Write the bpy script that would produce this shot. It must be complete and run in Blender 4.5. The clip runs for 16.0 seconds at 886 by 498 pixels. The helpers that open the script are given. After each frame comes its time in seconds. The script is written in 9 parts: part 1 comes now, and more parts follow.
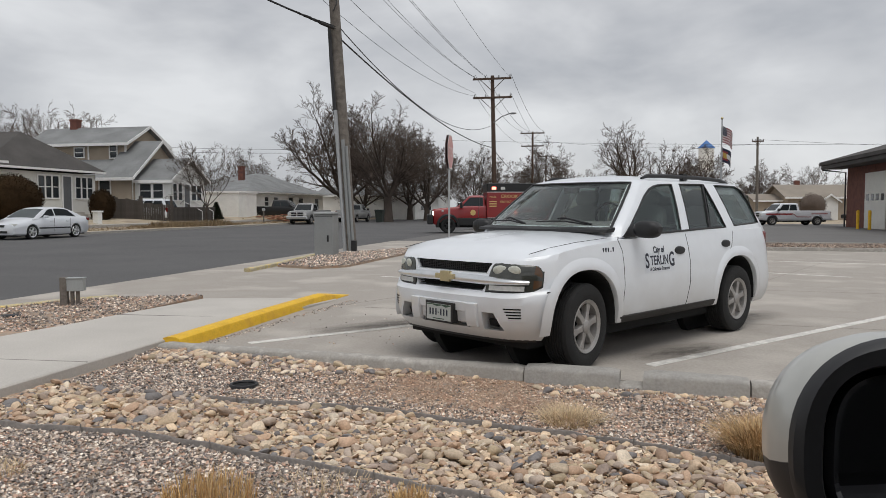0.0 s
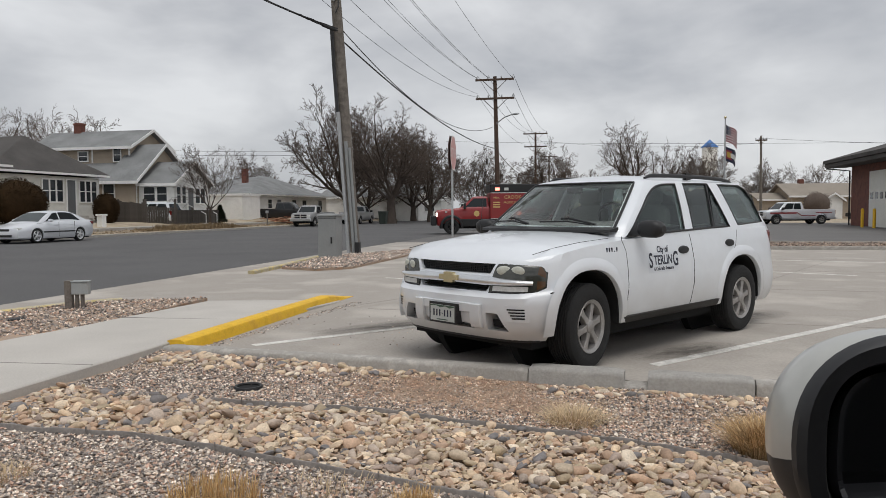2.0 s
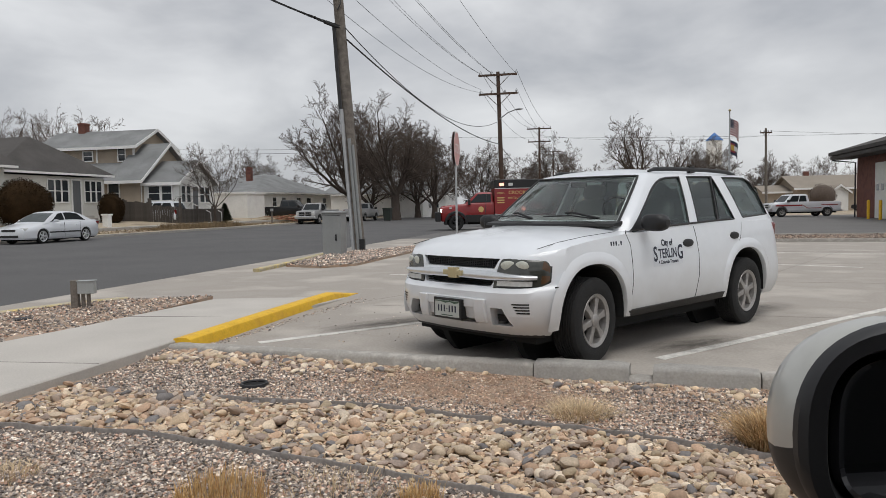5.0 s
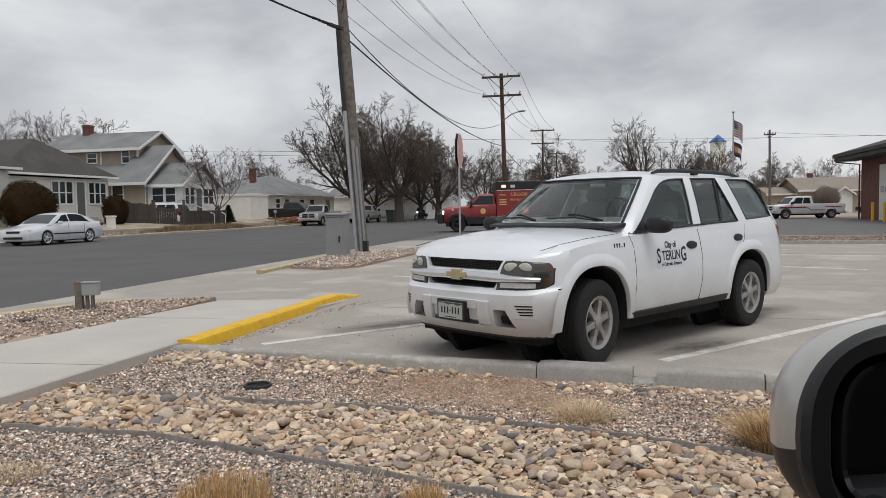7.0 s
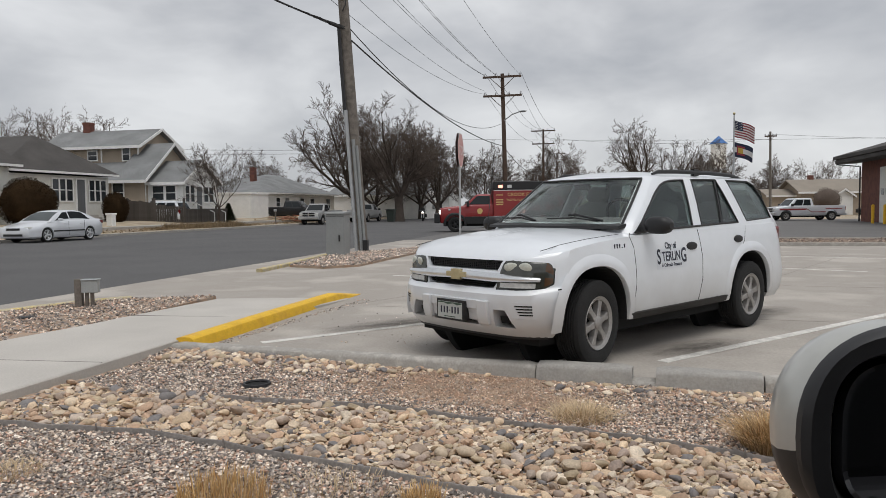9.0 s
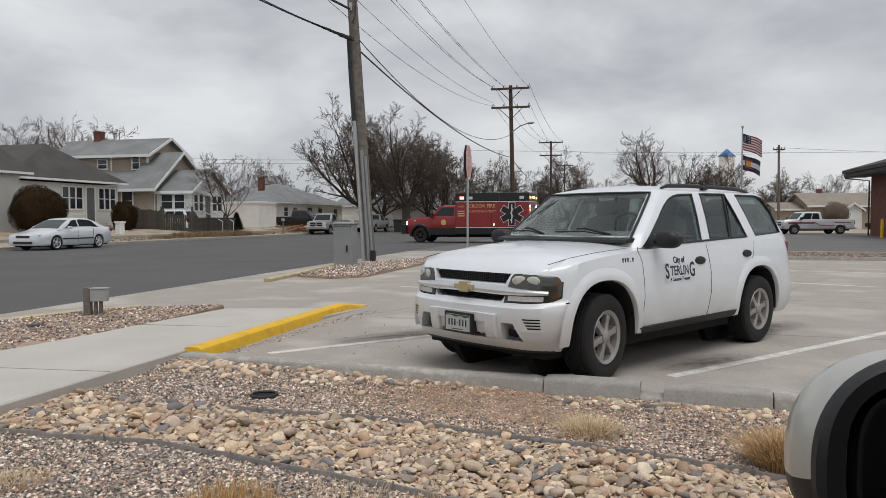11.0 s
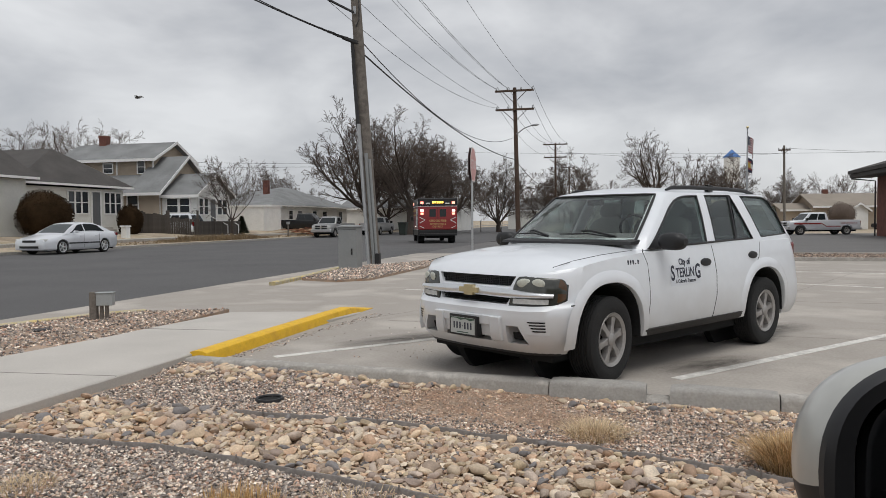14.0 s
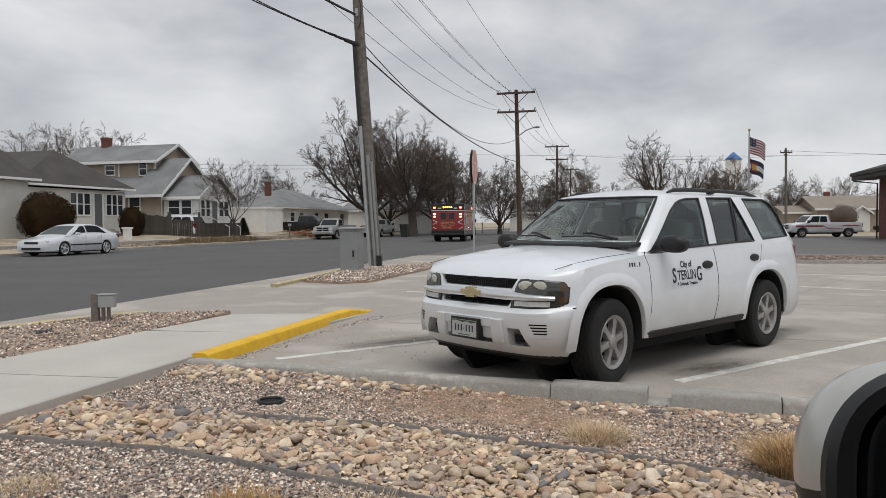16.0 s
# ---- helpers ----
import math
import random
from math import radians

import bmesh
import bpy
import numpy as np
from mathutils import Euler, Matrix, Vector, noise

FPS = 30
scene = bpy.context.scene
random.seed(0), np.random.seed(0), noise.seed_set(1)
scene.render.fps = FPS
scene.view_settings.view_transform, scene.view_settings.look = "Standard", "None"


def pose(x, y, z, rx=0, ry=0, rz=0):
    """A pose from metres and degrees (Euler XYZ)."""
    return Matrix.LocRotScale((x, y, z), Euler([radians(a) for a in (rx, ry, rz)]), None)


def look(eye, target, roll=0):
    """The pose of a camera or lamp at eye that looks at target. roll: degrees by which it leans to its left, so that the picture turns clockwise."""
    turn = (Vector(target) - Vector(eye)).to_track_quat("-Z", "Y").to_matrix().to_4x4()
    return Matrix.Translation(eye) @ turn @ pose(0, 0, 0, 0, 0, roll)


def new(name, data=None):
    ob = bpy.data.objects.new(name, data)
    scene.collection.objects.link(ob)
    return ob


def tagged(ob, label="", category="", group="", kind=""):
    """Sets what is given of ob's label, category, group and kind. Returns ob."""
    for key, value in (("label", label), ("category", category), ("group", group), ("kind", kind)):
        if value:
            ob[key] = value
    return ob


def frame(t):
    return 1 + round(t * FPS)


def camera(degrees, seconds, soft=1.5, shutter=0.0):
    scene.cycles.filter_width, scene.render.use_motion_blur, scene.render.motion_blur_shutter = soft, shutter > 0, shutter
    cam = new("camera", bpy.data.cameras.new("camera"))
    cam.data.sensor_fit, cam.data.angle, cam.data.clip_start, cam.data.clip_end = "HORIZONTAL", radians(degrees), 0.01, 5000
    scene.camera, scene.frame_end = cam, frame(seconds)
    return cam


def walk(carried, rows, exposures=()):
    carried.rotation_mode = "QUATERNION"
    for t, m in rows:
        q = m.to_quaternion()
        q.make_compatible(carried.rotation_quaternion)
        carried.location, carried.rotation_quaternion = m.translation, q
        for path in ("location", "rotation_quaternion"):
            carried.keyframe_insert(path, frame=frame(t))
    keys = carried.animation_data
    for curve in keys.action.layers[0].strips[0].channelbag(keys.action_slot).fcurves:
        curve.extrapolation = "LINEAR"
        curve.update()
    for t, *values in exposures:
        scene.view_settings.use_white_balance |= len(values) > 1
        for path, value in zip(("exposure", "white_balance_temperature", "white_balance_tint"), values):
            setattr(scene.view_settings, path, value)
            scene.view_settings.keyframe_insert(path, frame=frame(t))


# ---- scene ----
cam = camera(62.42, 16.0, soft=0.5)
walk(cam, [
(0, pose(0.0000, 0.0000, 1.3700, 86.859, -0.000, 0.000)),
    (0.5, pose(0.0009, 0.0000, 1.3706, 86.829, 0.057, 0.097)),
    (1, pose(-0.0003, -0.0029, 1.3703, 86.855, 0.105, 0.156)),
    (1.5, pose(0.0019, -0.0017, 1.3710, 86.904, 0.218, 0.220)),
    (2, pose(0.0017, -0.0027, 1.3685, 86.952, 0.385, 0.262)),
    (2.5, pose(0.0026, -0.0033, 1.3694, 86.932, 0.597, 0.291)),
    (3, pose(0.0056, -0.0053, 1.3679, 86.829, 0.817, 0.315)),
    (3.5, pose(0.0063, -0.0047, 1.3678, 86.697, 0.968, 0.371)),
    (4, pose(0.0087, -0.0026, 1.3631, 86.598, 1.009, 0.446)),
    (6.5, pose(0.0084, -0.0050, 1.3630, 86.796, 0.973, 0.817)),
    (7, pose(0.0082, -0.0069, 1.3632, 86.805, 0.977, 0.859)),
    (7.5, pose(0.0090, -0.0054, 1.3621, 86.819, 0.894, 0.871)),
    (8, pose(0.0088, -0.0052, 1.3626, 86.794, 0.787, 0.885)),
    (8.5, pose(0.0075, -0.0049, 1.3620, 86.777, 0.660, 0.871)),
    (9, pose(0.0077, -0.0045, 1.3616, 86.782, 0.620, 0.877)),
    (11.5, pose(-0.0051, -0.0127, 1.3833, 87.832, 0.103, 1.572)),
    (12, pose(-0.0035, -0.0109, 1.3849, 87.965, 0.162, 1.688)),
    (12.5, pose(-0.0033, -0.0110, 1.3850, 88.024, 0.277, 1.745)),
    (13, pose(-0.0035, -0.0133, 1.3858, 88.028, 0.331, 1.785)),
    (13.5, pose(-0.0029, -0.0091, 1.3847, 87.940, 0.401, 1.799)),
    (14, pose(-0.0025, -0.0086, 1.3840, 87.805, 0.450, 1.805)),
    (14.5, pose(-0.0022, -0.0085, 1.3838, 87.678, 0.555, 1.804)),
    (15, pose(-0.0021, -0.0092, 1.3847, 87.589, 0.604, 1.785)),
    (15.5, pose(-0.0019, -0.0092, 1.3855, 87.656, 0.569, 1.739)),
    (16, pose(-0.0031, -0.0099, 1.3862, 87.965, 0.386, 1.921)),
])

# ---- world, sun, exposure ----
def make_world():
    w = bpy.data.worlds.new("overcast_sky")
    w.use_nodes = True
    nt = w.node_tree
    bg = nt.nodes["Background"]
    tc = nt.nodes.new("ShaderNodeTexCoord")
    mp = nt.nodes.new("ShaderNodeMapping")
    mp.inputs["Scale"].default_value = (1.0, 1.0, 2.2)
    mp.inputs["Location"].default_value = (0.35, 0.2, 0.1)
    nt.links.new(tc.outputs["Generated"], mp.inputs["Vector"])
    n1 = nt.nodes.new("ShaderNodeTexNoise")
    n1.inputs["Scale"].default_value = 3.2
    n1.inputs["Detail"].default_value = 5.0
    n1.inputs["Roughness"].default_value = 0.5
    n1.inputs["Distortion"].default_value = 0.25
    nt.links.new(mp.outputs["Vector"], n1.inputs["Vector"])
    ramp = nt.nodes.new("ShaderNodeValToRGB")
    r = ramp.color_ramp
    r.elements[0].position, r.elements[0].color = 0.36, (0.43, 0.445, 0.475, 1)
    r.elements[1].position, r.elements[1].color = 0.66, (0.76, 0.77, 0.785, 1)
    e = r.elements.new(0.50)
    e.color = (0.575, 0.585, 0.607, 1)
    nt.links.new(n1.outputs["Fac"], ramp.inputs["Fac"])
    sky = nt.nodes.new("ShaderNodeTexSky")
    sky.sky_type = "NISHITA"
    sky.sun_disc = False
    sky.sun_elevation, sky.sun_rotation = radians(71), radians(164)
    sc = nt.nodes.new("ShaderNodeMix")
    sc.data_type, sc.blend_type = "RGBA", "MIX"
    sc.inputs["Factor"].default_value = 0.008
    nt.links.new(ramp.outputs["Color"], sc.inputs["A"])
    nt.links.new(sky.outputs["Color"], sc.inputs["B"])
    nt.links.new(sc.outputs["Result"], bg.inputs["Color"])
    bg.inputs["Strength"].default_value = 0.95
    scene.world = w


make_world()
sun = new("sun", bpy.data.lights.new("sun", "SUN"))
sun.data.energy, sun.data.angle, sun.data.color = 1.5, radians(40), (1.0, 0.98, 0.95)
sun.matrix_basis = look((0, 0, 30), (-2.8, 9.9, 0))
scene.view_settings.exposure = 0.0


# ---- materials ----
def mat(name, base, rough=0.8, metal=0.0, var=0.12, scale=8.0, fine=60.0, bump=0.0, bscale=120.0, coat=0.0, rand=0.0, island=False, tint=None, emit=None, estr=0.0, spec=0.5, obj=True):
    m = bpy.data.materials.new(name)
    m.use_nodes = True
    nt = m.node_tree
    b = nt.nodes["Principled BSDF"]
    b.inputs["Roughness"].default_value = rough
    b.inputs["Metallic"].default_value = metal
    b.inputs["Coat Weight"].default_value = coat
    b.inputs["Coat Roughness"].default_value = 0.06
    b.inputs["Specular IOR Level"].default_value = spec
    c = (*base, 1)
    tc = nt.nodes.new("ShaderNodeTexCoord")
    src = tc.outputs["Object"]
    if not obj:
        geo = nt.nodes.new("ShaderNodeNewGeometry")
        src = geo.outputs["Position"]
    if var > 0:
        na = nt.nodes.new("ShaderNodeTexNoise")
        na.inputs["Scale"].default_value, na.inputs["Detail"].default_value = scale, 4.0
        nb = nt.nodes.new("ShaderNodeTexNoise")
        nb.inputs["Scale"].default_value, nb.inputs["Detail"].default_value = fine, 3.0
        nt.links.new(src, na.inputs["Vector"])
        nt.links.new(src, nb.inputs["Vector"])
        add = nt.nodes.new("ShaderNodeMath")
        add.operation = "ADD"
        nt.links.new(na.outputs["Fac"], add.inputs[0])
        nt.links.new(nb.outputs["Fac"], add.inputs[1])
        mr = nt.nodes.new("ShaderNodeMapRange")
        mr.inputs["From Min"].default_value, mr.inputs["From Max"].default_value = 0.7, 1.3
        mr.inputs["To Min"].default_value, mr.inputs["To Max"].default_value = 1 - var, 1 + var
        nt.links.new(add.outputs[0], mr.inputs["Value"])
        val = mr.outputs["Result"]
        if rand > 0:
            if island:
                g = nt.nodes.new("ShaderNodeNewGeometry")
                ro = g.outputs["Random Per Island"]
            else:
                g = nt.nodes.new("ShaderNodeObjectInfo")
                ro = g.outputs["Random"]
            m2 = nt.nodes.new("ShaderNodeMapRange")
            m2.inputs["To Min"].default_value, m2.inputs["To Max"].default_value = 1 - rand, 1 + rand
            nt.links.new(ro, m2.inputs["Value"])
            mu = nt.nodes.new("ShaderNodeMath")
            mu.operation = "MULTIPLY"
            nt.links.new(val, mu.inputs[0])
            nt.links.new(m2.outputs["Result"], mu.inputs[1])
            val = mu.outputs[0]
        vm = nt.nodes.new("ShaderNodeVectorMath")
        vm.operation = "SCALE"
        nt.links.new(val, vm.inputs["Scale"])
        if tint:
            mx = nt.nodes.new("ShaderNodeValToRGB")
            cr = mx.color_ramp
            cr.interpolation = "CONSTANT" if rand > 0 else "LINEAR"
            cols = [base] + list(tint)
            step = 1 / (len(cols) if rand > 0 else max(1, len(cols) - 1))
            cr.elements[0].position, cr.elements[0].color = 0.0, (*cols[0], 1)
            cr.elements[1].position, cr.elements[1].color = min(1.0, step * (len(cols) - 1)), (*cols[-1], 1)
            for i in range(1, len(cols) - 1):
                el = cr.elements.new(step * i)
                el.color = (*cols[i], 1)
            if rand > 0:
                sc = nt.nodes.new("ShaderNodeMath")
                sc.operation = "MULTIPLY_ADD"
                sc.inputs[1].default_value, sc.inputs[2].default_value = 7.31, 0.13
                fr = nt.nodes.new("ShaderNodeMath")
                fr.operation = "FRACT"
                nt.links.new(ro, sc.inputs[0])
                nt.links.new(sc.outputs[0], fr.inputs[0])
                nt.links.new(fr.outputs[0], mx.inputs["Fac"])
            else:
                m3 = nt.nodes.new("ShaderNodeMapRange")
                m3.inputs["From Min"].default_value, m3.inputs["From Max"].default_value = 0.35, 0.65
                nt.links.new(na.outputs["Fac"], m3.inputs["Value"])
                nt.links.new(m3.outputs["Result"], mx.inputs["Fac"])
            nt.links.new(mx.outputs["Color"], vm.inputs[0])
        else:
            vm.inputs[0].default_value = base
        nt.links.new(vm.outputs[0], b.inputs["Base Color"])
    else:
        b.inputs["Base Color"].default_value = c
    if bump > 0:
        nb2 = nt.nodes.new("ShaderNodeTexNoise")
        nb2.inputs["Scale"].default_value, nb2.inputs["Detail"].default_value = bscale, 4.0
        nt.links.new(src, nb2.inputs["Vector"])
        bp = nt.nodes.new("ShaderNodeBump")
        bp.inputs["Strength"].default_value = min(1.0, bump)
        bp.inputs["Distance"].default_value = 0.01
        nt.links.new(nb2.outputs["Fac"], bp.inputs["Height"])
        nt.links.new(bp.outputs["Normal"], b.inputs["Normal"])
    if emit:
        b.inputs["Emission Color"].default_value = (*emit, 1)
        b.inputs["Emission Strength"].default_value = estr
    return m


def glass_mat(name, tint=(0.55, 0.6, 0.6), rough=0.02):
    m = bpy.data.materials.new(name)
    m.use_nodes = True
    nt = m.node_tree
    b = nt.nodes["Principled BSDF"]
    b.inputs["Base Color"].default_value = (*tint, 1)
    b.inputs["Roughness"].default_value = rough
    b.inputs["IOR"].default_value = 1.45
    b.inputs["Transmission Weight"].default_value = 1.0
    return m


# ---- mesh helpers ----
def part(name, bm, material, parent=None, label="", smooth=False, bevel=0.0, m=None):
    me = bpy.data.meshes.new(name)
    if smooth:
        for f in bm.faces:
            f.smooth = True
    bm.to_mesh(me)
    bm.free()
    me.materials.append(material)
    ob = new(name, me)
    if m is not None:
        ob.matrix_basis = m
    if parent is not None:
        ob.parent = parent
    if label:
        ob["label"] = label
    if bevel > 0:
        bv = ob.modifiers.new("bevel", "BEVEL")
        bv.width, bv.segments, bv.limit_method, bv.angle_limit = bevel, 2, "ANGLE", radians(35)
    if smooth or bevel > 0:
        if len(me.polygons):
            me.shade_smooth() if smooth else None
            me.set_sharp_from_angle(angle=radians(38)) if smooth else None
    return ob


def thing(name, m, label, category, group="", kind=""):
    ob = new(name)
    ob.empty_display_size = 0.2
    ob.matrix_basis = m
    return tagged(ob, label, category, group, kind)


def quadbox(bm, x0, x1, y0, y1, z0, z1):
    v = [bm.verts.new((x, y, z)) for z in (z0, z1) for y in (y0, y1) for x in (x0, x1)]
    for a in ((0, 2, 3, 1), (4, 5, 7, 6), (0, 1, 5, 4), (2, 6, 7, 3), (0, 4, 6, 2), (1, 3, 7, 5)):
        bm.faces.new([v[i] for i in a])
    return bm


def boxmesh(x0, x1, y0, y1, z0, z1):
    return quadbox(bmesh.new(), x0, x1, y0, y1, z0, z1)


def prism(bm, pts, lo, hi, axis="z"):
    """A polygon pushed along an axis from lo to hi."""
    def mk(p, h):
        return {"z": (p[0], p[1], h), "x": (h, p[0], p[1]), "y": (p[0], h, p[1])}[axis]
    a = [bm.verts.new(mk(p, lo)) for p in pts]
    b = [bm.verts.new(mk(p, hi)) for p in pts]
    n = len(pts)
    bm.faces.new(a[::-1])
    bm.faces.new(b)
    for i in range(n):
        bm.faces.new((a[i], a[(i + 1) % n], b[(i + 1) % n], b[i]))
    bmesh.ops.recalc_face_normals(bm, faces=bm.faces)
    return bm


def tube(bm, path, radii, n=8, cap=True):
    rings = []
    path = [Vector(p) for p in path]
    if not hasattr(radii, "__len__"):
        radii = [radii] * len(path)
    prev = None
    for i, p in enumerate(path):
        d = (path[min(i + 1, len(path) - 1)] - path[max(i - 1, 0)]).normalized()
        if prev is None:
            a = d.cross(Vector((0, 0, 1)) if abs(d.z) < 0.9 else Vector((1, 0, 0))).normalized()
        else:
            a = (prev - d * prev.dot(d)).normalized()
        prev = a
        b = d.cross(a)
        rings.append([bm.verts.new(p + (a * math.cos(2 * math.pi * k / n) + b * math.sin(2 * math.pi * k / n)) * radii[i]) for k in range(n)])
    for r, q in zip(rings, rings[1:]):
        for k in range(n):
            bm.faces.new((r[k], r[(k + 1) % n], q[(k + 1) % n], q[k]))
    if cap:
        bm.faces.new(rings[0][::-1])
        bm.faces.new(rings[-1])
    return bm


def loft(bm, rings, closed=True, caps=True):
    """Joins rings of equal point counts into one skin."""
    vs = [[bm.verts.new(p) for p in r] for r in rings]
    n = len(vs[0])
    for a, b in zip(vs, vs[1:]):
        for k in range(n if closed else n - 1):
            bm.faces.new((a[k], a[(k + 1) % n], b[(k + 1) % n], b[k]))
    if caps and closed:
        bm.faces.new(vs[0][::-1])
        bm.faces.new(vs[-1])
    return bm


def lathe(bm, prof, n=32, axis="y", c=(0, 0, 0), caps=True):
    """Turns a profile of (radius, offset) about an axis through c."""
    rings = []
    for r, o in prof:
        ring = []
        for k in range(n):
            a = 2 * math.pi * k / n
            q = {"y": (r * math.cos(a), o, r * math.sin(a)), "z": (r * math.cos(a), r * math.sin(a), o), "x": (o, r * math.cos(a), r * math.sin(a))}[axis]
            ring.append((q[0] + c[0], q[1] + c[1], q[2] + c[2]))
        rings.append(ring)
    loft(bm, rings, caps=caps)
    bmesh.ops.recalc_face_normals(bm, faces=bm.faces)
    return bm


def textmesh(body, size, depth=0.002, align="CENTER", bold=0.0):
    cu = bpy.data.curves.new("text", "FONT")
    cu.body, cu.size, cu.extrude, cu.align_x, cu.resolution_u, cu.offset = body, size, depth, align, 3, bold
    ob = new("text_tmp", cu)
    dg = bpy.context.evaluated_depsgraph_get()
    me = bpy.data.meshes.new_from_object(ob.evaluated_get(dg))
    bm = bmesh.new()
    bm.from_mesh(me)
    bpy.data.objects.remove(ob)
    bpy.data.curves.remove(cu)
    bpy.data.meshes.remove(me)
    return bm


# street frame: local x points from the far kerb to the near kerb, local y along the street
ST = pose(-6.64, 10.9, 0, 0, 0, -12.4)

M_ASPHALT = mat("asphalt", (0.092, 0.090, 0.090), 0.85, var=0.18, scale=0.35, fine=40, bump=0.4, bscale=150, obj=False)
M_APRON = mat("worn_asphalt", (0.135, 0.130, 0.126), 0.85, var=0.15, scale=0.3, fine=30, bump=0.3, obj=False)
M_CONC = mat("lot_concrete", (0.395, 0.36, 0.32), 0.85, var=0.13, scale=0.7, fine=35, bump=0.25, bscale=200, obj=False, tint=[(0.345, 0.313, 0.278), (0.425, 0.39, 0.348)])
M_WALK = mat("sidewalk_concrete", (0.50, 0.47, 0.43), 0.85, var=0.10, scale=1.3, fine=60, bump=0.25, bscale=250, obj=False)
M_KERB = mat("kerb_concrete", (0.39, 0.365, 0.33), 0.85, var=0.15, scale=9, fine=60, bump=0.4, bscale=120, obj=False, tint=[(0.34, 0.32, 0.29), (0.43, 0.405, 0.37)])
M_KERBG = mat("grey_kerb_block", (0.34, 0.325, 0.30), 0.85, var=0.15, scale=9, fine=50, bump=0.4, bscale=120, obj=False)
M_YELLOW = mat("yellow_paint", (0.74, 0.43, 0.015), 0.6, var=0.12, scale=5, fine=45, bump=0.2, obj=False, tint=[(0.78, 0.47, 0.02), (0.64, 0.36, 0.025)])
M_LINE = mat("white_line_paint", (0.62, 0.60, 0.56), 0.8, var=0.22, scale=6, fine=25, obj=False)
M_JOINT = mat("joint_filler", (0.26, 0.24, 0.215), 0.9, var=0.1)
M_DIRT = mat("dry_ground", (0.30, 0.24, 0.175), 0.95, var=0.25, scale=0.4, fine=6, bump=0.5, bscale=30, obj=False, tint=[(0.42, 0.35, 0.26), (0.28, 0.23, 0.155)])
M_SOIL = mat("crushed_granite", (0.45, 0.29, 0.195), 0.95, var=0.25, scale=3, fine=90, bump=0.9, bscale=160, obj=False, tint=[(0.34, 0.265, 0.205), (0.44, 0.31, 0.22), (0.31, 0.26, 0.215)])
M_GRAVEL = mat("bed_gravel", (0.34, 0.29, 0.25), 0.9, var=0.3, scale=9, fine=80, rand=0.45, island=True, tint=[(0.58, 0.47, 0.38), (0.20, 0.172, 0.155), (0.76, 0.67, 0.58), (0.50, 0.33, 0.25), (0.33, 0.29, 0.265), (0.64, 0.53, 0.44), (0.14, 0.122, 0.112)], obj=False)
M_ROCK = mat("river_rock", (0.42, 0.33, 0.22), 0.75, var=0.22, scale=14, fine=90, bump=0.3, bscale=60, rand=0.28, tint=[(0.66, 0.50, 0.33), (0.46, 0.31, 0.21), (0.40, 0.30, 0.23), (0.57, 0.43, 0.30), (0.74, 0.63, 0.49), (0.36, 0.27, 0.21), (0.60, 0.47, 0.33), (0.20, 0.19, 0.19), (0.49, 0.33, 0.23), (0.68, 0.52, 0.34), (0.56, 0.41, 0.29), (0.48, 0.40, 0.34)])
M_ROCKI = mat("small_river_rock", (0.42, 0.33, 0.22), 0.75, var=0.22, scale=20, fine=90, bump=0.3, bscale=60, rand=0.22, island=True, tint=[(0.66, 0.50, 0.34), (0.47, 0.32, 0.22), (0.38, 0.29, 0.22), (0.57, 0.43, 0.30), (0.74, 0.62, 0.48), (0.35, 0.27, 0.22), (0.60, 0.48, 0.35), (0.20, 0.185, 0.18), (0.50, 0.34, 0.23), (0.46, 0.37, 0.30)], obj=False)
M_EDGING = mat("edging_strip", (0.21, 0.19, 0.175), 0.8, var=0.3, scale=6, fine=50, obj=False)
M_STEELG = mat("grey_painted_steel", (0.25, 0.26, 0.26), 0.55, var=0.06, scale=3, fine=20)
M_GALV = mat("galvanised_steel", (0.42, 0.43, 0.44), 0.5, metal=0.6, var=0.1, scale=10)
M_BLACK = mat("black_plastic", (0.012, 0.012, 0.013), 0.5, var=0.1)
M_POLE = mat("weathered_pole_wood", (0.14, 0.122, 0.105), 0.9, var=0.3, scale=3, fine=45, bump=0.6, bscale=60, tint=[(0.18, 0.16, 0.14), (0.10, 0.088, 0.076)])
M_POLEB = mat("brown_pole_wood", (0.085, 0.055, 0.04), 0.9, var=0.25, scale=3, fine=30)
M_WIRE = mat("cable_sheath", (0.03, 0.03, 0.032), 0.6, var=0.1)
M_BARK = mat("grey_brown_bark", (0.075, 0.058, 0.048), 0.95, var=0.25, scale=3, fine=20)
M_TWIG = mat("bare_twigs", (0.115, 0.088, 0.072), 0.95, var=0.2, scale=0.6, fine=5)
M_SIDING_W = mat("white_lap_siding", (0.80, 0.79, 0.76), 0.7, var=0.08, scale=1.5, fine=12)
M_SIDING_G = mat("pale_grey_siding", (0.72, 0.71, 0.66), 0.7, var=0.07, scale=1.5, fine=12)
M_SIDING_T = mat("tan_stucco", (0.38, 0.315, 0.245), 0.85, var=0.1, scale=1.5, fine=25)
M_TRIM = mat("white_trim", (0.82, 0.81, 0.79), 0.6, var=0.06, scale=3)
M_ROOF_G = mat("grey_shingles", (0.20, 0.205, 0.205), 0.9, var=0.26, scale=0.8, fine=14, bump=0.5, bscale=20)
M_ROOF_D = mat("dark_shingles", (0.068, 0.062, 0.058), 0.9, var=0.28, scale=0.8, fine=14, bump=0.5, bscale=20)
M_ROOF_T = mat("tan_shingles", (0.27, 0.235, 0.195), 0.9, var=0.12, scale=0.8, fine=14)
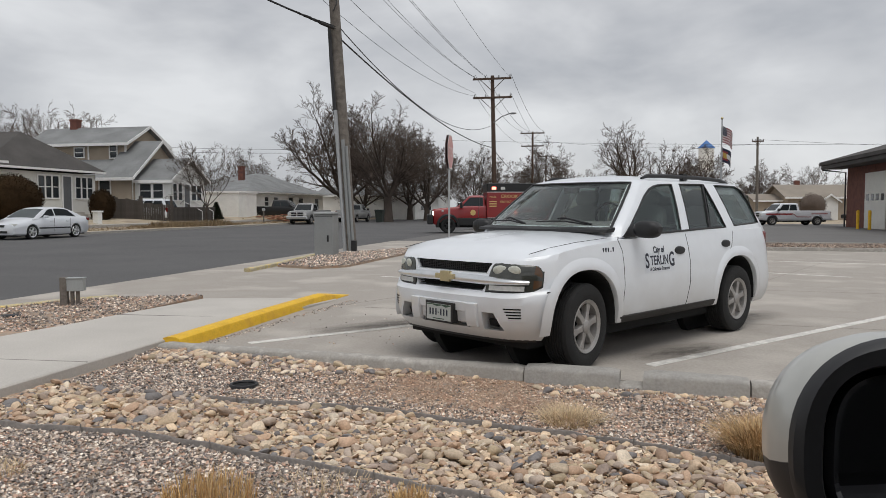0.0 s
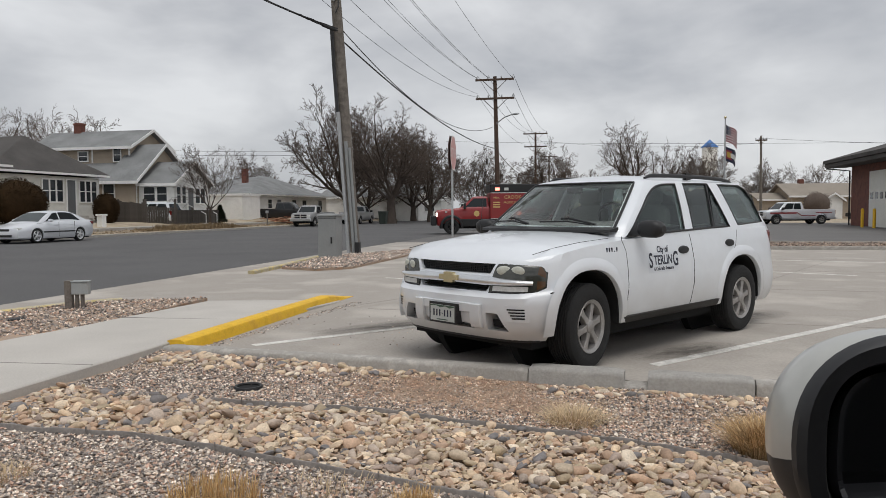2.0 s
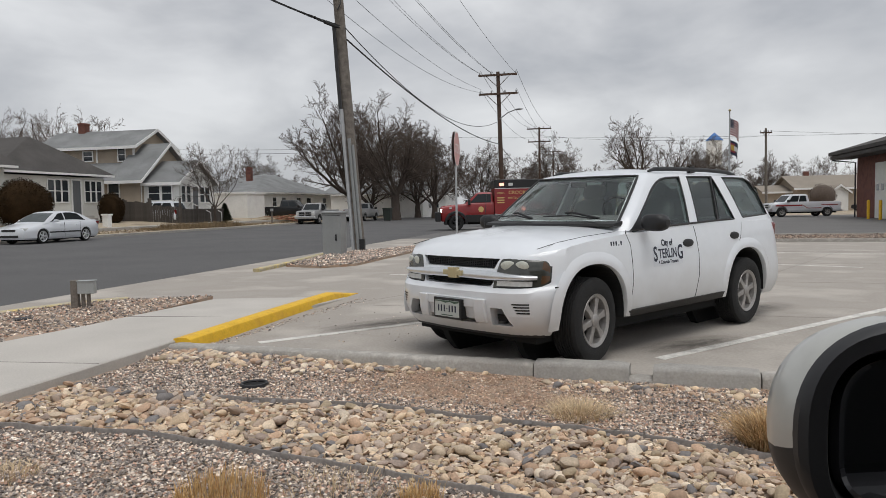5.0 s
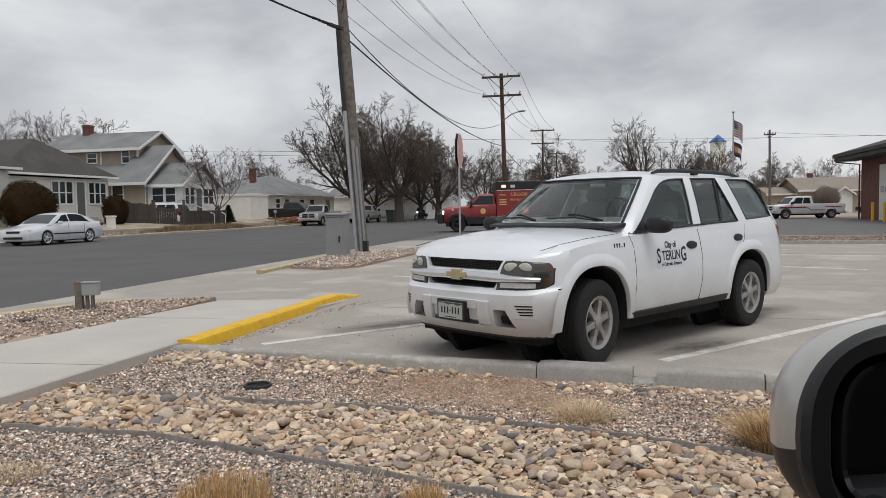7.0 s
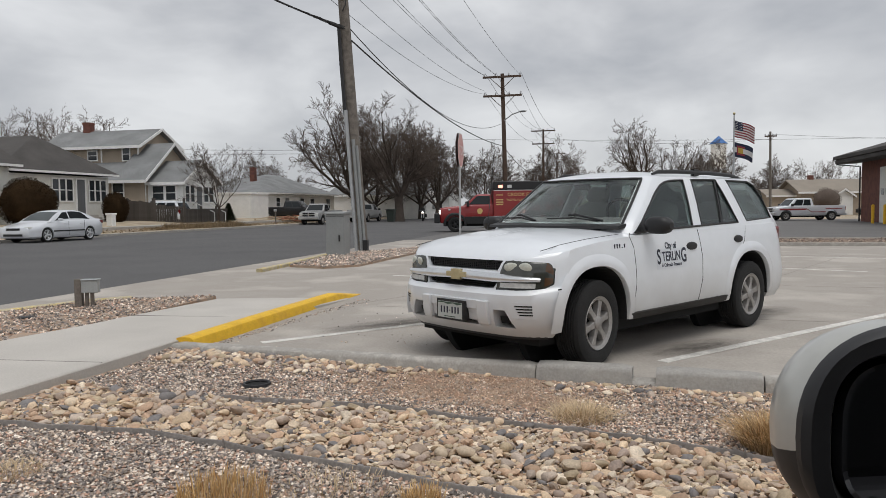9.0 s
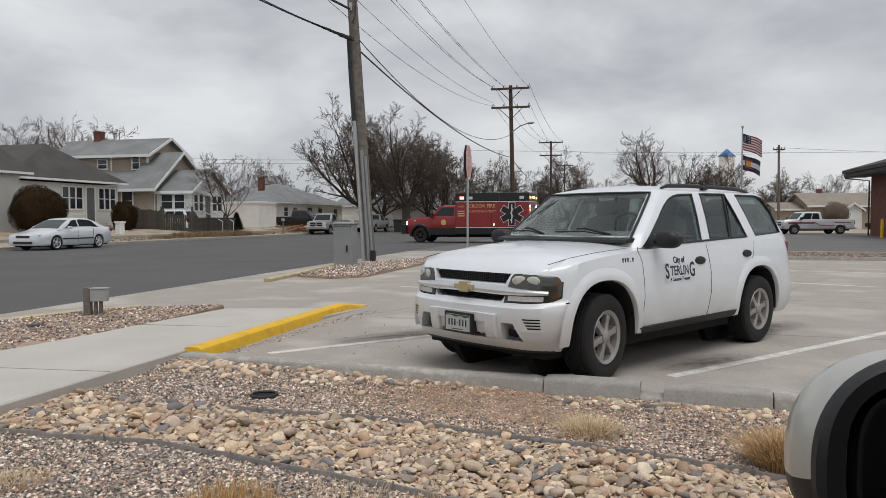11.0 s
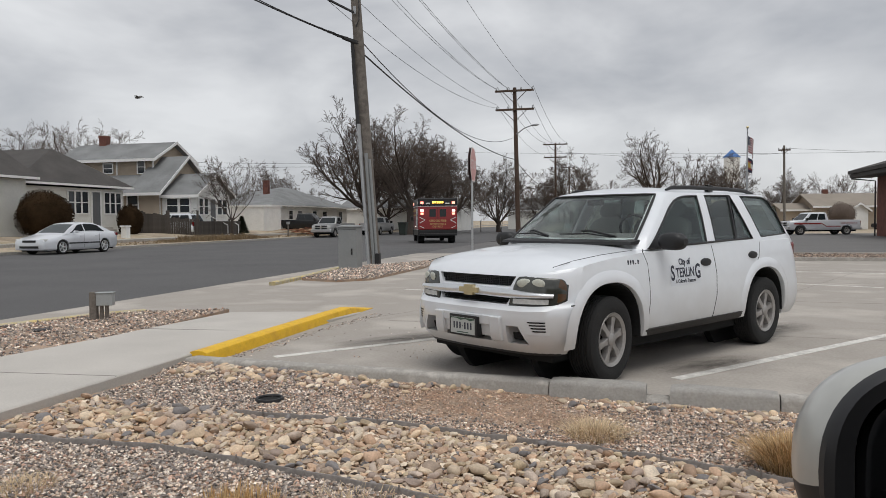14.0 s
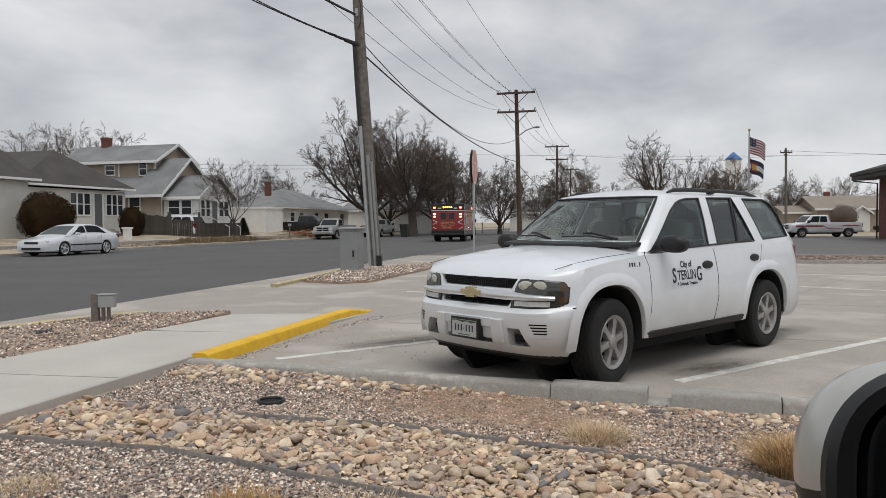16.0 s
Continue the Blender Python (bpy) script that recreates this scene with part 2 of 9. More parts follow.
M_BRICK = mat("red_brick", (0.15, 0.06, 0.045), 0.85, var=0.35, scale=2.5, fine=18, tint=[(0.18, 0.07, 0.05), (0.10, 0.042, 0.035)])
M_WINDOW = mat("dark_window_glass", (0.03, 0.035, 0.04), 0.06, var=0.0)
M_DOOR = mat("grey_door", (0.13, 0.135, 0.14), 0.5, var=0.08)
M_FENCE = mat("weathered_fence_wood", (0.07, 0.06, 0.052), 0.9, var=0.25, scale=3, fine=25, rand=0.2)
M_LUMBER = mat("scrap_lumber", (0.30, 0.18, 0.10), 0.85, var=0.25, scale=3, fine=25, rand=0.35, tint=[(0.42, 0.30, 0.18), (0.26, 0.10, 0.06), (0.50, 0.40, 0.27)])
M_GREEN = mat("dark_conifer", (0.035, 0.045, 0.022), 0.9, var=0.35, scale=3, fine=20)
M_BUSH = mat("brown_juniper", (0.036, 0.022, 0.011), 1.0, spec=0.1, var=0.35, scale=2, fine=14)
M_STRAW = mat("dry_grass", (0.56, 0.36, 0.15), 0.9, var=0.25, scale=10, fine=60, rand=0.3, island=True, tint=[(0.62, 0.42, 0.20), (0.44, 0.25, 0.10), (0.68, 0.50, 0.28)])
M_STRAWB = mat("tangled_dry_grass", (0.46, 0.30, 0.14), 0.9, var=0.25, scale=10, fine=60, rand=0.4, island=True, tint=[(0.54, 0.38, 0.20), (0.32, 0.19, 0.09), (0.62, 0.46, 0.27)])
M_STRAWP = mat("pale_dry_grass", (0.62, 0.48, 0.31), 0.9, var=0.2, scale=10, fine=60, rand=0.25, island=True)


def mesh_from(name, verts, faces, material, kind="", label="", category="", smooth=False):
    me = bpy.data.meshes.new(name)
    me.from_pydata([tuple(v) for v in verts], [], faces)
    me.update()
    me.materials.append(material)
    if smooth:
        me.shade_smooth()
    return tagged(new(name, me), label, category, "", kind)


# ---- ground ----
def yard_height(v, s):
    if v > -18.3:
        return -0.45
    t = min(1.0, (-18.3 - v) / 6.0)
    return 0.12 + 0.55 * t * t * (3 - 2 * t) + 0.05 * noise.noise(Vector((v * 0.2, s * 0.2, 0)))


def build_ground():
    vs = [-2500, -900, -400, -200, -110, -80, -60, -50, -44] + [-40 + i for i in range(22)] + [-18.31, -18.29, -10, 0, 20, 40, 70, 120, 250, 600, 2500]
    ss = [-2500, -800, -300, -120, -60, -30] + [-20 + 4 * i for i in range(36)] + [150, 200, 300, 500, 900, 2500]
    verts, faces = [], []
    for s in ss:
        for v in vs:
            z = yard_height(v, s)
            if v > -18.3 and (s > 52 or v > 62):
                z = -0.03
            verts.append(ST @ Vector((v, s, z)))
    n = len(vs)
    for j in range(len(ss) - 1):
        for i in range(n - 1):
            faces.append((j * n + i, j * n + i + 1, (j + 1) * n + i + 1, (j + 1) * n + i))
    mesh_from("ground", verts, faces, M_DIRT, "structure", "dry brown winter ground and yards", "ground")


def slab(name, pts, z0, z1, material, label, category, kind="structure", m=None):
    bm = prism(bmesh.new(), pts, z0, z1)
    ob = part(name, bm, material, None, "", m=m)
    return tagged(ob, label, category, "", kind)


build_ground()
road = slab("road", [(-18.2, -80), (0, -80), (0, 420), (-18.2, 420)], -0.4, 0.0, M_ASPHALT, "wide dark grey asphalt street", "road", m=ST)
cross = slab("road_crossing", [(0.0, 21), (200, 21), (200, 75), (12.0, 62), (0.0, 38)], -0.4, -0.004, M_APRON, "worn grey asphalt side street and fire station apron", "road", m=ST)
# street gutter band beyond the far kerb
fkerb = slab("kerb_far", [(-18.6, -80), (-18.2, -80), (-18.2, 300), (-18.6, 300)], -0.4, 0.13, M_KERB, "weathered concrete kerb along the far side of the street", "kerb", m=ST)
fwalk = slab("pavement_far", [(-21.6, -80), (-20.2, -80), (-20.2, 300), (-21.6, 300)], -0.4, 0.42, M_KERB, "pale concrete pavement before the houses", "pavement", m=ST)

# parking lot: concrete from the bed kerb to the street
KA, KB = Vector((-2.60, 7.06)), Vector((2.60, 5.42))
KD = (KB - KA).normalized()
KN = Vector((-KD.y, KD.x))


def kpt(a, off):
    p = KA + KD * a + KN * off
    return (p.x, p.y)


def st(v, s):
    p = ST @ Vector((v, s, 0))
    return (p.x, p.y)


lot = slab("parking_lot", [kpt(-0.3, 0), kpt(30, 0), st(60, -4), st(60, 16.5), st(10, 16.5), st(6, 21), st(0, 21), st(0, -40), (-9.5, -20), (-5.2, 2.0)], -0.4, 0.0, M_CONC, "pale concrete parking lot with joints and faint dark patches", "parking lot")


def strip(name, a, b, w, z, material, label, parent=None, h=0.004, kind="structure", cat="marking"):
    a, b = Vector(a), Vector(b)
    d = (b - a).normalized()
    n = Vector((-d.y, d.x)) * w / 2
    bm = prism(bmesh.new(), [tuple(a - n), tuple(b - n), tuple(b + n), tuple(a + n)], z - 0.02, z + h)
    ob = part(name, bm, material, parent)
    if parent is None:
        tagged(ob, label, cat, "", kind)
    return ob


for a, b in (((-1.98, 7.40), (0.75, 9.35)), ((1.81, 6.34), (6.6, 9.95)), ((-1.25, 14.8), (-0.5, 14.4)), ((8.3, 19.3), (13.5, 16.6)), ((6.6, 15.9), (8.2, 14.6))):
    strip("stall_line", a, b, 0.11, 0.0, M_LINE, "worn white painted parking line on concrete", cat="parking line")
for i in range(7):
    a = -1.0 + i * 4.2
    strip("joint", kpt(a, 0.3), kpt(a + 5.5, 16), 0.014, 0.0, M_JOINT, "", lot, 0.0015)
for i in range(4):
    strip("joint", kpt(0.5, 3.4 + 4.0 * i), kpt(28, 3.4 + 4.0 * i), 0.014, 0.0, M_JOINT, "", lot, 0.0015)


def dark_patch_mat():
    """Dark brown film on the concrete, thinning out towards a ragged edge."""
    m = bpy.data.materials.new("dark_patch")
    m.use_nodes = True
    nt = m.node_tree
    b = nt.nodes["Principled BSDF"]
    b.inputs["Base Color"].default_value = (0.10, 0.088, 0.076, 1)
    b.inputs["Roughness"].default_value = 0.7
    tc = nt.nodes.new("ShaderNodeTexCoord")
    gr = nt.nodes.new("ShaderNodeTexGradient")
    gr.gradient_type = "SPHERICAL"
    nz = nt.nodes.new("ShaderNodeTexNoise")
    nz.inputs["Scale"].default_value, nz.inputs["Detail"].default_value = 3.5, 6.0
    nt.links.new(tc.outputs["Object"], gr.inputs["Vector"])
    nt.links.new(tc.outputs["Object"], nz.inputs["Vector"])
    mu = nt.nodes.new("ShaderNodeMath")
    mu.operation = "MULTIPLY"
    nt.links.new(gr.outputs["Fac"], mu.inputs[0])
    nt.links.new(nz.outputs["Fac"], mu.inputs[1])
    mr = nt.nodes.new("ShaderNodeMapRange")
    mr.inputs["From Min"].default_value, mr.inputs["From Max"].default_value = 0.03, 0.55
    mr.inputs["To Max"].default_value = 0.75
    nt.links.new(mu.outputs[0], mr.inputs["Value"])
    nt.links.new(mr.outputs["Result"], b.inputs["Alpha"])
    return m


M_PATCH = dark_patch_mat()
# darker, browner patches of concrete around the parked SUV
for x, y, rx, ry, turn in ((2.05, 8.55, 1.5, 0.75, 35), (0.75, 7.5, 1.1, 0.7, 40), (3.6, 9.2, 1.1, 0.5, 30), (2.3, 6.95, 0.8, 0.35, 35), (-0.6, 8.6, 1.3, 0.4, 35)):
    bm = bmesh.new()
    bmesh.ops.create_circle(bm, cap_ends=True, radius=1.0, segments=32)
    ob = part("dark_patch", bm, M_PATCH, lot, m=pose(x, y, 0.006, 0, 0, turn) @ Matrix.Diagonal((rx, ry, 1, 1)))

# ---- kerb between lot and rock bed, in cast lengths with a drain gap ----
def kerb_piece(name, a0, a1, h, w, material, label, rough=0.006):
    bm = bmesh.new()
    n = max(2, int((a1 - a0) / 0.08))
    rings = []
    for i in range(n + 1):
        a = a0 + (a1 - a0) * i / n
        e = 0.012 if i in (0, n) else 0.0
        prof = [(0.0, -0.3), (0.0, h - 0.025 - e), (0.012, h - 0.006 - e), (0.03, h - e), (w - 0.035, h - e), (w - 0.012, h - 0.012 - e), (w, h - 0.035 - e), (w + 0.012, -0.3)]
        ring = []
        for o, z in prof:
            p = KA + KD * a - KN * (o - 0.0)
            j = noise.noise(Vector((a * 5, o * 40, z * 30))) * rough
            ring.append((p.x + j, p.y + j, z + (j if z > 0 else 0)))
        rings.append(ring)
    loft(bm, rings)
    bmesh.ops.recalc_face_normals(bm, faces=bm.faces)
    ob = part(name, bm, material, None, smooth=True)
    return tagged(ob, label, "kerb", "", "structure")


kerb_piece("kerb", -0.1, 3.46, 0.085, 0.16, M_KERB, "weathered pale concrete kerb beside the rock bed")
kerb_piece("kerb", 3.475, 4.22, 0.105, 0.2, M_KERBG, "grey concrete kerb block with rounded top")
kerb_piece("kerb", 4.40, 5.16, 0.105, 0.2, M_KERBG, "grey concrete kerb block beside a drain gap")
kerb_piece("kerb", 5.175, 16, 0.085, 0.16, M_KERB, "weathered pale concrete kerb beside the rock bed")
kerb_piece("kerb_sill", 4.21, 4.41, 0.012, 0.2, M_KERB, "low concrete drain gap in the kerb")

# ---- pavement with yellow kerb ----
WR = [(-4.2, 1.0), (-3.16, 5.12), (-2.72, 7.02), (-1.62, 10.9)]
WL = [(-3.62, 11.2), (-4.05, 8.25), (-4.44, 7.2), (-6.4, 1.8)]


def build_walk():
    bm = bmesh.new()
    n = 40
    # right and left edges sampled by y
    def ex(pts, y):
        pts = sorted(pts, key=lambda p: p[1])
        for a, b in zip(pts, pts[1:]):
            if a[1] <= y <= b[1]:
                t = (y - a[1]) / (b[1] - a[1])
                return a[0] + (b[0] - a[0]) * t
        return pts[0][0] if y < pts[0][1] else pts[-1][0]
    rings = []
    for i in range(n + 1):
        y = 1.9 + (11.1 - 1.9) * i / n
        h = 0.10 * min(1.0, max(0.04, (11.4 - y) / 3.0))
        xl, xr = ex(WL, y), ex(WR, y)
        rings.append([(xl, y, -0.3), (xl, y, h - 0.01), (xl + 0.012, y, h), (xr - 0.012, y, h), (xr, y, h - 0.012), (xr, y, -0.3)])
    loft(bm, rings)
    bmesh.ops.recalc_face_normals(bm, faces=bm.faces)
    ob = part("pavement", bm, M_WALK, None)
    tagged(ob, "pale concrete pavement with tooled joints", "pavement", "", "structure")
    for y in (4.6, 6.15, 8.7):
        xl, xr = ex(WL, y + 0.12), ex(WR, y - 0.12)
        h = 0.10 * min(1.0, max(0.04, (11.4 - y) / 3.0))
        strip("joint", (xl + 0.01, y + 0.13), (xr - 0.01, y - 0.13), 0.012, h, M_JOINT, "", ob, 0.002)
    return ob


build_walk()


def build_yellow_kerb():
    bm = bmesh.new()
    a, b = Vector((-2.71, 7.06)), Vector((-1.76, 11.65))
    d = (b - a).normalized()
    nrm = Vector((d.y, -d.x))
    rings = []
    n = 60
    for i in range(n + 1):
        t = i / n
        p = a + (b - a) * t
        p = p + nrm * (0.10 * t * t)
        h = 0.125 * min(1.0, (1 - t) / 0.20 + 0.04)
        w = 0.17
        j = noise.noise(Vector((t * 40, 0, 3))) * 0.006
        ring = []
        for o, z in ((-0.02, -0.2), (-0.02, h - 0.01), (0.02, h + j), (w * 0.7, h + j), (w * 0.92, h - 0.02), (w, h - 0.055 + j), (w + 0.025, -0.2)):
            q = p + nrm * o
            ring.append((q.x, q.y, max(z, 0.008) if z > -0.1 else z))
        rings.append(ring)
    loft(bm, rings)
    bmesh.ops.recalc_face_normals(bm, faces=bm.faces)
    tagged(part("kerb_yellow", bm, M_YELLOW, None, smooth=True), "yellow painted concrete kerb, chipped at its edge", "kerb", "", "structure")


build_yellow_kerb()


def build_street_edge():
    # thin raised concrete edge with a worn yellow top along the gravel plot
    for pts in ([(-9.3, 4.6), (-5.95, 9.62), (-5.45, 10.45), (-4.9, 10.95)], [(-4.26, 15.83), (-4.02, 17.6), (-3.78, 20.3), (-3.6, 21.9)]):
        bm = bmesh.new()
        rings = []
        dense = []
        for a, b in zip(pts, pts[1:]):
            for k in range(8):
                dense.append(Vector(a).lerp(Vector(b), k / 8))
        dense.append(Vector(pts[-1]))
        for i, p in enumerate(dense):
            d = (dense[min(i + 1, len(dense) - 1)] - dense[max(i - 1, 0)]).normalized()
            n = Vector((d.y, -d.x))
            ring = []
            for o, z in ((-0.07, -0.2), (-0.07, 0.065), (-0.05, 0.08), (0.05, 0.08), (0.07, 0.065), (0.07, -0.2)):
                q = p + n * o
                ring.append((q.x, q.y, z))
            rings.append(ring)
        loft(bm, rings)
        bmesh.ops.recalc_face_normals(bm, faces=bm.faces)
        tagged(part("kerb_edge", bm, M_YELLOWW, None, smooth=True), "low concrete edge with worn pale yellow paint", "kerb", "", "structure")


M_YELLOWW = mat("worn_yellow_paint", (0.52, 0.42, 0.20), 0.8, var=0.25, scale=5, fine=40, obj=False, tint=[(0.45, 0.40, 0.30), (0.58, 0.44, 0.16)])
build_street_edge()


# ---- trees ----
def grow_tree(seed, height, trunk_h, trunk_r, limbs, shoots, spread=1.0, wiggle=0.12, droop=0.0):
    """A bare tree: a trunk, limbs fanning out of it, and three ranks of shoots along each limb."""
    rnd = random.Random(seed)
    thick_v, thick_f, twig_v, twig_f = [], [], [], []

    def skin(vl, fl, pts, radii, n):
        base = len(vl)
        prev = None
        for i, p in enumerate(pts):
            d = (pts[min(i + 1, len(pts) - 1)] - pts[max(i - 1, 0)]).normalized()
            a = d.cross(Vector((0.3, 0.9, 0.2))).normalized() if prev is None else (prev - d * prev.dot(d)).normalized()
            prev = a
            b = d.cross(a)
            for k in range(n):
                t = 2 * math.pi * k / n
                vl.append(p + (a * math.cos(t) + b * math.sin(t)) * radii[i])
        for i in range(len(pts) - 1):
            for k in range(n):
                fl.append((base + i * n + k, base + i * n + (k + 1) % n, base + (i + 1) * n + (k + 1) % n, base + (i + 1) * n + k))

    def shoot(p, d, length, r, rank):
        steps = (7, 5, 4, 2)[rank]
        pts, dirs = [p], [d]
        for i in range(steps):
            j = Vector((rnd.uniform(-1, 1), rnd.uniform(-1, 1), rnd.uniform(-1, 1)))
            bend = Vector((0, 0, (0.10 if rank == 0 else 0.04) - droop * (i / steps)))
            d = (d + j * wiggle * (1.6 if rank == 0 else 1.2) + bend).normalized()
            pts.append(pts[-1] + d * length / steps)
            dirs.append(d)
        radii = [max(0.0105, r * (1 - 0.88 * i / steps)) for i in range(steps + 1)]
        if rank < 2:
            skin(thick_v, thick_f, pts, radii, 6 if rank == 0 else 4)
        else:
            skin(twig_v, twig_f, pts, radii, 3)
        if rank == 3:
            return
        n = shoots[rank]
        for k in range(n):
            t = (0.22 if rank == 0 else 0.15) + (0.83 if rank else 0.78) * (k + rnd.random()) / n
            t = min(0.999, t)
            i = int(t * steps)
            q = pts[i].lerp(pts[i + 1], t * steps - i)
            dd = dirs[min(i + 1, steps)]
            side = Vector((rnd.gauss(0, 1), rnd.gauss(0, 1), rnd.gauss(0.25, 0.8)))
            side = (side - dd * side.dot(dd)).normalized()
            ang = radians(rnd.uniform(28, 58))
            nd = (dd * math.cos(ang) + side * math.sin(ang)).normalized()
            ll = length * rnd.uniform(0.34, 0.58) * (1.12 - 0.55 * t)
            shoot(q, nd, ll, max(0.009, radii[min(i + 1, steps)] * rnd.uniform(0.5, 0.72)), rank + 1)

    trunk = [Vector((0, 0, -0.3))]
    for i in range(4):
        trunk.append(Vector((rnd.uniform(-0.08, 0.08) * i, rnd.uniform(-0.08, 0.08) * i, trunk_h * (i + 1) / 4)))
    skin(thick_v, thick_f, trunk, [trunk_r * f for f in (1.3, 1.05, 0.95, 0.9, 0.85)], 9)
    for k in range(limbs):
        a = 2 * math.pi * (k + rnd.uniform(-0.25, 0.25)) / limbs
        tilt = radians(rnd.uniform(8, 30) if k % 3 == 0 else rnd.uniform(32, 64)) * spread
        d = Vector((math.cos(a) * math.sin(tilt), math.sin(a) * math.sin(tilt), math.cos(tilt)))
        p = trunk[-1].lerp(trunk[2], rnd.uniform(0, 0.8))
        shoot(p, d, rnd.uniform(5.2, 6.6) * (1.0 if k % 3 else 1.12), trunk_r * rnd.uniform(0.32, 0.46), 0)
    k = height / max(v.z for v in twig_v)
    out = []
    for nm, vl, fl in (("trunk", thick_v, thick_f), ("crown", twig_v, twig_f)):
        me = bpy.data.meshes.new(nm)
        me.from_pydata([(v.x * k, v.y * k, v.z * k) for v in vl], [], fl)
        me.materials.append(M_BARK if nm == "trunk" else M_TWIG)
        me.shade_smooth()
        out.append(me)
    return out


def tree(meshes, x, y, z, turn, size, label, sz=None):
    t = thing("tree", pose(x, y, z, 0, 0, turn), label, "tree", "bare street trees")
    for nm, me in zip(("trunk", "crown"), meshes):
        ob = new(nm, me)
        ob.parent = t
    t.scale = (size, size, sz or size)
    return t


T_ELM = grow_tree(3, 14, 1.9, 0.40, 11, (12, 10, 7), 1.28, 0.11, 0.05)
T_ELM2 = grow_tree(11, 13, 1.9, 0.38, 9, (12, 10, 7), 0.95, 0.11, 0.03)
T_ROUND = grow_tree(21, 11, 1.6, 0.30, 9, (12, 10, 8), 1.15, 0.12, 0.06)
T_GNARL = grow_tree(37, 13, 2.6, 0.36, 8, (8, 6, 5), 0.8, 0.22, 0.0)
T_SMALL = grow_tree(45, 5.2, 1.7, 0.16, 8, (9, 7, 5), 1.0, 0.12, 0.02)


def at_px(ax, d):
    """A place by its slope to the line of sight and its depth."""
    return ax * d, d


for me, ax, d, z, turn, size, label in (
    (T_ELM, -0.132, 82, 0.3, 40, 1.02, "tall bare spreading elm tree on the street verge"),
    (T_ELM2, -0.075, 76, 0.3, 100, 0.98, "tall bare elm tree with a thick trunk"),
    (T_ROUND, -0.108, 92, 0.3, 310, 0.95, "bare brownish tree with dense twigs"),
    (T_ROUND, -0.045, 92, 0.3, 150, 1.08, "bare brownish tree with dense twigs"),
    (T_ROUND, -0.022, 84, 0.3, 10, 1.0, "bare brownish tree with dense twigs"),
    (T_ROUND, 0.044, 88, 0.0, 200, 0.86, "dark bare tree behind the street corner"),
    (T_ROUND, 0.150, 95, 0.0, 75, 0.98, "bare round-crowned tree beyond the side street"),
    (T_ROUND, 0.105, 105, 0.0, 300, 0.80, "bare round-crowned tree beyond the side street"),
    (T_GNARL, 0.255, 95, 0.0, 20, 1.02, "old gnarled tree with broken bare limbs"),
    (T_GNARL, 0.300, 100, 0.0, 140, 0.85, "old gnarled tree with broken bare limbs"),
    (T_ELM2, 0.345, 100, 0.0, 250, 0.80, "bare upright tree beside the water tower"),
    (T_ROUND, 0.428, 105, 0.0, 160, 0.78, "bare tree behind parked pickup truck"),
    (T_SMALL, 0.497, 115, 0.0, 160, 1.65, "small bare tree among far roofs"),
    (T_SMALL, 0.56, 120, 0.0, 20, 1.3, "small bare tree among far roofs"),
    (T_GNARL, -0.530, 82, 0.6, 30, 1.0, "bare tree standing behind the houses"),
    (T_GNARL, -0.600, 86, 0.6, 120, 1.03, "bare tree standing behind the houses"),
    (T_GNARL, -0.505, 84, 0.6, 210, 1.0, "bare tree standing behind the houses"),
    (T_ROUND, -0.255, 92, 0.5, 80, 0.78, "bare tree rising behind a low house roof"),
    (T_SMALL, -0.323, 54.5, 0.45, 60, 1.15, "small bare tree on the front verge"),
):
    tree(me, *at_px(ax, d), z, turn, size, label)


# ---- houses ----
def window(parent, plane, at, a0, a1, z0, z1, frame_w=0.09, mull=1, rail=True):
    """A window on a wall of local constant x ('x', facing +x) or y ('y', facing -y)."""
    def bx(p0, p1, q0, q1, o0, o1):
        if plane == "x":
            return boxmesh(at + o0, at + o1, p0, p1, q0, q1)
        return boxmesh(p0, p1, at - o1, at - o0, q0, q1)
    w = part("window", bx(a0, a1, z0, z1, 0.004, 0.02), M_WINDOW, parent)
    bm = bmesh.new()
    for p0, p1, q0, q1 in ((a0 - frame_w, a1 + frame_w, z1, z1 + frame_w), (a0 - frame_w, a1 + frame_w, z0 - frame_w, z0), (a0 - frame_w, a0, z0, z1), (a1, a1 + frame_w, z0, z1)):
        if plane == "x":
            quadbox(bm, at + 0.004, at + 0.06, p0, p1, q0, q1)
        else:
            quadbox(bm, p0, p1, at - 0.06, at - 0.004, q0, q1)
    for i in range(1, mull):
        c = a0 + (a1 - a0) * i / mull
        if plane == "x":
            quadbox(bm, at + 0.004, at + 0.055, c - 0.06, c + 0.06, z0, z1)
        else:
            quadbox(bm, c - 0.06, c + 0.06, at - 0.055, at - 0.004, z0, z1)
    if rail:
        c = (z0 + z1) / 2
        if plane == "x":
            quadbox(bm, at + 0.004, at + 0.04, a0, a1, c - 0.025, c + 0.025)
        else:
            quadbox(bm, a0, a1, at - 0.04, at - 0.004, c - 0.025, c + 0.025)
    part("frame", bm, M_TRIM, w)
    return w


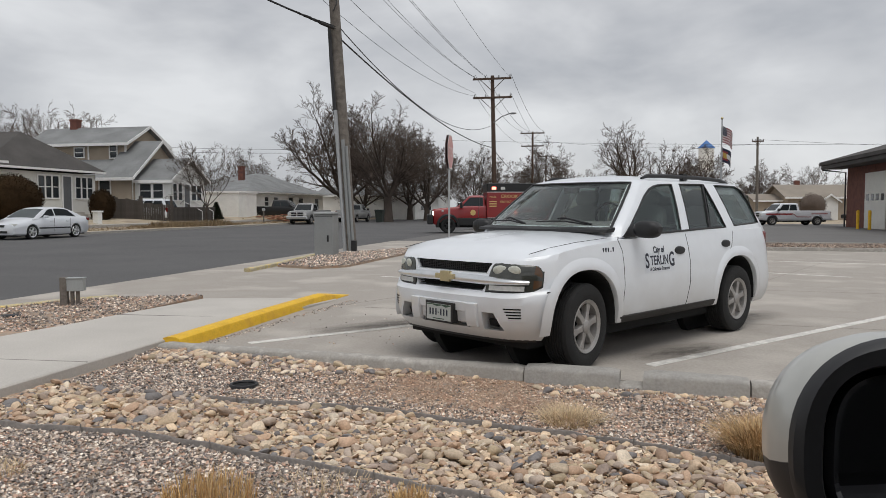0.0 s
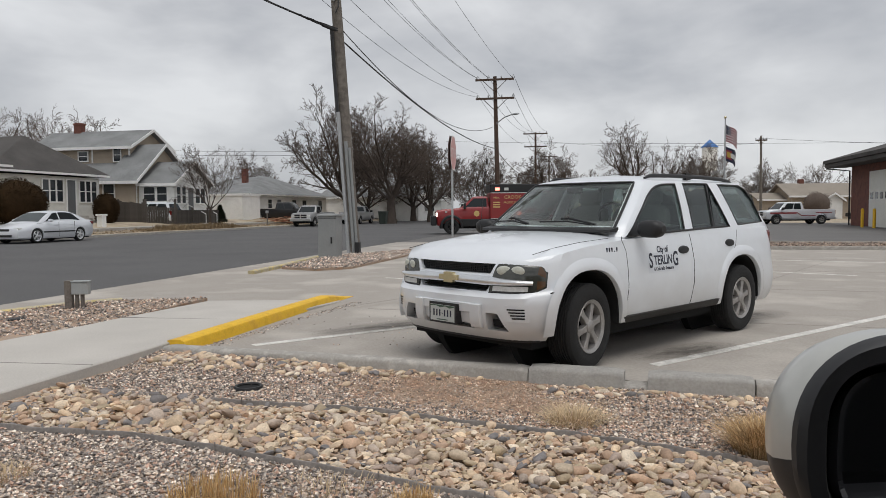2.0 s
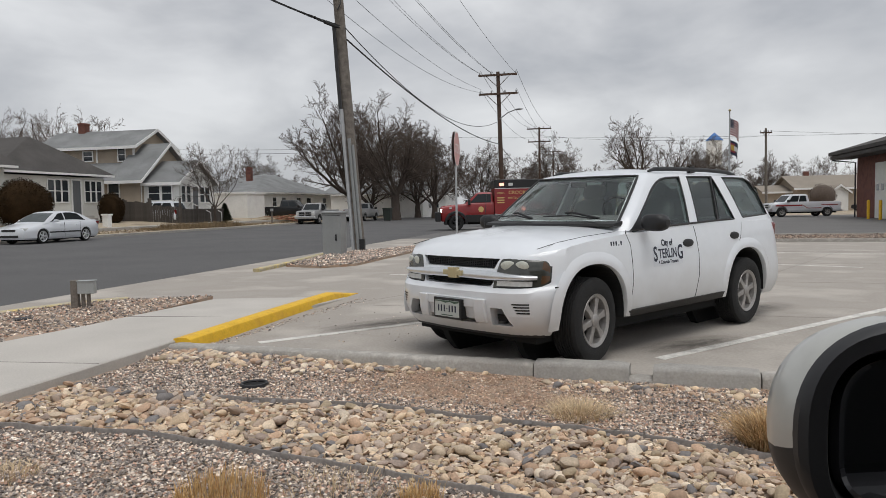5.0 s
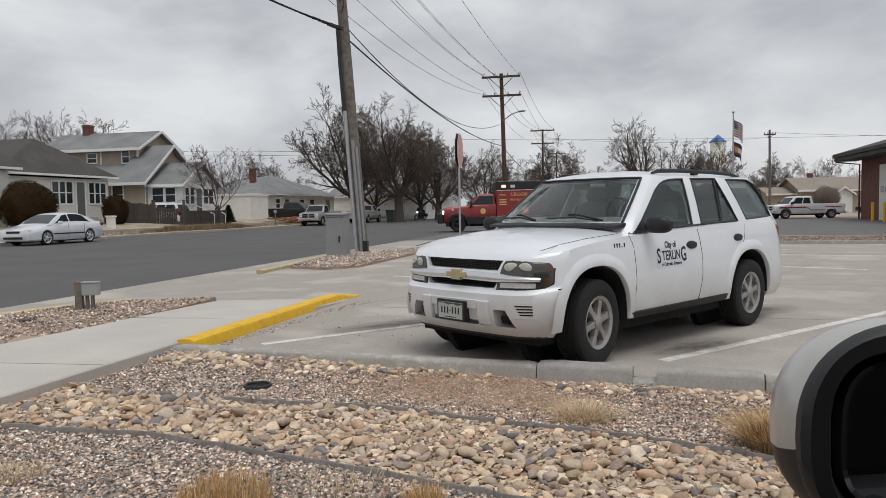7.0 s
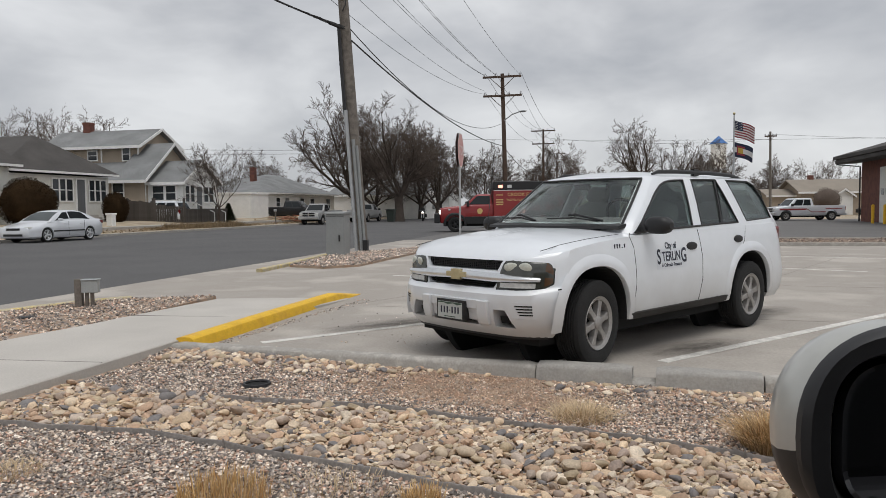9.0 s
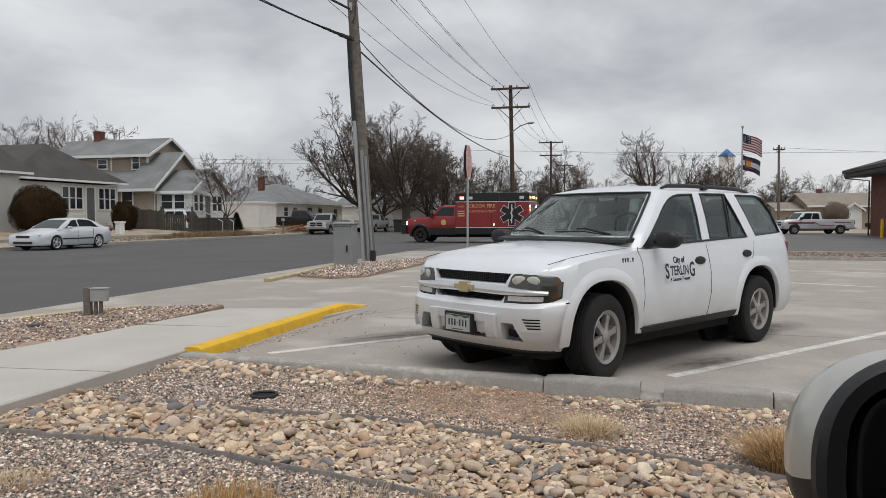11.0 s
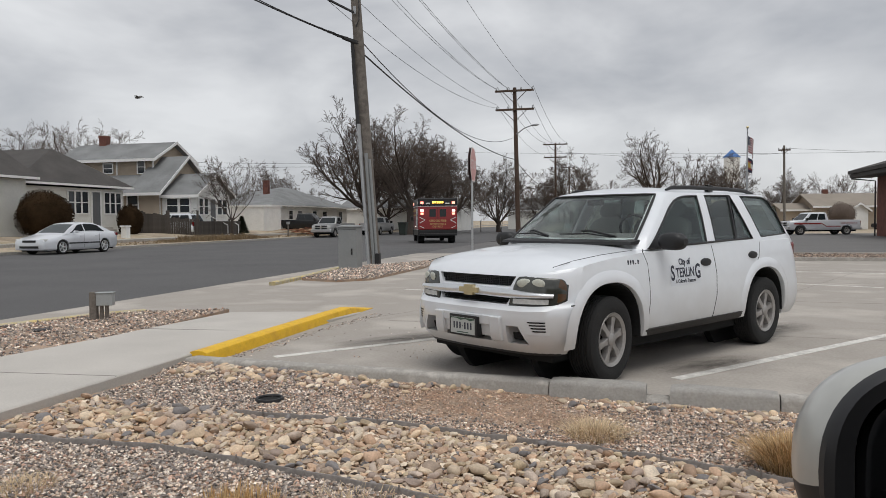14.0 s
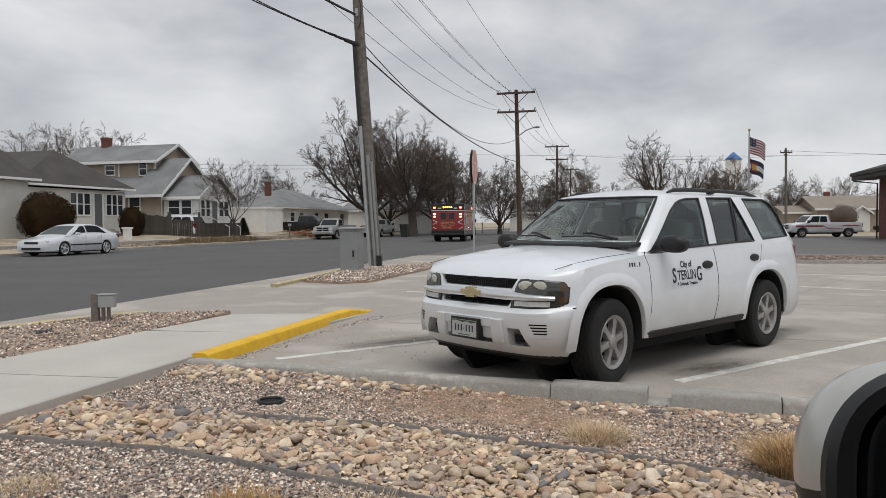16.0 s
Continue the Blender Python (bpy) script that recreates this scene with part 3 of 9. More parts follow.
def siding(parent, plane, at, a0, a1, z0, z1, material, step=0.13):
    """Lap boards on a wall, one mesh."""
    bm = bmesh.new()
    z = z0
    while z < z1 - 0.02:
        t = min(z + step, z1)
        if plane == "x":
            ring = [(at + 0.022, z), (at + 0.004, t), (at + 0.001, t), (at + 0.001, z)]
            a = [bm.verts.new((p, a0, q)) for p, q in ring]
            b = [bm.verts.new((p, a1, q)) for p, q in ring]
        else:
            ring = [(at - 0.022, z), (at - 0.004, t), (at - 0.001, t), (at - 0.001, z)]
            a = [bm.verts.new((a0, p, q)) for p, q in ring]
            b = [bm.verts.new((a1, p, q)) for p, q in ring]
        for k in range(4):
            bm.faces.new((a[k], a[(k + 1) % 4], b[(k + 1) % 4], b[k]))
        z = t
    bmesh.ops.recalc_face_normals(bm, faces=bm.faces)
    ob = part("siding", bm, material, parent)
    ob["kind"] = "stuff"
    return ob


def gable_body(parent, v0, v1, s0, s1, z0, ze, zr, wallmat, roofmat, over=0.45, name="wall", sp=None):
    """Walls and a gabled roof whose ridge runs along local x; the gable faces +x."""
    sm = (s0 + s1) / 2 if sp is None else sp
    bm = prism(bmesh.new(), [(s0, z0), (s1, z0), (s1, ze), (sm, zr), (s0, ze)], v0, v1, "x")
    w = part(name, bm, wallmat, parent)
    th = 0.16
    k1 = (zr - ze) / (sm - s0)
    k2 = (zr - ze) / (s1 - sm)
    bm = prism(bmesh.new(), [(s0 - over, ze - k1 * over), (sm, zr), (s1 + over, ze - k2 * over), (s1 + over, ze - k2 * over + th), (sm, zr + th), (s0 - over, ze - k1 * over + th)], v0 - over, v1 + over, "x")
    r = part("roof", bm, roofmat, parent)
    # rake boards and eave board
    bm = prism(bmesh.new(), [(s0 - over - 0.02, ze - k1 * over - 0.05), (sm, zr - 0.04), (s1 + over + 0.02, ze - k2 * over - 0.05), (s1 + over + 0.02, ze - k2 * over + th + 0.03), (sm, zr + th + 0.03), (s0 - over - 0.02, ze - k1 * over + th + 0.03)], v1 + over, v1 + over + 0.05, "x")
    part("rake_board", bm, M_TRIM, r)
    part("fascia", boxmesh(v0 - over, v1 + over, s0 - over - 0.04, s0 - over, ze - k1 * over - 0.06, ze - k1 * over + th + 0.0), M_TRIM, r)
    return w, r


def hip_roof(parent, v0, v1, s0, s1, ze, zr, ridge, roofmat, over=0.5):
    """A hip roof; ridge: two points (v, s)."""
    bm = bmesh.new()
    a = [(v0 - over, s0 - over), (v1 + over, s0 - over), (v1 + over, s1 + over), (v0 - over, s1 + over)]
    lo = [bm.verts.new((p[0], p[1], ze)) for p in a]
    mid = [bm.verts.new((p[0], p[1], ze + 0.14)) for p in a]
    r0, r1 = (bm.verts.new((p[0], p[1], zr)) for p in ridge)
    bm.faces.new(lo[::-1])
    for i in range(4):
        bm.faces.new((lo[i], lo[(i + 1) % 4], mid[(i + 1) % 4], mid[i]))
    along_s = abs(ridge[1][1] - ridge[0][1]) > abs(ridge[1][0] - ridge[0][0])
    if along_s:
        bm.faces.new((mid[0], mid[1], r0))
        bm.faces.new((mid[1], mid[2], r1, r0))
        bm.faces.new((mid[2], mid[3], r1))
        bm.faces.new((mid[3], mid[0], r0, r1))
    else:
        bm.faces.new((mid[0], mid[1], r1, r0))
        bm.faces.new((mid[1], mid[2], r1))
        bm.faces.new((mid[2], mid[3], r0, r1))
        bm.faces.new((mid[3], mid[0], r0))
    bmesh.ops.recalc_face_normals(bm, faces=bm.faces)
    r = part("roof", bm, roofmat, parent)
    bm = bmesh.new()
    o = over + 0.03
    quadbox(bm, v1 + over, v1 + o, s0 - o, s1 + o, ze - 0.02, ze + 0.12)
    quadbox(bm, v0 - o, v1 + over, s0 - o, s0 - over, ze - 0.02, ze + 0.12)
    part("fascia", bm, M_TRIM, r)
    return r


def chimney(parent, v, s, z0, z1, w=0.7):
    bm = boxmesh(v - w / 2, v + w / 2, s - w / 2, s + w / 2, z0, z1)
    quadbox(bm, v - w / 2 - 0.05, v + w / 2 + 0.05, s - w / 2 - 0.05, s + w / 2 + 0.05, z1 - 0.18, z1 - 0.05)
    part("chimney", bm, M_BRICK, parent)


def house_hip():
    h = thing("house", ST.copy(), "pale grey sided bungalow with a dark hipped roof", "house")
    v1, v0, s0, s1 = -26.3, -46.0, 26.6, 36.1
    part("wall", boxmesh(v0, v1, s0, s1, 0.3, 3.75), M_SIDING_G, h)
    siding(h, "x", v1, s0, s1, 0.6, 3.72, M_SIDING_G)
    siding(h, "y", s0, v0, v1, 0.6, 3.72, M_SIDING_G)
    hip_roof(h, v0, v1, s0, s1, 3.85, 6.47, ((-41.0, 32.3), (-28.9, 32.3)), M_ROOF_D)
    # taller wing towards the corner
    part("wing_wall", boxmesh(-40.0, -25.2, 16.5, 26.2, 0.3, 4.05), M_SIDING_G, h)
    siding(h, "x", -25.2, 16.5, 26.2, 0.6, 4.0, M_SIDING_G)
    siding(h, "y", 16.5, -40.0, -25.2, 0.6, 4.0, M_SIDING_G)
    hip_roof(h, -40.0, -25.2, 16.5, 26.2, 4.02, 7.05, ((-35.5, 21.6), (-28.6, 25.9)), M_ROOF_D)
    window(h, "x", v1 + 0.02, 30.72, 32.5, 2.1, 3.5, mull=3)
    window(h, "x", v1 + 0.02, 34.1, 35.75, 2.1, 3.5, mull=3)
    d = part("door", boxmesh(v1 + 0.024, v1 + 0.06, 32.9, 33.65, 1.15, 3.52), M_DOOR, h)
    part("frame", prism(bmesh.new(), [(32.78, 1.15), (32.9, 1.15), (32.9, 3.52), (33.65, 3.52), (33.65, 1.15), (33.77, 1.15), (33.77, 3.62), (32.78, 3.62)], v1 + 0.022, v1 + 0.08, "x"), M_TRIM, d)
    bm = bmesh.new()
    for k in range(5):
        quadbox(bm, v1 + 0.02, v1 + 1.9 - 0.28 * k, 32.6, 34.0, 0.35 + 0.16 * k, 0.51 + 0.16 * k)
    part("steps", bm, M_WALK, h)


def house_gables():
    h = thing("house", ST.copy(), "tan two-storey house with stepped grey gables", "house")
    gable_body(h, -36.6, -28.0, 42.0, 47.0, 0.3, 6.65, 7.95, M_SIDING_T, M_ROOF_G, 0.5, sp=44.47)
    gable_body(h, -28.0, -26.0, 39.75, 47.0, 0.3, 3.95, 6.62, M_SIDING_T, M_ROOF_G, 0.5, sp=43.16)
    part("wall", prism(bmesh.new(), [(39.75, 0.3), (42.0, 0.3), (42.0, 5.12), (39.75, 3.95)], -36.6, -28.0, "x"), M_SIDING_T, h)
    r = part("roof", prism(bmesh.new(), [(39.25, 3.56), (41.99, 5.12), (41.99, 5.28), (39.25, 3.72)], -37.1, -28.4, "x"), M_ROOF_G, h)
    part("fascia", boxmesh(-37.1, -28.4, 39.20, 39.25, 3.50, 3.72), M_TRIM, r)
    part("corner_board", boxmesh(-28.12, -27.98, 41.96, 42.04, 5.3, 6.4), M_TRIM, h)
    part("corner_board", boxmesh(-31.45, -31.33, 41.96, 42.04, 5.3, 6.4), M_TRIM, h)
    part("corner_board", boxmesh(-26.1, -25.97, 39.86, 39.92, 0.6, 3.6), M_TRIM, h)
    gable_body(h, -26.0, -23.0, 40.2, 45.0, 0.3, 3.6, 5.15, M_SIDING_W, M_ROOF_G, 0.35, sp=42.62)
    window(h, "y", 41.98, -29.4, -28.8, 5.42, 6.4)
    window(h, "y", 41.98, -32.6, -31.8, 5.5, 6.2)
    window(h, "y", 39.73, -28.7, -27.8, 2.1, 3.5)
    window(h, "y", 40.18, -25.55, -24.62, 2.2, 3.25)
    window(h, "y", 40.18, -24.42, -23.6, 2.2, 3.25)
    window(h, "x", -22.98, 40.45, 40.95, 2.05, 3.25)
    window(h, "x", -22.98, 41.15, 41.65, 2.05, 3.25)
    d = part("door", boxmesh(-22.98, -22.93, 41.92, 42.68, 1.2, 3.22), M_DOOR, h)
    part("frame", prism(bmesh.new(), [(41.8, 1.2), (41.92, 1.2), (41.92, 3.22), (42.68, 3.22), (42.68, 1.2), (42.8, 1.2), (42.8, 3.34), (41.8, 3.34)], -22.985, -22.9, "x"), M_TRIM, d)
    window(h, "x", -22.98, 43.0, 44.4, 2.05, 3.2, mull=2)
    bm = bmesh.new()
    for k in range(5):
        quadbox(bm, -22.98, -21.4 - 0.3 * k, 41.6, 43.1, 0.3 + 0.16 * k, 0.46 + 0.16 * k)
    part("steps", bm, M_TRIM, h)
    for s in (41.55, 43.15):
        bm = bmesh.new()
        tube(bm, [(-22.9, s, 2.0), (-21.2, s, 1.2)], 0.03, 6)
        for v, z in ((-21.2, 1.2), (-22.0, 1.6)):
            tube(bm, [(v, s, 0.4), (v, s, z)], 0.025, 6)
        part("handrail", bm, M_TRIM, h)
    chimney(h, -34.5, 44.5, 7.2, 8.85, 0.62)


def house_ranch():
    h = thing("house", ST.copy(), "low white house with a grey hipped roof", "house")
    v1, v0, s0, s1 = -25.9, -37, 57.3, 78
    part("wall", boxmesh(v0, v1, s0, s1, 0.2, 3.0), M_SIDING_W, h)
    hip_roof(h, v0, v1, s0, s1, 3.02, 5.55, ((-31.5, 71.0), (-31.5, 73.5)), M_ROOF_G)
    siding(h, "x", v1, s0, s1, 0.4, 2.95, M_SIDING_W)
    for s, w in ((58.4, 1.2), (61.6, 0.9), (67.6, 1.1), (70.4, 1.2), (75.2, 1.2)):
        window(h, "x", v1 + 0.02, s, s + w, 1.35 if w > 0.95 else 1.7, 2.6)
    part("door", boxmesh(v1 + 0.024, v1 + 0.06, 63.9, 64.75, 0.5, 2.6), M_DOOR, h)
    chimney(h, -30.2, 65.0, 3.5, 6.05, 0.55)
    g = thing("garage", ST.copy(), "small flat-roofed white sided garage beside the house", "garage")
    part("wall", boxmesh(-27.2, -23.3, 51.3, 54.7, 0.2, 2.8), M_SIDING_W, g)
    siding(g, "y", 51.3, -27.2, -23.3, 0.4, 2.75, M_SIDING_W)
    part("roof", boxmesh(-27.4, -23.2, 51.2, 54.8, 2.8, 2.92), M_TRIM, g)


def far_houses():
    h = thing("house", pose(*at_px(-0.075, 98), 0, 0, 0, -12.4), "long low white building with small dark windows", "house")
    gable_body(h, -9, 4.5, -3, 4, 0.0, 3.1, 4.2, M_SIDING_W, M_ROOF_G, 0.3)
    window(h, "y", -3.02, -5.0, -3.6, 1.2, 2.0)
    window(h, "x", 4.52, 0, 1.4, 1.2, 2.4)
    h = thing("house", pose(*at_px(-0.028, 108), 0, 0, 0, -12.4), "small white bungalow with a columned porch", "house")
    gable_body(h, -6, 3, -3, 4, 0.0, 3.0, 4.4, M_SIDING_W, M_ROOF_G, 0.5)
    window(h, "y", -3.02, -2.0, -0.8, 1.2, 2.4)
    window(h, "y", -3.02, 0.8, 2.0, 1.2, 2.4)
    h = thing("house", pose(*at_px(0.095, 118), 0, 0, 0, -12.4), "pale green cottage beyond the crossing", "house")
    gable_body(h, -4, 4, -3, 4, 0.0, 3.0, 4.8, M_SIDING_G, M_ROOF_G, 0.4)
    window(h, "x", 4.02, -1, 0, 1.2, 2.4)
    h = thing("house", pose(49.5, 95, 0, 0, 0, -4), "tan roofed bungalow with a gabled porch", "house")
    gable_body(h, -5.6, 7, -2.4, 5.0, 0.0, 2.95, 4.4, M_SIDING_T, M_ROOF_T, 0.6)
    gable_body(h, -9.0, -5.6, -0.6, 4.4, 0.0, 2.45, 3.2, M_SIDING_T, M_ROOF_T, 0.4, name="wing_wall")
    window(h, "y", -2.42, -3.6, -2.6, 1.2, 2.4)
    part("chimney", boxmesh(-3.3, -2.7, 1.2, 1.8, 4.0, 5.1), M_BRICK, h)
    h = thing("house", pose(47.1, 90.5, 0, 0, 0, -94), "pale gabled porch with a green door", "house")
    gable_body(h, -1.6, 1.5, -1.0, 1.0, 0.0, 2.3, 3.0, M_SIDING_W, M_ROOF_T, 0.3)


house_hip()
house_gables()
house_ranch()
far_houses()


# ---- fire station ----
def fire_station():
    h = thing("fire_station", ST.copy(), "red brick fire station with wide eaves and bay doors", "building")
    v0, v1, s0, s1 = 27.0, 50, 25, 52.3
    part("wall", boxmesh(v0, v1, s0, s1, -0.3, 4.45), M_BRICK, h)
    bm = bmesh.new()
    o = 1.6
    lo = [bm.verts.new(p) for p in ((v0 - o, s0 - o, 4.75), (v1 + o, s0 - o, 4.75), (v1 + o, s1 + o, 4.75), (v0 - o, s1 + o, 4.75))]
    mi = [bm.verts.new((v.co.x, v.co.y, 5.0)) for v in lo]
    r0, r1 = bm.verts.new((38.5, 36, 9)), bm.verts.new((38.5, 42, 9))
    bm.faces.new(lo[::-1])
    for i in range(4):
        bm.faces.new((lo[i], lo[(i + 1) % 4], mi[(i + 1) % 4], mi[i]))
    bm.faces.new((mi[0], mi[1], r0))
    bm.faces.new((mi[1], mi[2], r1, r0))
    bm.faces.new((mi[2], mi[3], r1))
    bm.faces.new((mi[3], mi[0], r0, r1))
    bmesh.ops.recalc_face_normals(bm, faces=bm.faces)
    part("roof", bm, M_ROOF_D, h)
    part("soffit", boxmesh(v0 - 1.5, v0, s0 - 1, s1 + 1.5, 4.45, 4.72), M_ROOF_D, h)
    for s in (44.2, 38.2):
        d = part("bay_door", boxmesh(v0 - 0.06, v0 - 0.004, s, s + 4.0, 0.0, 3.9), M_SIDING_G, h, "pale sectional bay door")
        for z in (1.95,):
            for k in range(4):
                part("pane", boxmesh(v0 - 0.075, v0 - 0.062, s + 0.3 + k * 0.95, s + 0.85 + k * 0.95, z, z + 0.45), M_WINDOW, d)
    for s in (45.8, 43.5):
        b = thing("bollard", ST @ pose(v0 - 1.2, s, 0), "yellow steel bollard before the fire station", "bollard", "bollards")
        bm = bmesh.new()
        lathe(bm, [(0.001, -0.2), (0.1, -0.2), (0.1, 1.2), (0.07, 1.27), (0.001, 1.29)], 12, "z")
        part("post", bm, M_YELLOW, b, smooth=True)
    t = thing("gutter_pipe", ST.copy(), "dark downpipe at the corner of the station", "pipe")
    bm = bmesh.new()
    tube(bm, [(v0 - 1.4, s1 + 1.3, 4.7), (v0 - 1.4, s1 + 1.3, 4.4), (v0 - 0.1, s1 + 0.1, 4.15), (v0 - 0.1, s1 + 0.1, -0.1)], 0.06, 8)
    part("pipe", bm, M_BLACK, t)


fire_station()


# ---- utility poles and wires ----
def pole(name, x, y, h, r, arms, label, material, lean=(0, 0), turn=-12.4, z0=-0.3):
    t = thing(name, pose(x, y, 0, 0, 0, turn), label, "utility pole", "utility poles")
    bm = bmesh.new()
    n = 8
    tube(bm, [(lean[0] * i / n, lean[1] * i / n, z0 + (h - z0) * i / n) for i in range(n + 1)], [r * (1 - 0.32 * i / n) for i in range(n + 1)], 14)
    part("shaft", bm, material, t, smooth=True)
    for z, hw in arms:
        f = z / h
        a = part("crossarm", boxmesh(-hw + lean[0] * f, hw + lean[0] * f, -0.06 - r, 0.06 - r, z - 0.07, z + 0.07), M_POLEB, t)
        bm = bmesh.new()
        for sg in (-1, 1):
            tube(bm, [(sg * hw * 0.62 + lean[0] * f, -r, z - 0.05), (lean[0] * f, -r * 0.8, z - hw * 0.62)], 0.025, 5)
        part("brace", bm, M_POLEB, t)
        for q in (-0.93, -0.35, 0.35, 0.93):
            bm = bmesh.new()
            lathe(bm, [(0.001, z + 0.05), (0.03, z + 0.06), (0.055, z + 0.13), (0.055, z + 0.2), (0.03, z + 0.26), (0.001, z + 0.28)], 8, "z", (q * hw + lean[0] * f, -r, 0))
            part("insulator", bm, M_GALV, t)
    return t


P1 = pole("utility_pole", -3.0, 23.9, 13.3, 0.205, [(12.4, 1.9), (10.9, 2.6)], "weathered grey wooden utility pole with grey conduits", M_POLE, lean=(-0.86, 0.0))
P2 = pole("utility_pole", 3.82, 53.5, 11.0, 0.19, [(10.75, 1.4), (9.4, 1.4)], "brown wooden utility pole with two crossarms", M_POLEB, lean=(-0.25, 0))
P3 = pole("utility_pole", 11.2, 92, 11.0, 0.17, [(10.8, 1.5), (9.2, 1.4)], "brown wooden utility pole with two crossarms", M_POLEB)
P4 = pole("utility_pole", 34.3, 80, 9.2, 0.16, [(8.7, 0.6)], "slim wooden utility pole beyond the apron", M_POLE, lean=(-0.1, 0))
P5 = pole("utility_pole", 18.5, 132, 11.0, 0.17, [(10.8, 1.5)], "brown wooden utility pole far along the street", M_POLEB)


def wire(a, b, sag, r=0.012, n=24, label="dark overhead cable between poles"):
    a, b = Vector(a), Vector(b)
    pts = []
    for i in range(n + 1):
        t = i / n
        p = a.lerp(b, t)
        p.z -= sag * 4 * t * (1 - t)
        pts.append(p)
    bm = bmesh.new()
    tube(bm, pts, r, 5)
    return tagged(part("overhead_cable", bm, M_WIRE, None), label, "cable", "overhead cables")


# ---- white SUV ----
def lerp_table(tab, x):
    if x <= tab[0][0]:
        return tab[0][1]
    for (a, p), (b, q) in zip(tab, tab[1:]):
        if x <= b:
            t = (x - a) / (b - a)
            return p + (q - p) * t
    return tab[-1][1]


M_WHITE = mat("white_car_paint", (0.749, 0.778, 0.812), 0.28, var=0.025, scale=1.5, fine=9, coat=0.7)


def dusty(m, lo, hi, dust, amount):
    """Road dust on the lower part of a painted body, broken up by noise."""
    nt = m.node_tree
    b = nt.nodes["Principled BSDF"]
    old = b.inputs["Base Color"].links[0].from_socket
    tc = nt.nodes.new("ShaderNodeTexCoord")
    sx = nt.nodes.new("ShaderNodeSeparateXYZ")
    nt.links.new(tc.outputs["Object"], sx.inputs[0])
    nz = nt.nodes.new("ShaderNodeTexNoise")
    nz.inputs["Scale"].default_value, nz.inputs["Detail"].default_value = 2.5, 5.0
    nt.links.new(tc.outputs["Object"], nz.inputs["Vector"])
    ad = nt.nodes.new("ShaderNodeMath")
    ad.operation = "MULTIPLY_ADD"
    ad.inputs[1].default_value = 0.35
    nt.links.new(nz.outputs["Fac"], ad.inputs[0])
    nt.links.new(sx.outputs["Z"], ad.inputs[2])
    mr = nt.nodes.new("ShaderNodeMapRange")
    mr.inputs["From Min"].default_value, mr.inputs["From Max"].default_value = hi + 0.17, lo + 0.17
    mr.inputs["To Min"].default_value, mr.inputs["To Max"].default_value = 0.0, amount
    nt.links.new(ad.outputs[0], mr.inputs["Value"])
    mx = nt.nodes.new("ShaderNodeMix")
    mx.data_type = "RGBA"
    nt.links.new(mr.outputs["Result"], mx.inputs["Factor"])
    nt.links.new(old, mx.inputs["A"])
    mx.inputs["B"].default_value = (*dust, 1)
    nt.links.new(mx.outputs["Result"], b.inputs["Base Color"])


dusty(M_WHITE, 0.35, 0.75, (0.36, 0.32, 0.27), 0.5)
M_CHROME = mat("dull_chrome", (0.74, 0.75, 0.76), 0.30, metal=0.95, var=0.05)
M_RUBBER = mat("tyre_rubber", (0.014, 0.014, 0.014), 0.9, var=0.2, scale=8, fine=60, bump=0.3)
M_ALLOY = mat("worn_alloy", (0.36, 0.345, 0.33), 0.42, metal=0.6, var=0.15, scale=8, fine=40)
M_TRIMB = mat("black_trim", (0.011, 0.011, 0.012), 0.5, var=0.1)
M_SILL = mat("dusty_dark_sill", (0.030, 0.027, 0.024), 0.75, var=0.2, scale=3)
M_SILLD = mat("black_arch_liner", (0.012, 0.012, 0.012), 0.9, var=0.2)
# near-black: deep shade put into the colour of hollows, also on hidden parts
M_DARK = mat("void_shade_black", (0.006, 0.006, 0.006), 0.9, var=0.0)
M_SEAT = mat("grey_seat_fabric", (0.34, 0.335, 0.32), 0.9, var=0.12)
M_GLASS = glass_mat("car_glass", (0.62, 0.68, 0.66))
M_GLASS_S = glass_mat("tinted_side_glass", (0.30, 0.37, 0.35))
M_LENS = mat("hazy_headlamp_lens", (0.045, 0.047, 0.040), 0.16, var=0.18, scale=14, fine=50, coat=0.6)
M_BULB = mat("lamp_reflector", (0.50, 0.51, 0.45), 0.3, metal=0.0, var=0.15, scale=25)
M_FOGS = mat("clear_grey_lens", (0.52, 0.52, 0.50), 0.2, var=0.15, scale=20, coat=0.4)
M_AMBER = mat("amber_lens", (0.085, 0.042, 0.018), 0.25, var=0.15, scale=20, coat=0.5)
M_GOLD = mat("gold_badge", (0.55, 0.47, 0.28), 0.35, metal=0.6, var=0.08)
M_PLATE = mat("plate_white", (0.44, 0.46, 0.44), 0.5, var=0.05)
M_PLATEG = mat("plate_dark_green", (0.04, 0.08, 0.05), 0.5, var=0.05)
M_FILM = mat("pale_door_film", (0.66, 0.69, 0.73), 0.4, var=0.03)
M_NAVY = mat("navy_lettering", (0.012, 0.016, 0.035), 0.5, var=0.0)
M_DASH = mat("grey_dash_plastic", (0.16, 0.16, 0.155), 0.7, var=0.1)
M_SEAM = mat("panel_gap", (0.02, 0.02, 0.02), 0.9, var=0.0)
M_REDL = mat("red_tail_lens", (0.16, 0.012, 0.012), 0.25, var=0.1, coat=0.5)

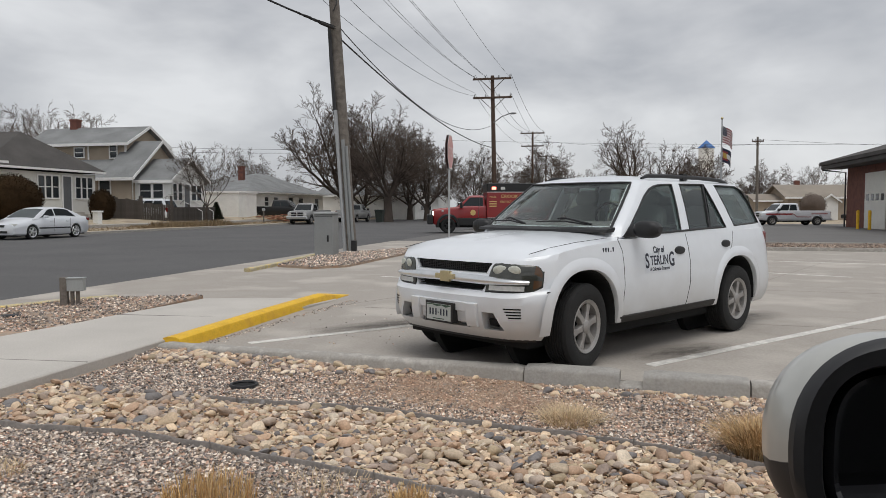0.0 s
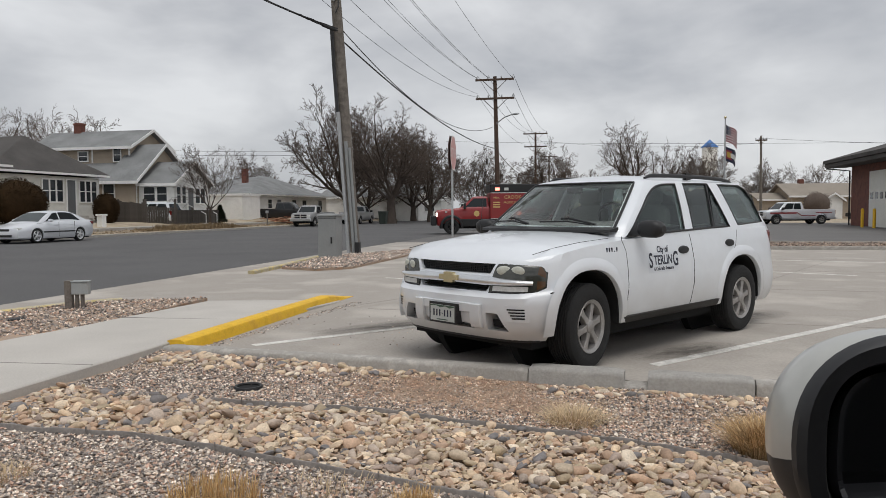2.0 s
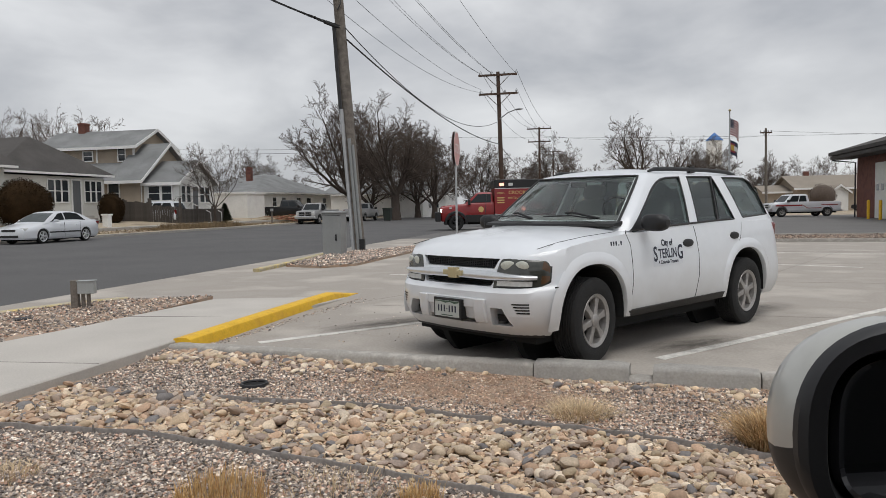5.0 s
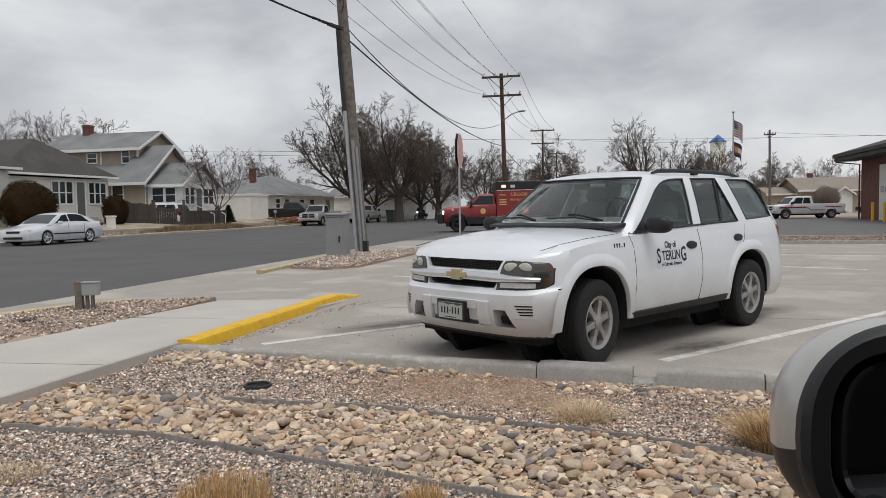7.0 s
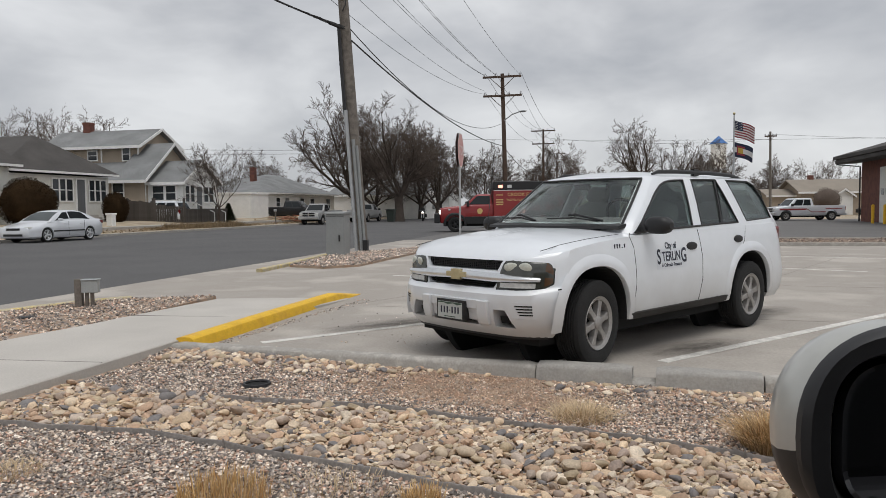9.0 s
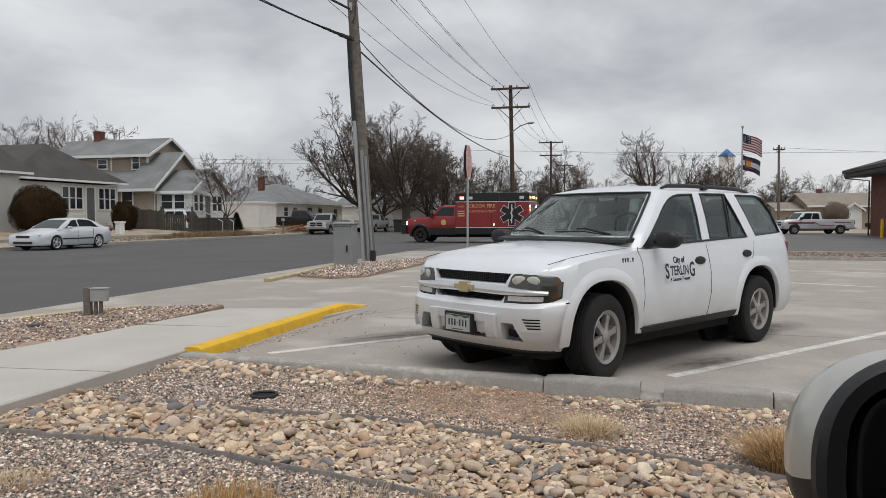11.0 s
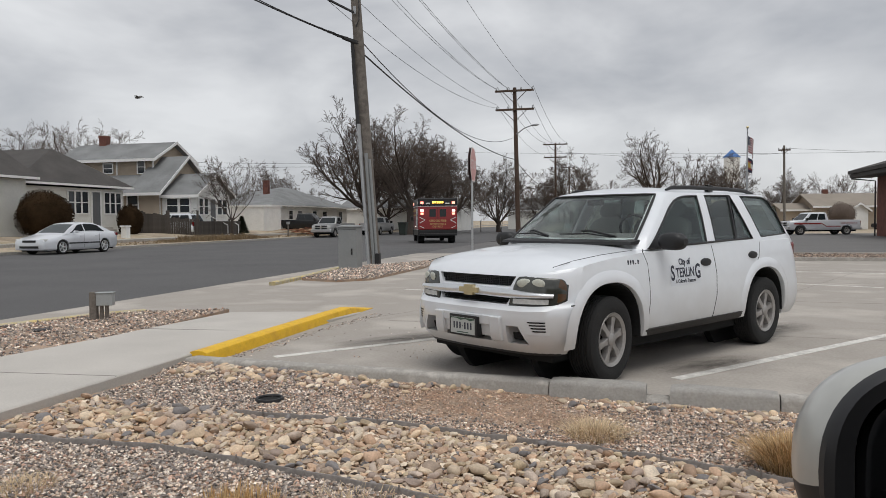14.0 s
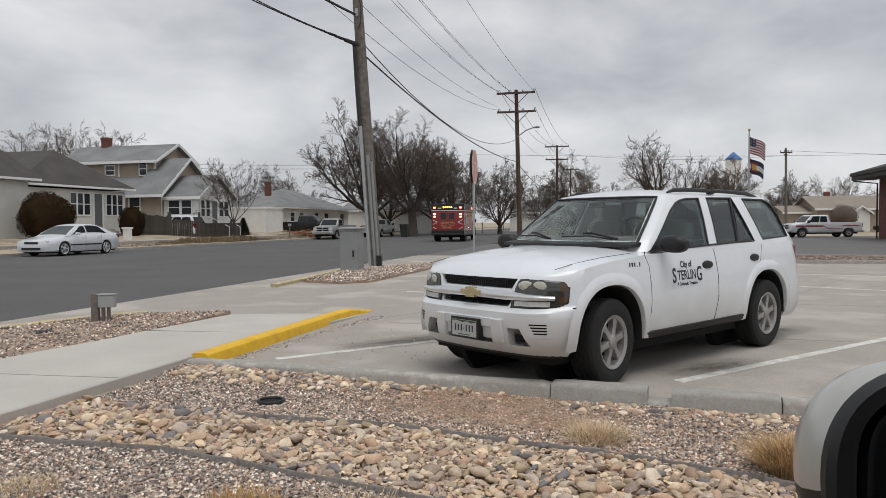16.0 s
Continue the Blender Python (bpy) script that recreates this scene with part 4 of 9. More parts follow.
ZE = [(-3.95, 1.165), (-2.8, 1.15), (-1.7, 1.13), (-0.5, 1.10), (0.0, 1.065), (0.35, 1.025), (0.68, 0.965), (0.80, 0.945)]
WZ = [(0.30, 0.880), (0.36, 0.905), (0.45, 0.925), (0.66, 0.937), (0.85, 0.930), (0.98, 0.915), (1.08, 0.897), (1.17, 0.875)]
XF = [(0.30, 0.73), (0.36, 0.79), (0.45, 0.825), (0.64, 0.838), (0.672, 0.825), (0.69, 0.780), (0.72, 0.768), (0.88, 0.755), (0.93, 0.735), (0.95, 0.715)]
XR = [(0.30, -3.84), (0.40, -3.92), (0.66, -3.94), (0.70, -3.89), (1.0, -3.86), (1.17, -3.82)]
ZB = 0.30


def side_y(x, z):
    """Half width of the body side at x, z, away from the corners."""
    w = lerp_table(WZ, z)
    if z > 1.14:
        w = lerp_table(GW, z)
    if x > 0.5:
        w -= 0.30 * ((x - 0.5) / 0.45) ** 2 * 0.5
    if x < -3.5:
        w -= 0.12 * ((-3.5 - x) / 0.4) ** 2
    return w


def front_drop(u):
    return 0.10 * u ** 2 + 0.23 * max(0.0, (u - 0.60) / 0.40) ** 2.4


def front_x(y, z):
    w = lerp_table(WZ, z)
    return lerp_table(XF, z) - front_drop(min(1.0, abs(y) / w))


def suv_body_shape():
    us = [0, 0.1, 0.2, 0.3, 0.4, 0.5, 0.58, 0.65, 0.71, 0.77, 0.82, 0.87, 0.91, 0.945, 0.975, 1.0]
    rv = [1.0, 0.97, 0.93, 0.87, 0.78, 0.65, 0.45, 0.2, 0.0]
    ts = [0, 0.03, 0.1, 0.2, 0.32, 0.45, 0.55, 0.585, 0.605, 0.625, 0.66, 0.75, 0.85, 0.92, 0.96, 1.0]

    def outline(t, q):
        out = []
        for u in us:
            z = ZB + t * (0.95 - ZB)
            w = lerp_table(WZ, z)
            y = w * u
            x = lerp_table(XF, z) - front_drop(u)
            zz = ZB + t * (lerp_table(ZE, x) - ZB)
            out.append((x, y, zz))
        xc = out[-1][0]
        for i in range(1, 52):
            x = xc + (-3.55 - xc) * i / 51
            zz = ZB + t * (lerp_table(ZE, x) - ZB)
            out.append((x, lerp_table(WZ, zz), zz))
        for u in rv:
            z = ZB + t * (1.165 - ZB)
            w = lerp_table(WZ, z)
            x = lerp_table(XR, z) + 0.06 * u ** 2 + 0.20 * max(0.0, (u - 0.7) / 0.3) ** 3
            out.append((x, w * u, z))
        if q > 0:
            deck = []
            for x, y, z in out:
                k = max(0.0, min(1.0, (x - 0.2) / 0.5))
                x2 = x - 0.30 * q * k
                z2 = lerp_table(ZE, x2) + 0.085 * (1 - (1 - q) ** 3.2)
                z2 = min(z2, 1.19 + 0.02 * q)
                deck.append((x2, y * (1 - q), z2))
            out = deck
        return out + [(x, -y, z) for x, y, z in out[-2:0:-1]]

    rings = [outline(t, 0) for t in ts] + [outline(1.0, q) for q in (0.015, 0.04, 0.08, 0.14, 0.22, 0.35, 0.5, 0.7, 0.9, 0.995)]
    bm = bmesh.new()
    loft(bm, rings)
    bmesh.ops.remove_doubles(bm, verts=bm.verts, dist=0.0008)
    bmesh.ops.recalc_face_normals(bm, faces=bm.faces)
    return bm


def temp_object(bm):
    me = bpy.data.meshes.new("tmp")
    bm.to_mesh(me)
    bm.free()
    return new("tmp", me)


def carve(bm, cutters):
    """Takes closed cutters out of a closed mesh; returns the bmesh that is left."""
    ob = temp_object(bm)
    cut = []
    for c in cutters:
        k = temp_object(c)
        cut.append(k)
        b = ob.modifiers.new("cut", "BOOLEAN")
        b.operation, b.solver, b.object = "DIFFERENCE", "EXACT", k
    dg = bpy.context.evaluated_depsgraph_get()
    me = bpy.data.meshes.new_from_object(ob.evaluated_get(dg))
    out = bmesh.new()
    out.from_mesh(me)
    for o in [ob] + cut:
        d = o.data
        bpy.data.objects.remove(o)
        bpy.data.meshes.remove(d)
    bpy.data.meshes.remove(me)
    return out


def cyl_y(x, z, r, y0, y1, n=48):
    return lathe(bmesh.new(), [(r, y0), (r, y1)], n, "y", (x, 0, z))


# greenhouse: half width by height
GW = [(1.05, 0.895), (1.17, 0.865), (1.40, 0.785), (1.60, 0.705), (1.66, 0.675), (1.70, 0.63)]


def cabin_ring(z, inset, x_front, x_rear, bow_f, bow_r):
    w = lerp_table(GW, z) - inset
    pts = []
    for u in (0, 0.25, 0.5, 0.7, 0.84, 0.93, 0.98, 1.0):
        x = x_front - inset * 1.0 - bow_f * u ** 2.2 - (0.05 * max(0, (u - 0.9) / 0.1) ** 2)
        pts.append((x, w * u, z))
    n = 16
    xa, xb = pts[-1][0], x_rear + inset + bow_r + 0.12
    for i in range(1, n):
        pts.append((xa + (xb - xa) * i / n, w + 0.012 * math.sin(math.pi * i / n), z))
    for u in (1.0, 0.97, 0.92, 0.8, 0.6, 0.3, 0):
        pts.append((x_rear + inset + bow_r * u ** 2 + 0.12 * max(0.0, (u - 0.75) / 0.25) ** 2.5, w * u, z))
    return pts + [(x, -y, zz) for x, y, zz in pts[-2:0:-1]]


CFRONT = [(1.10, -0.38), (1.20, -0.44), (1.62, -0.98), (1.68, -1.07)]
CREAR = [(1.10, -3.82), (1.20, -3.78), (1.62, -3.50), (1.68, -3.44)]


def cabin_shape(inset=0.0, z0=1.12):
    rings = []
    zt = 1.665 - inset
    zs = [z0 + (zt - z0) * i / 10 for i in range(11)]
    for z in zs:
        rings.append(cabin_ring(z, inset, lerp_table(CFRONT, z), lerp_table(CREAR, z), 0.17, 0.05))
    top = rings[-1]
    for q in (0.03, 0.08, 0.16, 0.3, 0.5, 0.75, 0.97):
        c = -2.25
        rings.append([(x + (c - x) * q * 0.55, y * (1 - q), zt + 0.075 * (1 - (1 - q) ** 2.6)) for x, y, z in top])
    bm = bmesh.new()
    loft(bm, rings)
    bmesh.ops.recalc_face_normals(bm, faces=bm.faces)
    return bm


def poly_y(pts, y0, y1):
    return prism(bmesh.new(), pts, y0, y1, "y")


SIDE_WINDOWS = [
    [(-0.64, 1.125), (-0.86, 1.285), (-1.17, 1.505), (-1.30, 1.575), (-1.40, 1.607), (-1.52, 1.625), (-1.77, 1.635), (-1.66, 1.165)],
    [(-1.84, 1.17), (-1.935, 1.64), (-2.47, 1.648), (-2.66, 1.18)],
    [(-2.87, 1.195), (-2.715, 1.645), (-3.24, 1.642), (-3.36, 1.60), (-3.46, 1.46), (-3.53, 1.22)],
]


def cabin_y(x, z):
    return lerp_table(GW, z) + 0.012 * max(0.0, math.sin(math.pi * min(1, max(0, (-0.6 - x) / 2.85))))


def side_patch(pts, off, thick, sgn=1, dens=0.12):
    """A plate that follows the side of the cabin, cut to a polygon of x, z."""
    bm = bmesh.new()
    dense = []
    n = len(pts)
    for i in range(n):
        a, b = Vector(pts[i]), Vector(pts[(i + 1) % n])
        k = max(1, int((b - a).length / dens))
        for j in range(k):
            dense.append(a.lerp(b, j / k))
    lo = [bm.verts.new((p.x, sgn * (cabin_y(p.x, p.y) + off), p.y)) for p in dense]
    hi = [bm.verts.new((p.x, sgn * (cabin_y(p.x, p.y) + off - thick), p.y)) for p in dense]
    bm.faces.new(lo)
    bm.faces.new(hi)
    m = len(dense)
    for i in range(m):
        bm.faces.new((lo[i], lo[(i + 1) % m], hi[(i + 1) % m], hi[i]))
    bmesh.ops.recalc_face_normals(bm, faces=bm.faces)
    return bm


def windscreen(off, z0, z1, u1, thick=0.006):
    bm = bmesh.new()
    nz, nu = 10, 16
    rings = []
    for o in (off, off - thick):
        g = []
        for i in range(nz + 1):
            z = z0 + (z1 - z0) * i / nz
            w = lerp_table(GW, z)
            row = []
            for j in range(nu + 1):
                u = -u1 + 2 * u1 * j / nu
                x = lerp_table(CFRONT, z) - 0.17 * abs(u) ** 2.2
                row.append(bm.verts.new((x + o * 0.7, w * u, z + o * 0.7)))
            g.append(row)
        rings.append(g)
    for g in rings:
        for i in range(nz):
            for j in range(nu):
                bm.faces.new((g[i][j], g[i][j + 1], g[i + 1][j + 1], g[i + 1][j]))
    a, b = rings
    edge = [(0, j) for j in range(nu + 1)] + [(i, nu) for i in range(1, nz + 1)] + [(nz, j) for j in range(nu - 1, -1, -1)] + [(i, 0) for i in range(nz - 1, 0, -1)]
    for k in range(len(edge)):
        p, q = edge[k], edge[(k + 1) % len(edge)]
        bm.faces.new((a[p[0]][p[1]], a[q[0]][q[1]], b[q[0]][q[1]], b[p[0]][p[1]]))
    bmesh.ops.recalc_face_normals(bm, faces=bm.faces)
    return bm


def front_patch(y0, y1, z0, z1, off, thick=0.02, ny=16, nz=4, taper=None, bulge=0.0):
    """A plate that follows the nose between y0, y1 and z0, z1; taper(y, f) gives z for the height share f."""
    bm = bmesh.new()
    gs = []
    for base, swell in ((off, bulge), (off - thick, 0.0)):
        g = []
        for i in range(nz + 1):
            row = []
            o = base + swell * (1 - (2 * i / nz - 1) ** 2)
            for j in range(ny + 1):
                y = y0 + (y1 - y0) * j / ny
                z = taper(y, i / nz) if taper else z0 + (z1 - z0) * i / nz
                w = lerp_table(WZ, z)
                u = min(0.999, abs(y) / w)
                x = lerp_table(XF, z) - front_drop(u)
                dx = (front_drop(min(0.999, u + 0.01)) - front_drop(max(0, u - 0.01))) / (0.02 * w)
                n = Vector((1, dx * (1 if y >= 0 else -1), 0)).normalized()
                row.append(bm.verts.new((x + n.x * o, y + n.y * o, z)))
            g.append(row)
        gs.append(g)
    for g in gs:
        for i in range(nz):
            for j in range(ny):
                bm.faces.new((g[i][j], g[i][j + 1], g[i + 1][j + 1], g[i + 1][j]))
    a, b = gs
    edge = [(0, j) for j in range(ny + 1)] + [(i, ny) for i in range(1, nz + 1)] + [(nz, j) for j in range(ny - 1, -1, -1)] + [(i, 0) for i in range(nz - 1, 0, -1)]
    for k in range(len(edge)):
        p, q = edge[k], edge[(k + 1) % len(edge)]
        bm.faces.new((a[p[0]][p[1]], a[q[0]][q[1]], b[q[0]][q[1]], b[p[0]][p[1]]))
    bmesh.ops.recalc_face_normals(bm, faces=bm.faces)
    return bm


def seam(parent, pts, r=0.004, name="panel_gap", yoff=0.001):
    bm = bmesh.new()
    dense = []
    for a, b in zip(pts, pts[1:]):
        a, b = Vector(a), Vector(b)
        for k in range(6):
            dense.append(a.lerp(b, k / 6))
    dense.append(Vector(pts[-1]))
    tube(bm, [(p.x, side_y(p.x, p.y) + yoff - r * 0.6, p.y) for p in dense], r, 5)
    part(name, bm, M_SEAM, parent)


def make_wheel(parent, x, y, r, steer=0.0, name="wheel", rim_r=0.222, width=0.245, alloy=None, spokes=5):
    sgn = 1 if y > 0 else -1
    w = new(name)
    w.parent = parent
    w.matrix_basis = pose(x, y, r, 0, 0, steer + (0 if sgn > 0 else 180))
    h = width / 2
    bm = bmesh.new()
    prof = [(rim_r, -h * 0.9), (rim_r + 0.03, -h), (r - 0.05, -h * 1.04), (r - 0.015, -h * 0.92), (r, -h * 0.7)]
    for k in range(-3, 4):
        o = h * 0.6 * k / 3
        prof += [(r, o - 0.008), (r - 0.008, o - 0.006), (r - 0.008, o + 0.006), (r, o + 0.008)]
    prof += [(r, h * 0.7), (r - 0.015, h * 0.92), (r - 0.05, h * 1.04), (rim_r + 0.03, h), (rim_r, h * 0.9)]
    lathe(bm, prof, 48, caps=False)
    part("tyre", bm, M_RUBBER, w, smooth=True)
    bm = bmesh.new()
    lathe(bm, [(rim_r - 0.045, h * 0.2), (rim_r - 0.03, h * 0.55), (rim_r - 0.026, h * 0.86), (rim_r + 0.004, h * 0.98), (rim_r + 0.008, h * 0.92), (rim_r + 0.001, h * 0.5), (rim_r - 0.02, -h * 0.8), (rim_r - 0.045, -h * 0.8)], 48, caps=False)
    a = alloy or M_ALLOY
    rim = part("rim", bm, a, w, smooth=True)
    for k in range(spokes):
        ang = 2 * math.pi * k / spokes + 0.3
        bm = bmesh.new()
        ww = 0.5 * rim_r * 2 * math.pi / spokes / 2.1
        pts = [(-ww * 0.55, 0.03), (-ww * 0.40, rim_r * 0.55), (-ww * 0.62, rim_r - 0.026), (ww * 0.62, rim_r - 0.026), (ww * 0.40, rim_r * 0.55), (ww * 0.55, 0.03)]
        ca, sa = math.cos(ang), math.sin(ang)
        lo, hi = [], []
        for (p, q) in pts:
            d = h * (0.78 - 0.10 * (q / rim_r))
            hi.append(bm.verts.new((p * ca - q * sa, d + 0.012, p * sa + q * ca)))
            lo.append(bm.verts.new(((p * 1.25) * ca - q * sa, d - 0.04, (p * 1.25) * sa + q * ca)))
        bm.faces.new(hi)
        bm.faces.new(lo[::-1])
        for i in range(6):
            bm.faces.new((lo[i], lo[(i + 1) % 6], hi[(i + 1) % 6], hi[i]))
        bmesh.ops.recalc_face_normals(bm, faces=bm.faces)
        part("spoke", bm, a, rim, bevel=0.005)
    bm = bmesh.new()
    lathe(bm, [(0.001, h * 0.6), (0.062, h * 0.6), (0.058, h * 0.9), (0.045, h * 0.97), (0.001, h * 0.99)], 20)
    part("hub_cap", bm, a, rim, smooth=True)
    bm = bmesh.new()
    lathe(bm, [(0.001, h * 0.1), (rim_r - 0.05, h * 0.1), (rim_r - 0.05, h * 0.05), (0.001, h * 0.05)], 32)
    part("brake_disc", bm, M_DARK, w)
    return w


def build_suv():
    car = thing("suv", pose(0.597, 6.835, 0, 0, 0, -136.55), "white four-door SUV with dusty doors parked at the kerb", "car")
    car.scale = (0.9906, 0.9906, 0.9906)
    RW = 0.372
    AR = 0.482

    def arch_cut(x, y0, y1):
        """A wheel opening, rounder below and squarer at the shoulders."""
        pts = []
        for k in range(56):
            a = 2 * math.pi * k / 56
            c, q = math.cos(a), math.sin(a)
            e = 0.86 if q > 0 else 1.0
            pts.append((x + AR * math.copysign(abs(c) ** e, c), RW + 0.01 + AR * math.copysign(abs(q) ** e, q)))
        return prism(bmesh.new(), pts, y0, y1, "y")
    cut = [arch_cut(x, y0, y1) for x in (0.02, -2.86) for y0, y1 in ((0.45, 1.2), (-1.2, -0.45))]
    # lower bumper openings: centre intake, fog lamp pockets, wide strip under the number plate
    cut.append(boxmesh(0.67, 1.2, -0.30, 0.30, 0.385, 0.425))
    for s in (-1, 1):
        a, b = sorted((s * 0.40, s * 0.63))
        cut.append(prism(bmesh.new(), [(s * 0.44, 0.385), (s * 0.64, 0.385), (s * 0.56, 0.53), (s * 0.44, 0.53)], 0.57, 1.2, "x"))
    # room for the sills
    cut.append(boxmesh(-2.40, -0.44, -1.2, 1.2, 0.2, 0.355))
    # grille recesses
    cut.append(prism(bmesh.new(), [(-0.43, 0.848), (0.43, 0.848), (0.475, 0.932), (-0.475, 0.932)], 0.66, 1.2, "x"))
    cut.append(prism(bmesh.new(), [(-0.40, 0.700), (0.40, 0.700), (0.45, 0.775), (-0.45, 0.775)], 0.66, 1.2, "x"))
    body = part("body", carve(suv_body_shape(), cut), M_WHITE, car, "glossy white paint with dust along the doors", smooth=True)
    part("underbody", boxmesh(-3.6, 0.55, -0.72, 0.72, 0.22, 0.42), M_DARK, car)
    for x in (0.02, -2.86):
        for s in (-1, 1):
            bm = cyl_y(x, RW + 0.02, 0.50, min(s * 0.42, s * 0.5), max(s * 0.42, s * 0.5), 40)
            # closes the arch in near-black, its shade given by colour
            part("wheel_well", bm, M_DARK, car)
            bm = bmesh.new()
            rings = []
            for i in range(25):
                a = radians(-4 + 188 * i / 24)
                c, q = math.cos(a), math.sin(a)
                e = 0.86 if q > 0 else 1.0
                c, q = math.copysign(abs(c) ** e, c), math.copysign(abs(q) ** e, q)
                rings.append([(x + r * c, s * y, RW + 0.01 + r * q) for r, y in ((0.4815, 0.45), (0.4815, 0.90), (0.468, 0.90), (0.468, 0.45))])
            loft(bm, rings)
            bmesh.ops.recalc_face_normals(bm, faces=bm.faces)
            part("arch_liner", bm, M_SILLD, car)
    # arch flares
    for x in (0.02, -2.86):
        for s in (-1, 1):
            bm = bmesh.new()
            rings = []
            for i in range(29):
                a = radians(-3 + 186 * i / 28)
                ring = []
                for rr, o in ((0.479, 0.004), (0.484, 0.012), (0.51, 0.016), (0.545, 0.014), (0.59, -0.002), (0.57, -0.014), (0.479, -0.03)):
                    c, q = math.cos(a), math.sin(a)
                    e = 0.86 if q > 0 else 1.0
                    c, q = math.copysign(abs(c) ** e, c), math.copysign(abs(q) ** e, q)
                    px, pz = x + rr * c, RW + 0.01 + rr * q
                    ring.append((px, s * (side_y(px, max(0.3, pz)) + o), max(0.27, pz)))
                rings.append(ring)
            loft(bm, rings)
            bmesh.ops.recalc_face_normals(bm, faces=bm.faces)
            part("arch_flare", bm, M_WHITE, car, smooth=True)
    # sill
    for s in (-1, 1):
        bm = bmesh.new()
        rings = []
        for i in range(13):
            x = -0.49 - 1.86 * i / 12
            rings.append([(x, s * (0.80), 0.335), (x, s * 0.885, 0.34), (x, s * 0.915, 0.36), (x, s * 0.932, 0.405 + 0.012 * i / 12), (x, s * 0.90, 0.42), (x, s * 0.80, 0.42)])
        loft(bm, rings)
        bmesh.ops.recalc_face_normals(bm, faces=bm.faces)
        part("sill", bm, M_SILL, car, "dusty black plastic sill", smooth=True)
    # cabin
    wins = []
    for poly in SIDE_WINDOWS:
        wins.append(poly_y(poly, -1.2, 1.2))
    wins.append(prism(bmesh.new(), [(-0.74, 1.22), (0.74, 1.22), (0.60, 1.625), (-0.60, 1.625)], -1.6, 0.2, "x"))
    wins.append(prism(bmesh.new(), [(-0.70, 1.25), (0.70, 1.25), (0.58, 1.60), (-0.58, 1.60)], -4.2, -3.0, "x"))
    cab = part("cabin", carve(cabin_shape(), [cabin_shape(0.045, 1.10)] + wins), M_WHITE, car, smooth=True)
    for s in (-1, 1):
        for poly in SIDE_WINDOWS:
            g = part("window_glass", side_patch(poly, -0.012, 0.006, s), M_GLASS_S, cab)
            g.visible_shadow = False
            # black seal
            bm = bmesh.new()
            n = len(poly)
            pts = []
            for i in range(n):
                a, b = Vector(poly[i]), Vector(poly[(i + 1) % n])
                k = max(1, int((b - a).length / 0.1))
                for j in range(k):
                    pts.append(a.lerp(b, j / k))
            pts.append(pts[0])
            tube(bm, [(p.x, s * (cabin_y(p.x, p.y) - 0.004), p.y) for p in pts], 0.011, 6)
            part("window_seal", bm, M_TRIMB, cab, smooth=True)
        bm = bmesh.new()
        xs = [-0.62 - i * 0.24 for i in range(13)]
        tube(bm, [(x, s * (cabin_y(x, 1.14 + 0.065 * min(1, (-0.62 - x) / 2.2)) + 0.004), 1.132 + 0.062 * min(1, (-0.62 - x) / 2.2)) for x in xs if x > -2.75], 0.011, 6)
        part("belt_trim", bm, M_TRIMB, cab, smooth=True)
        part("window_divider", side_patch([(-2.265, 1.17), (-2.435, 1.648), (-2.475, 1.648), (-2.31, 1.175)], 0.0, 0.02, s), M_TRIMB, cab)
        # mirror sail
        part("mirror_sail", side_patch([(-0.60, 1.125), (-0.82, 1.265), (-0.84, 1.13)], 0.006, 0.03, s), M_TRIMB, cab)
    g = part("windscreen", windscreen(0.004, 1.20, 1.635, 0.89), M_GLASS, cab)
    g.visible_shadow = False
    bm = bmesh.new()
    pth = []
    for i in range(11):
        z = 1.195 + 0.44 * i / 10
        pth.append((lerp_table(CFRONT, z) - 0.17 * 0.9 ** 2.2 + 0.008, -lerp_table(GW, z) * 0.9, z + 0.004))
    top = []
    for j in range(1, 16):
        u = -0.9 + 1.8 * j / 16
        top.append((lerp_table(CFRONT, 1.637) - 0.17 * abs(u) ** 2.2 + 0.008, lerp_table(GW, 1.637) * u, 1.641))
    tube(bm, pth + top + [(x, -y, z) for x, y, z in reversed(pth)], 0.014, 6)
    part("windscreen_seal", bm, M_TRIMB, cab, smooth=True)
    # rear glass
    bm = boxmesh(-3.77, -3.76, -0.7, 0.7, 1.25, 1.6)
    bmesh.ops.rotate(bm, verts=bm.verts, cent=(-3.765, 0, 1.25), matrix=Euler((0, radians(33), 0)).to_matrix())
    g = part("rear_glass", bm, M_GLASS_S, cab)
    g.visible_shadow = False
    # inside
    part("cabin_floor", boxmesh(-3.5, -0.75, -0.78, 0.78, 1.195, 1.21), M_DASH, car)
    bm = bmesh.new()
    prism(bm, [(-0.52, 1.2), (-0.62, 1.225), (-1.0, 1.26), (-1.12, 1.24), (-1.12, 1.2)], -0.74, 0.74, "y")
    part("dashboard", bm, M_DASH, car, bevel=0.01)
    bm = bmesh.new()
    pts = [(-1.17 + 0.06 * math.sin(a), 0.38 + 0.185 * math.cos(a), 1.28 + 0.16 * math.sin(a)) for a in [2 * math.pi * k / 24 for k in range(25)]]
    tube(bm, pts, 0.014, 6)
    part("steering_wheel", bm, M_TRIMB, car, smooth=True)
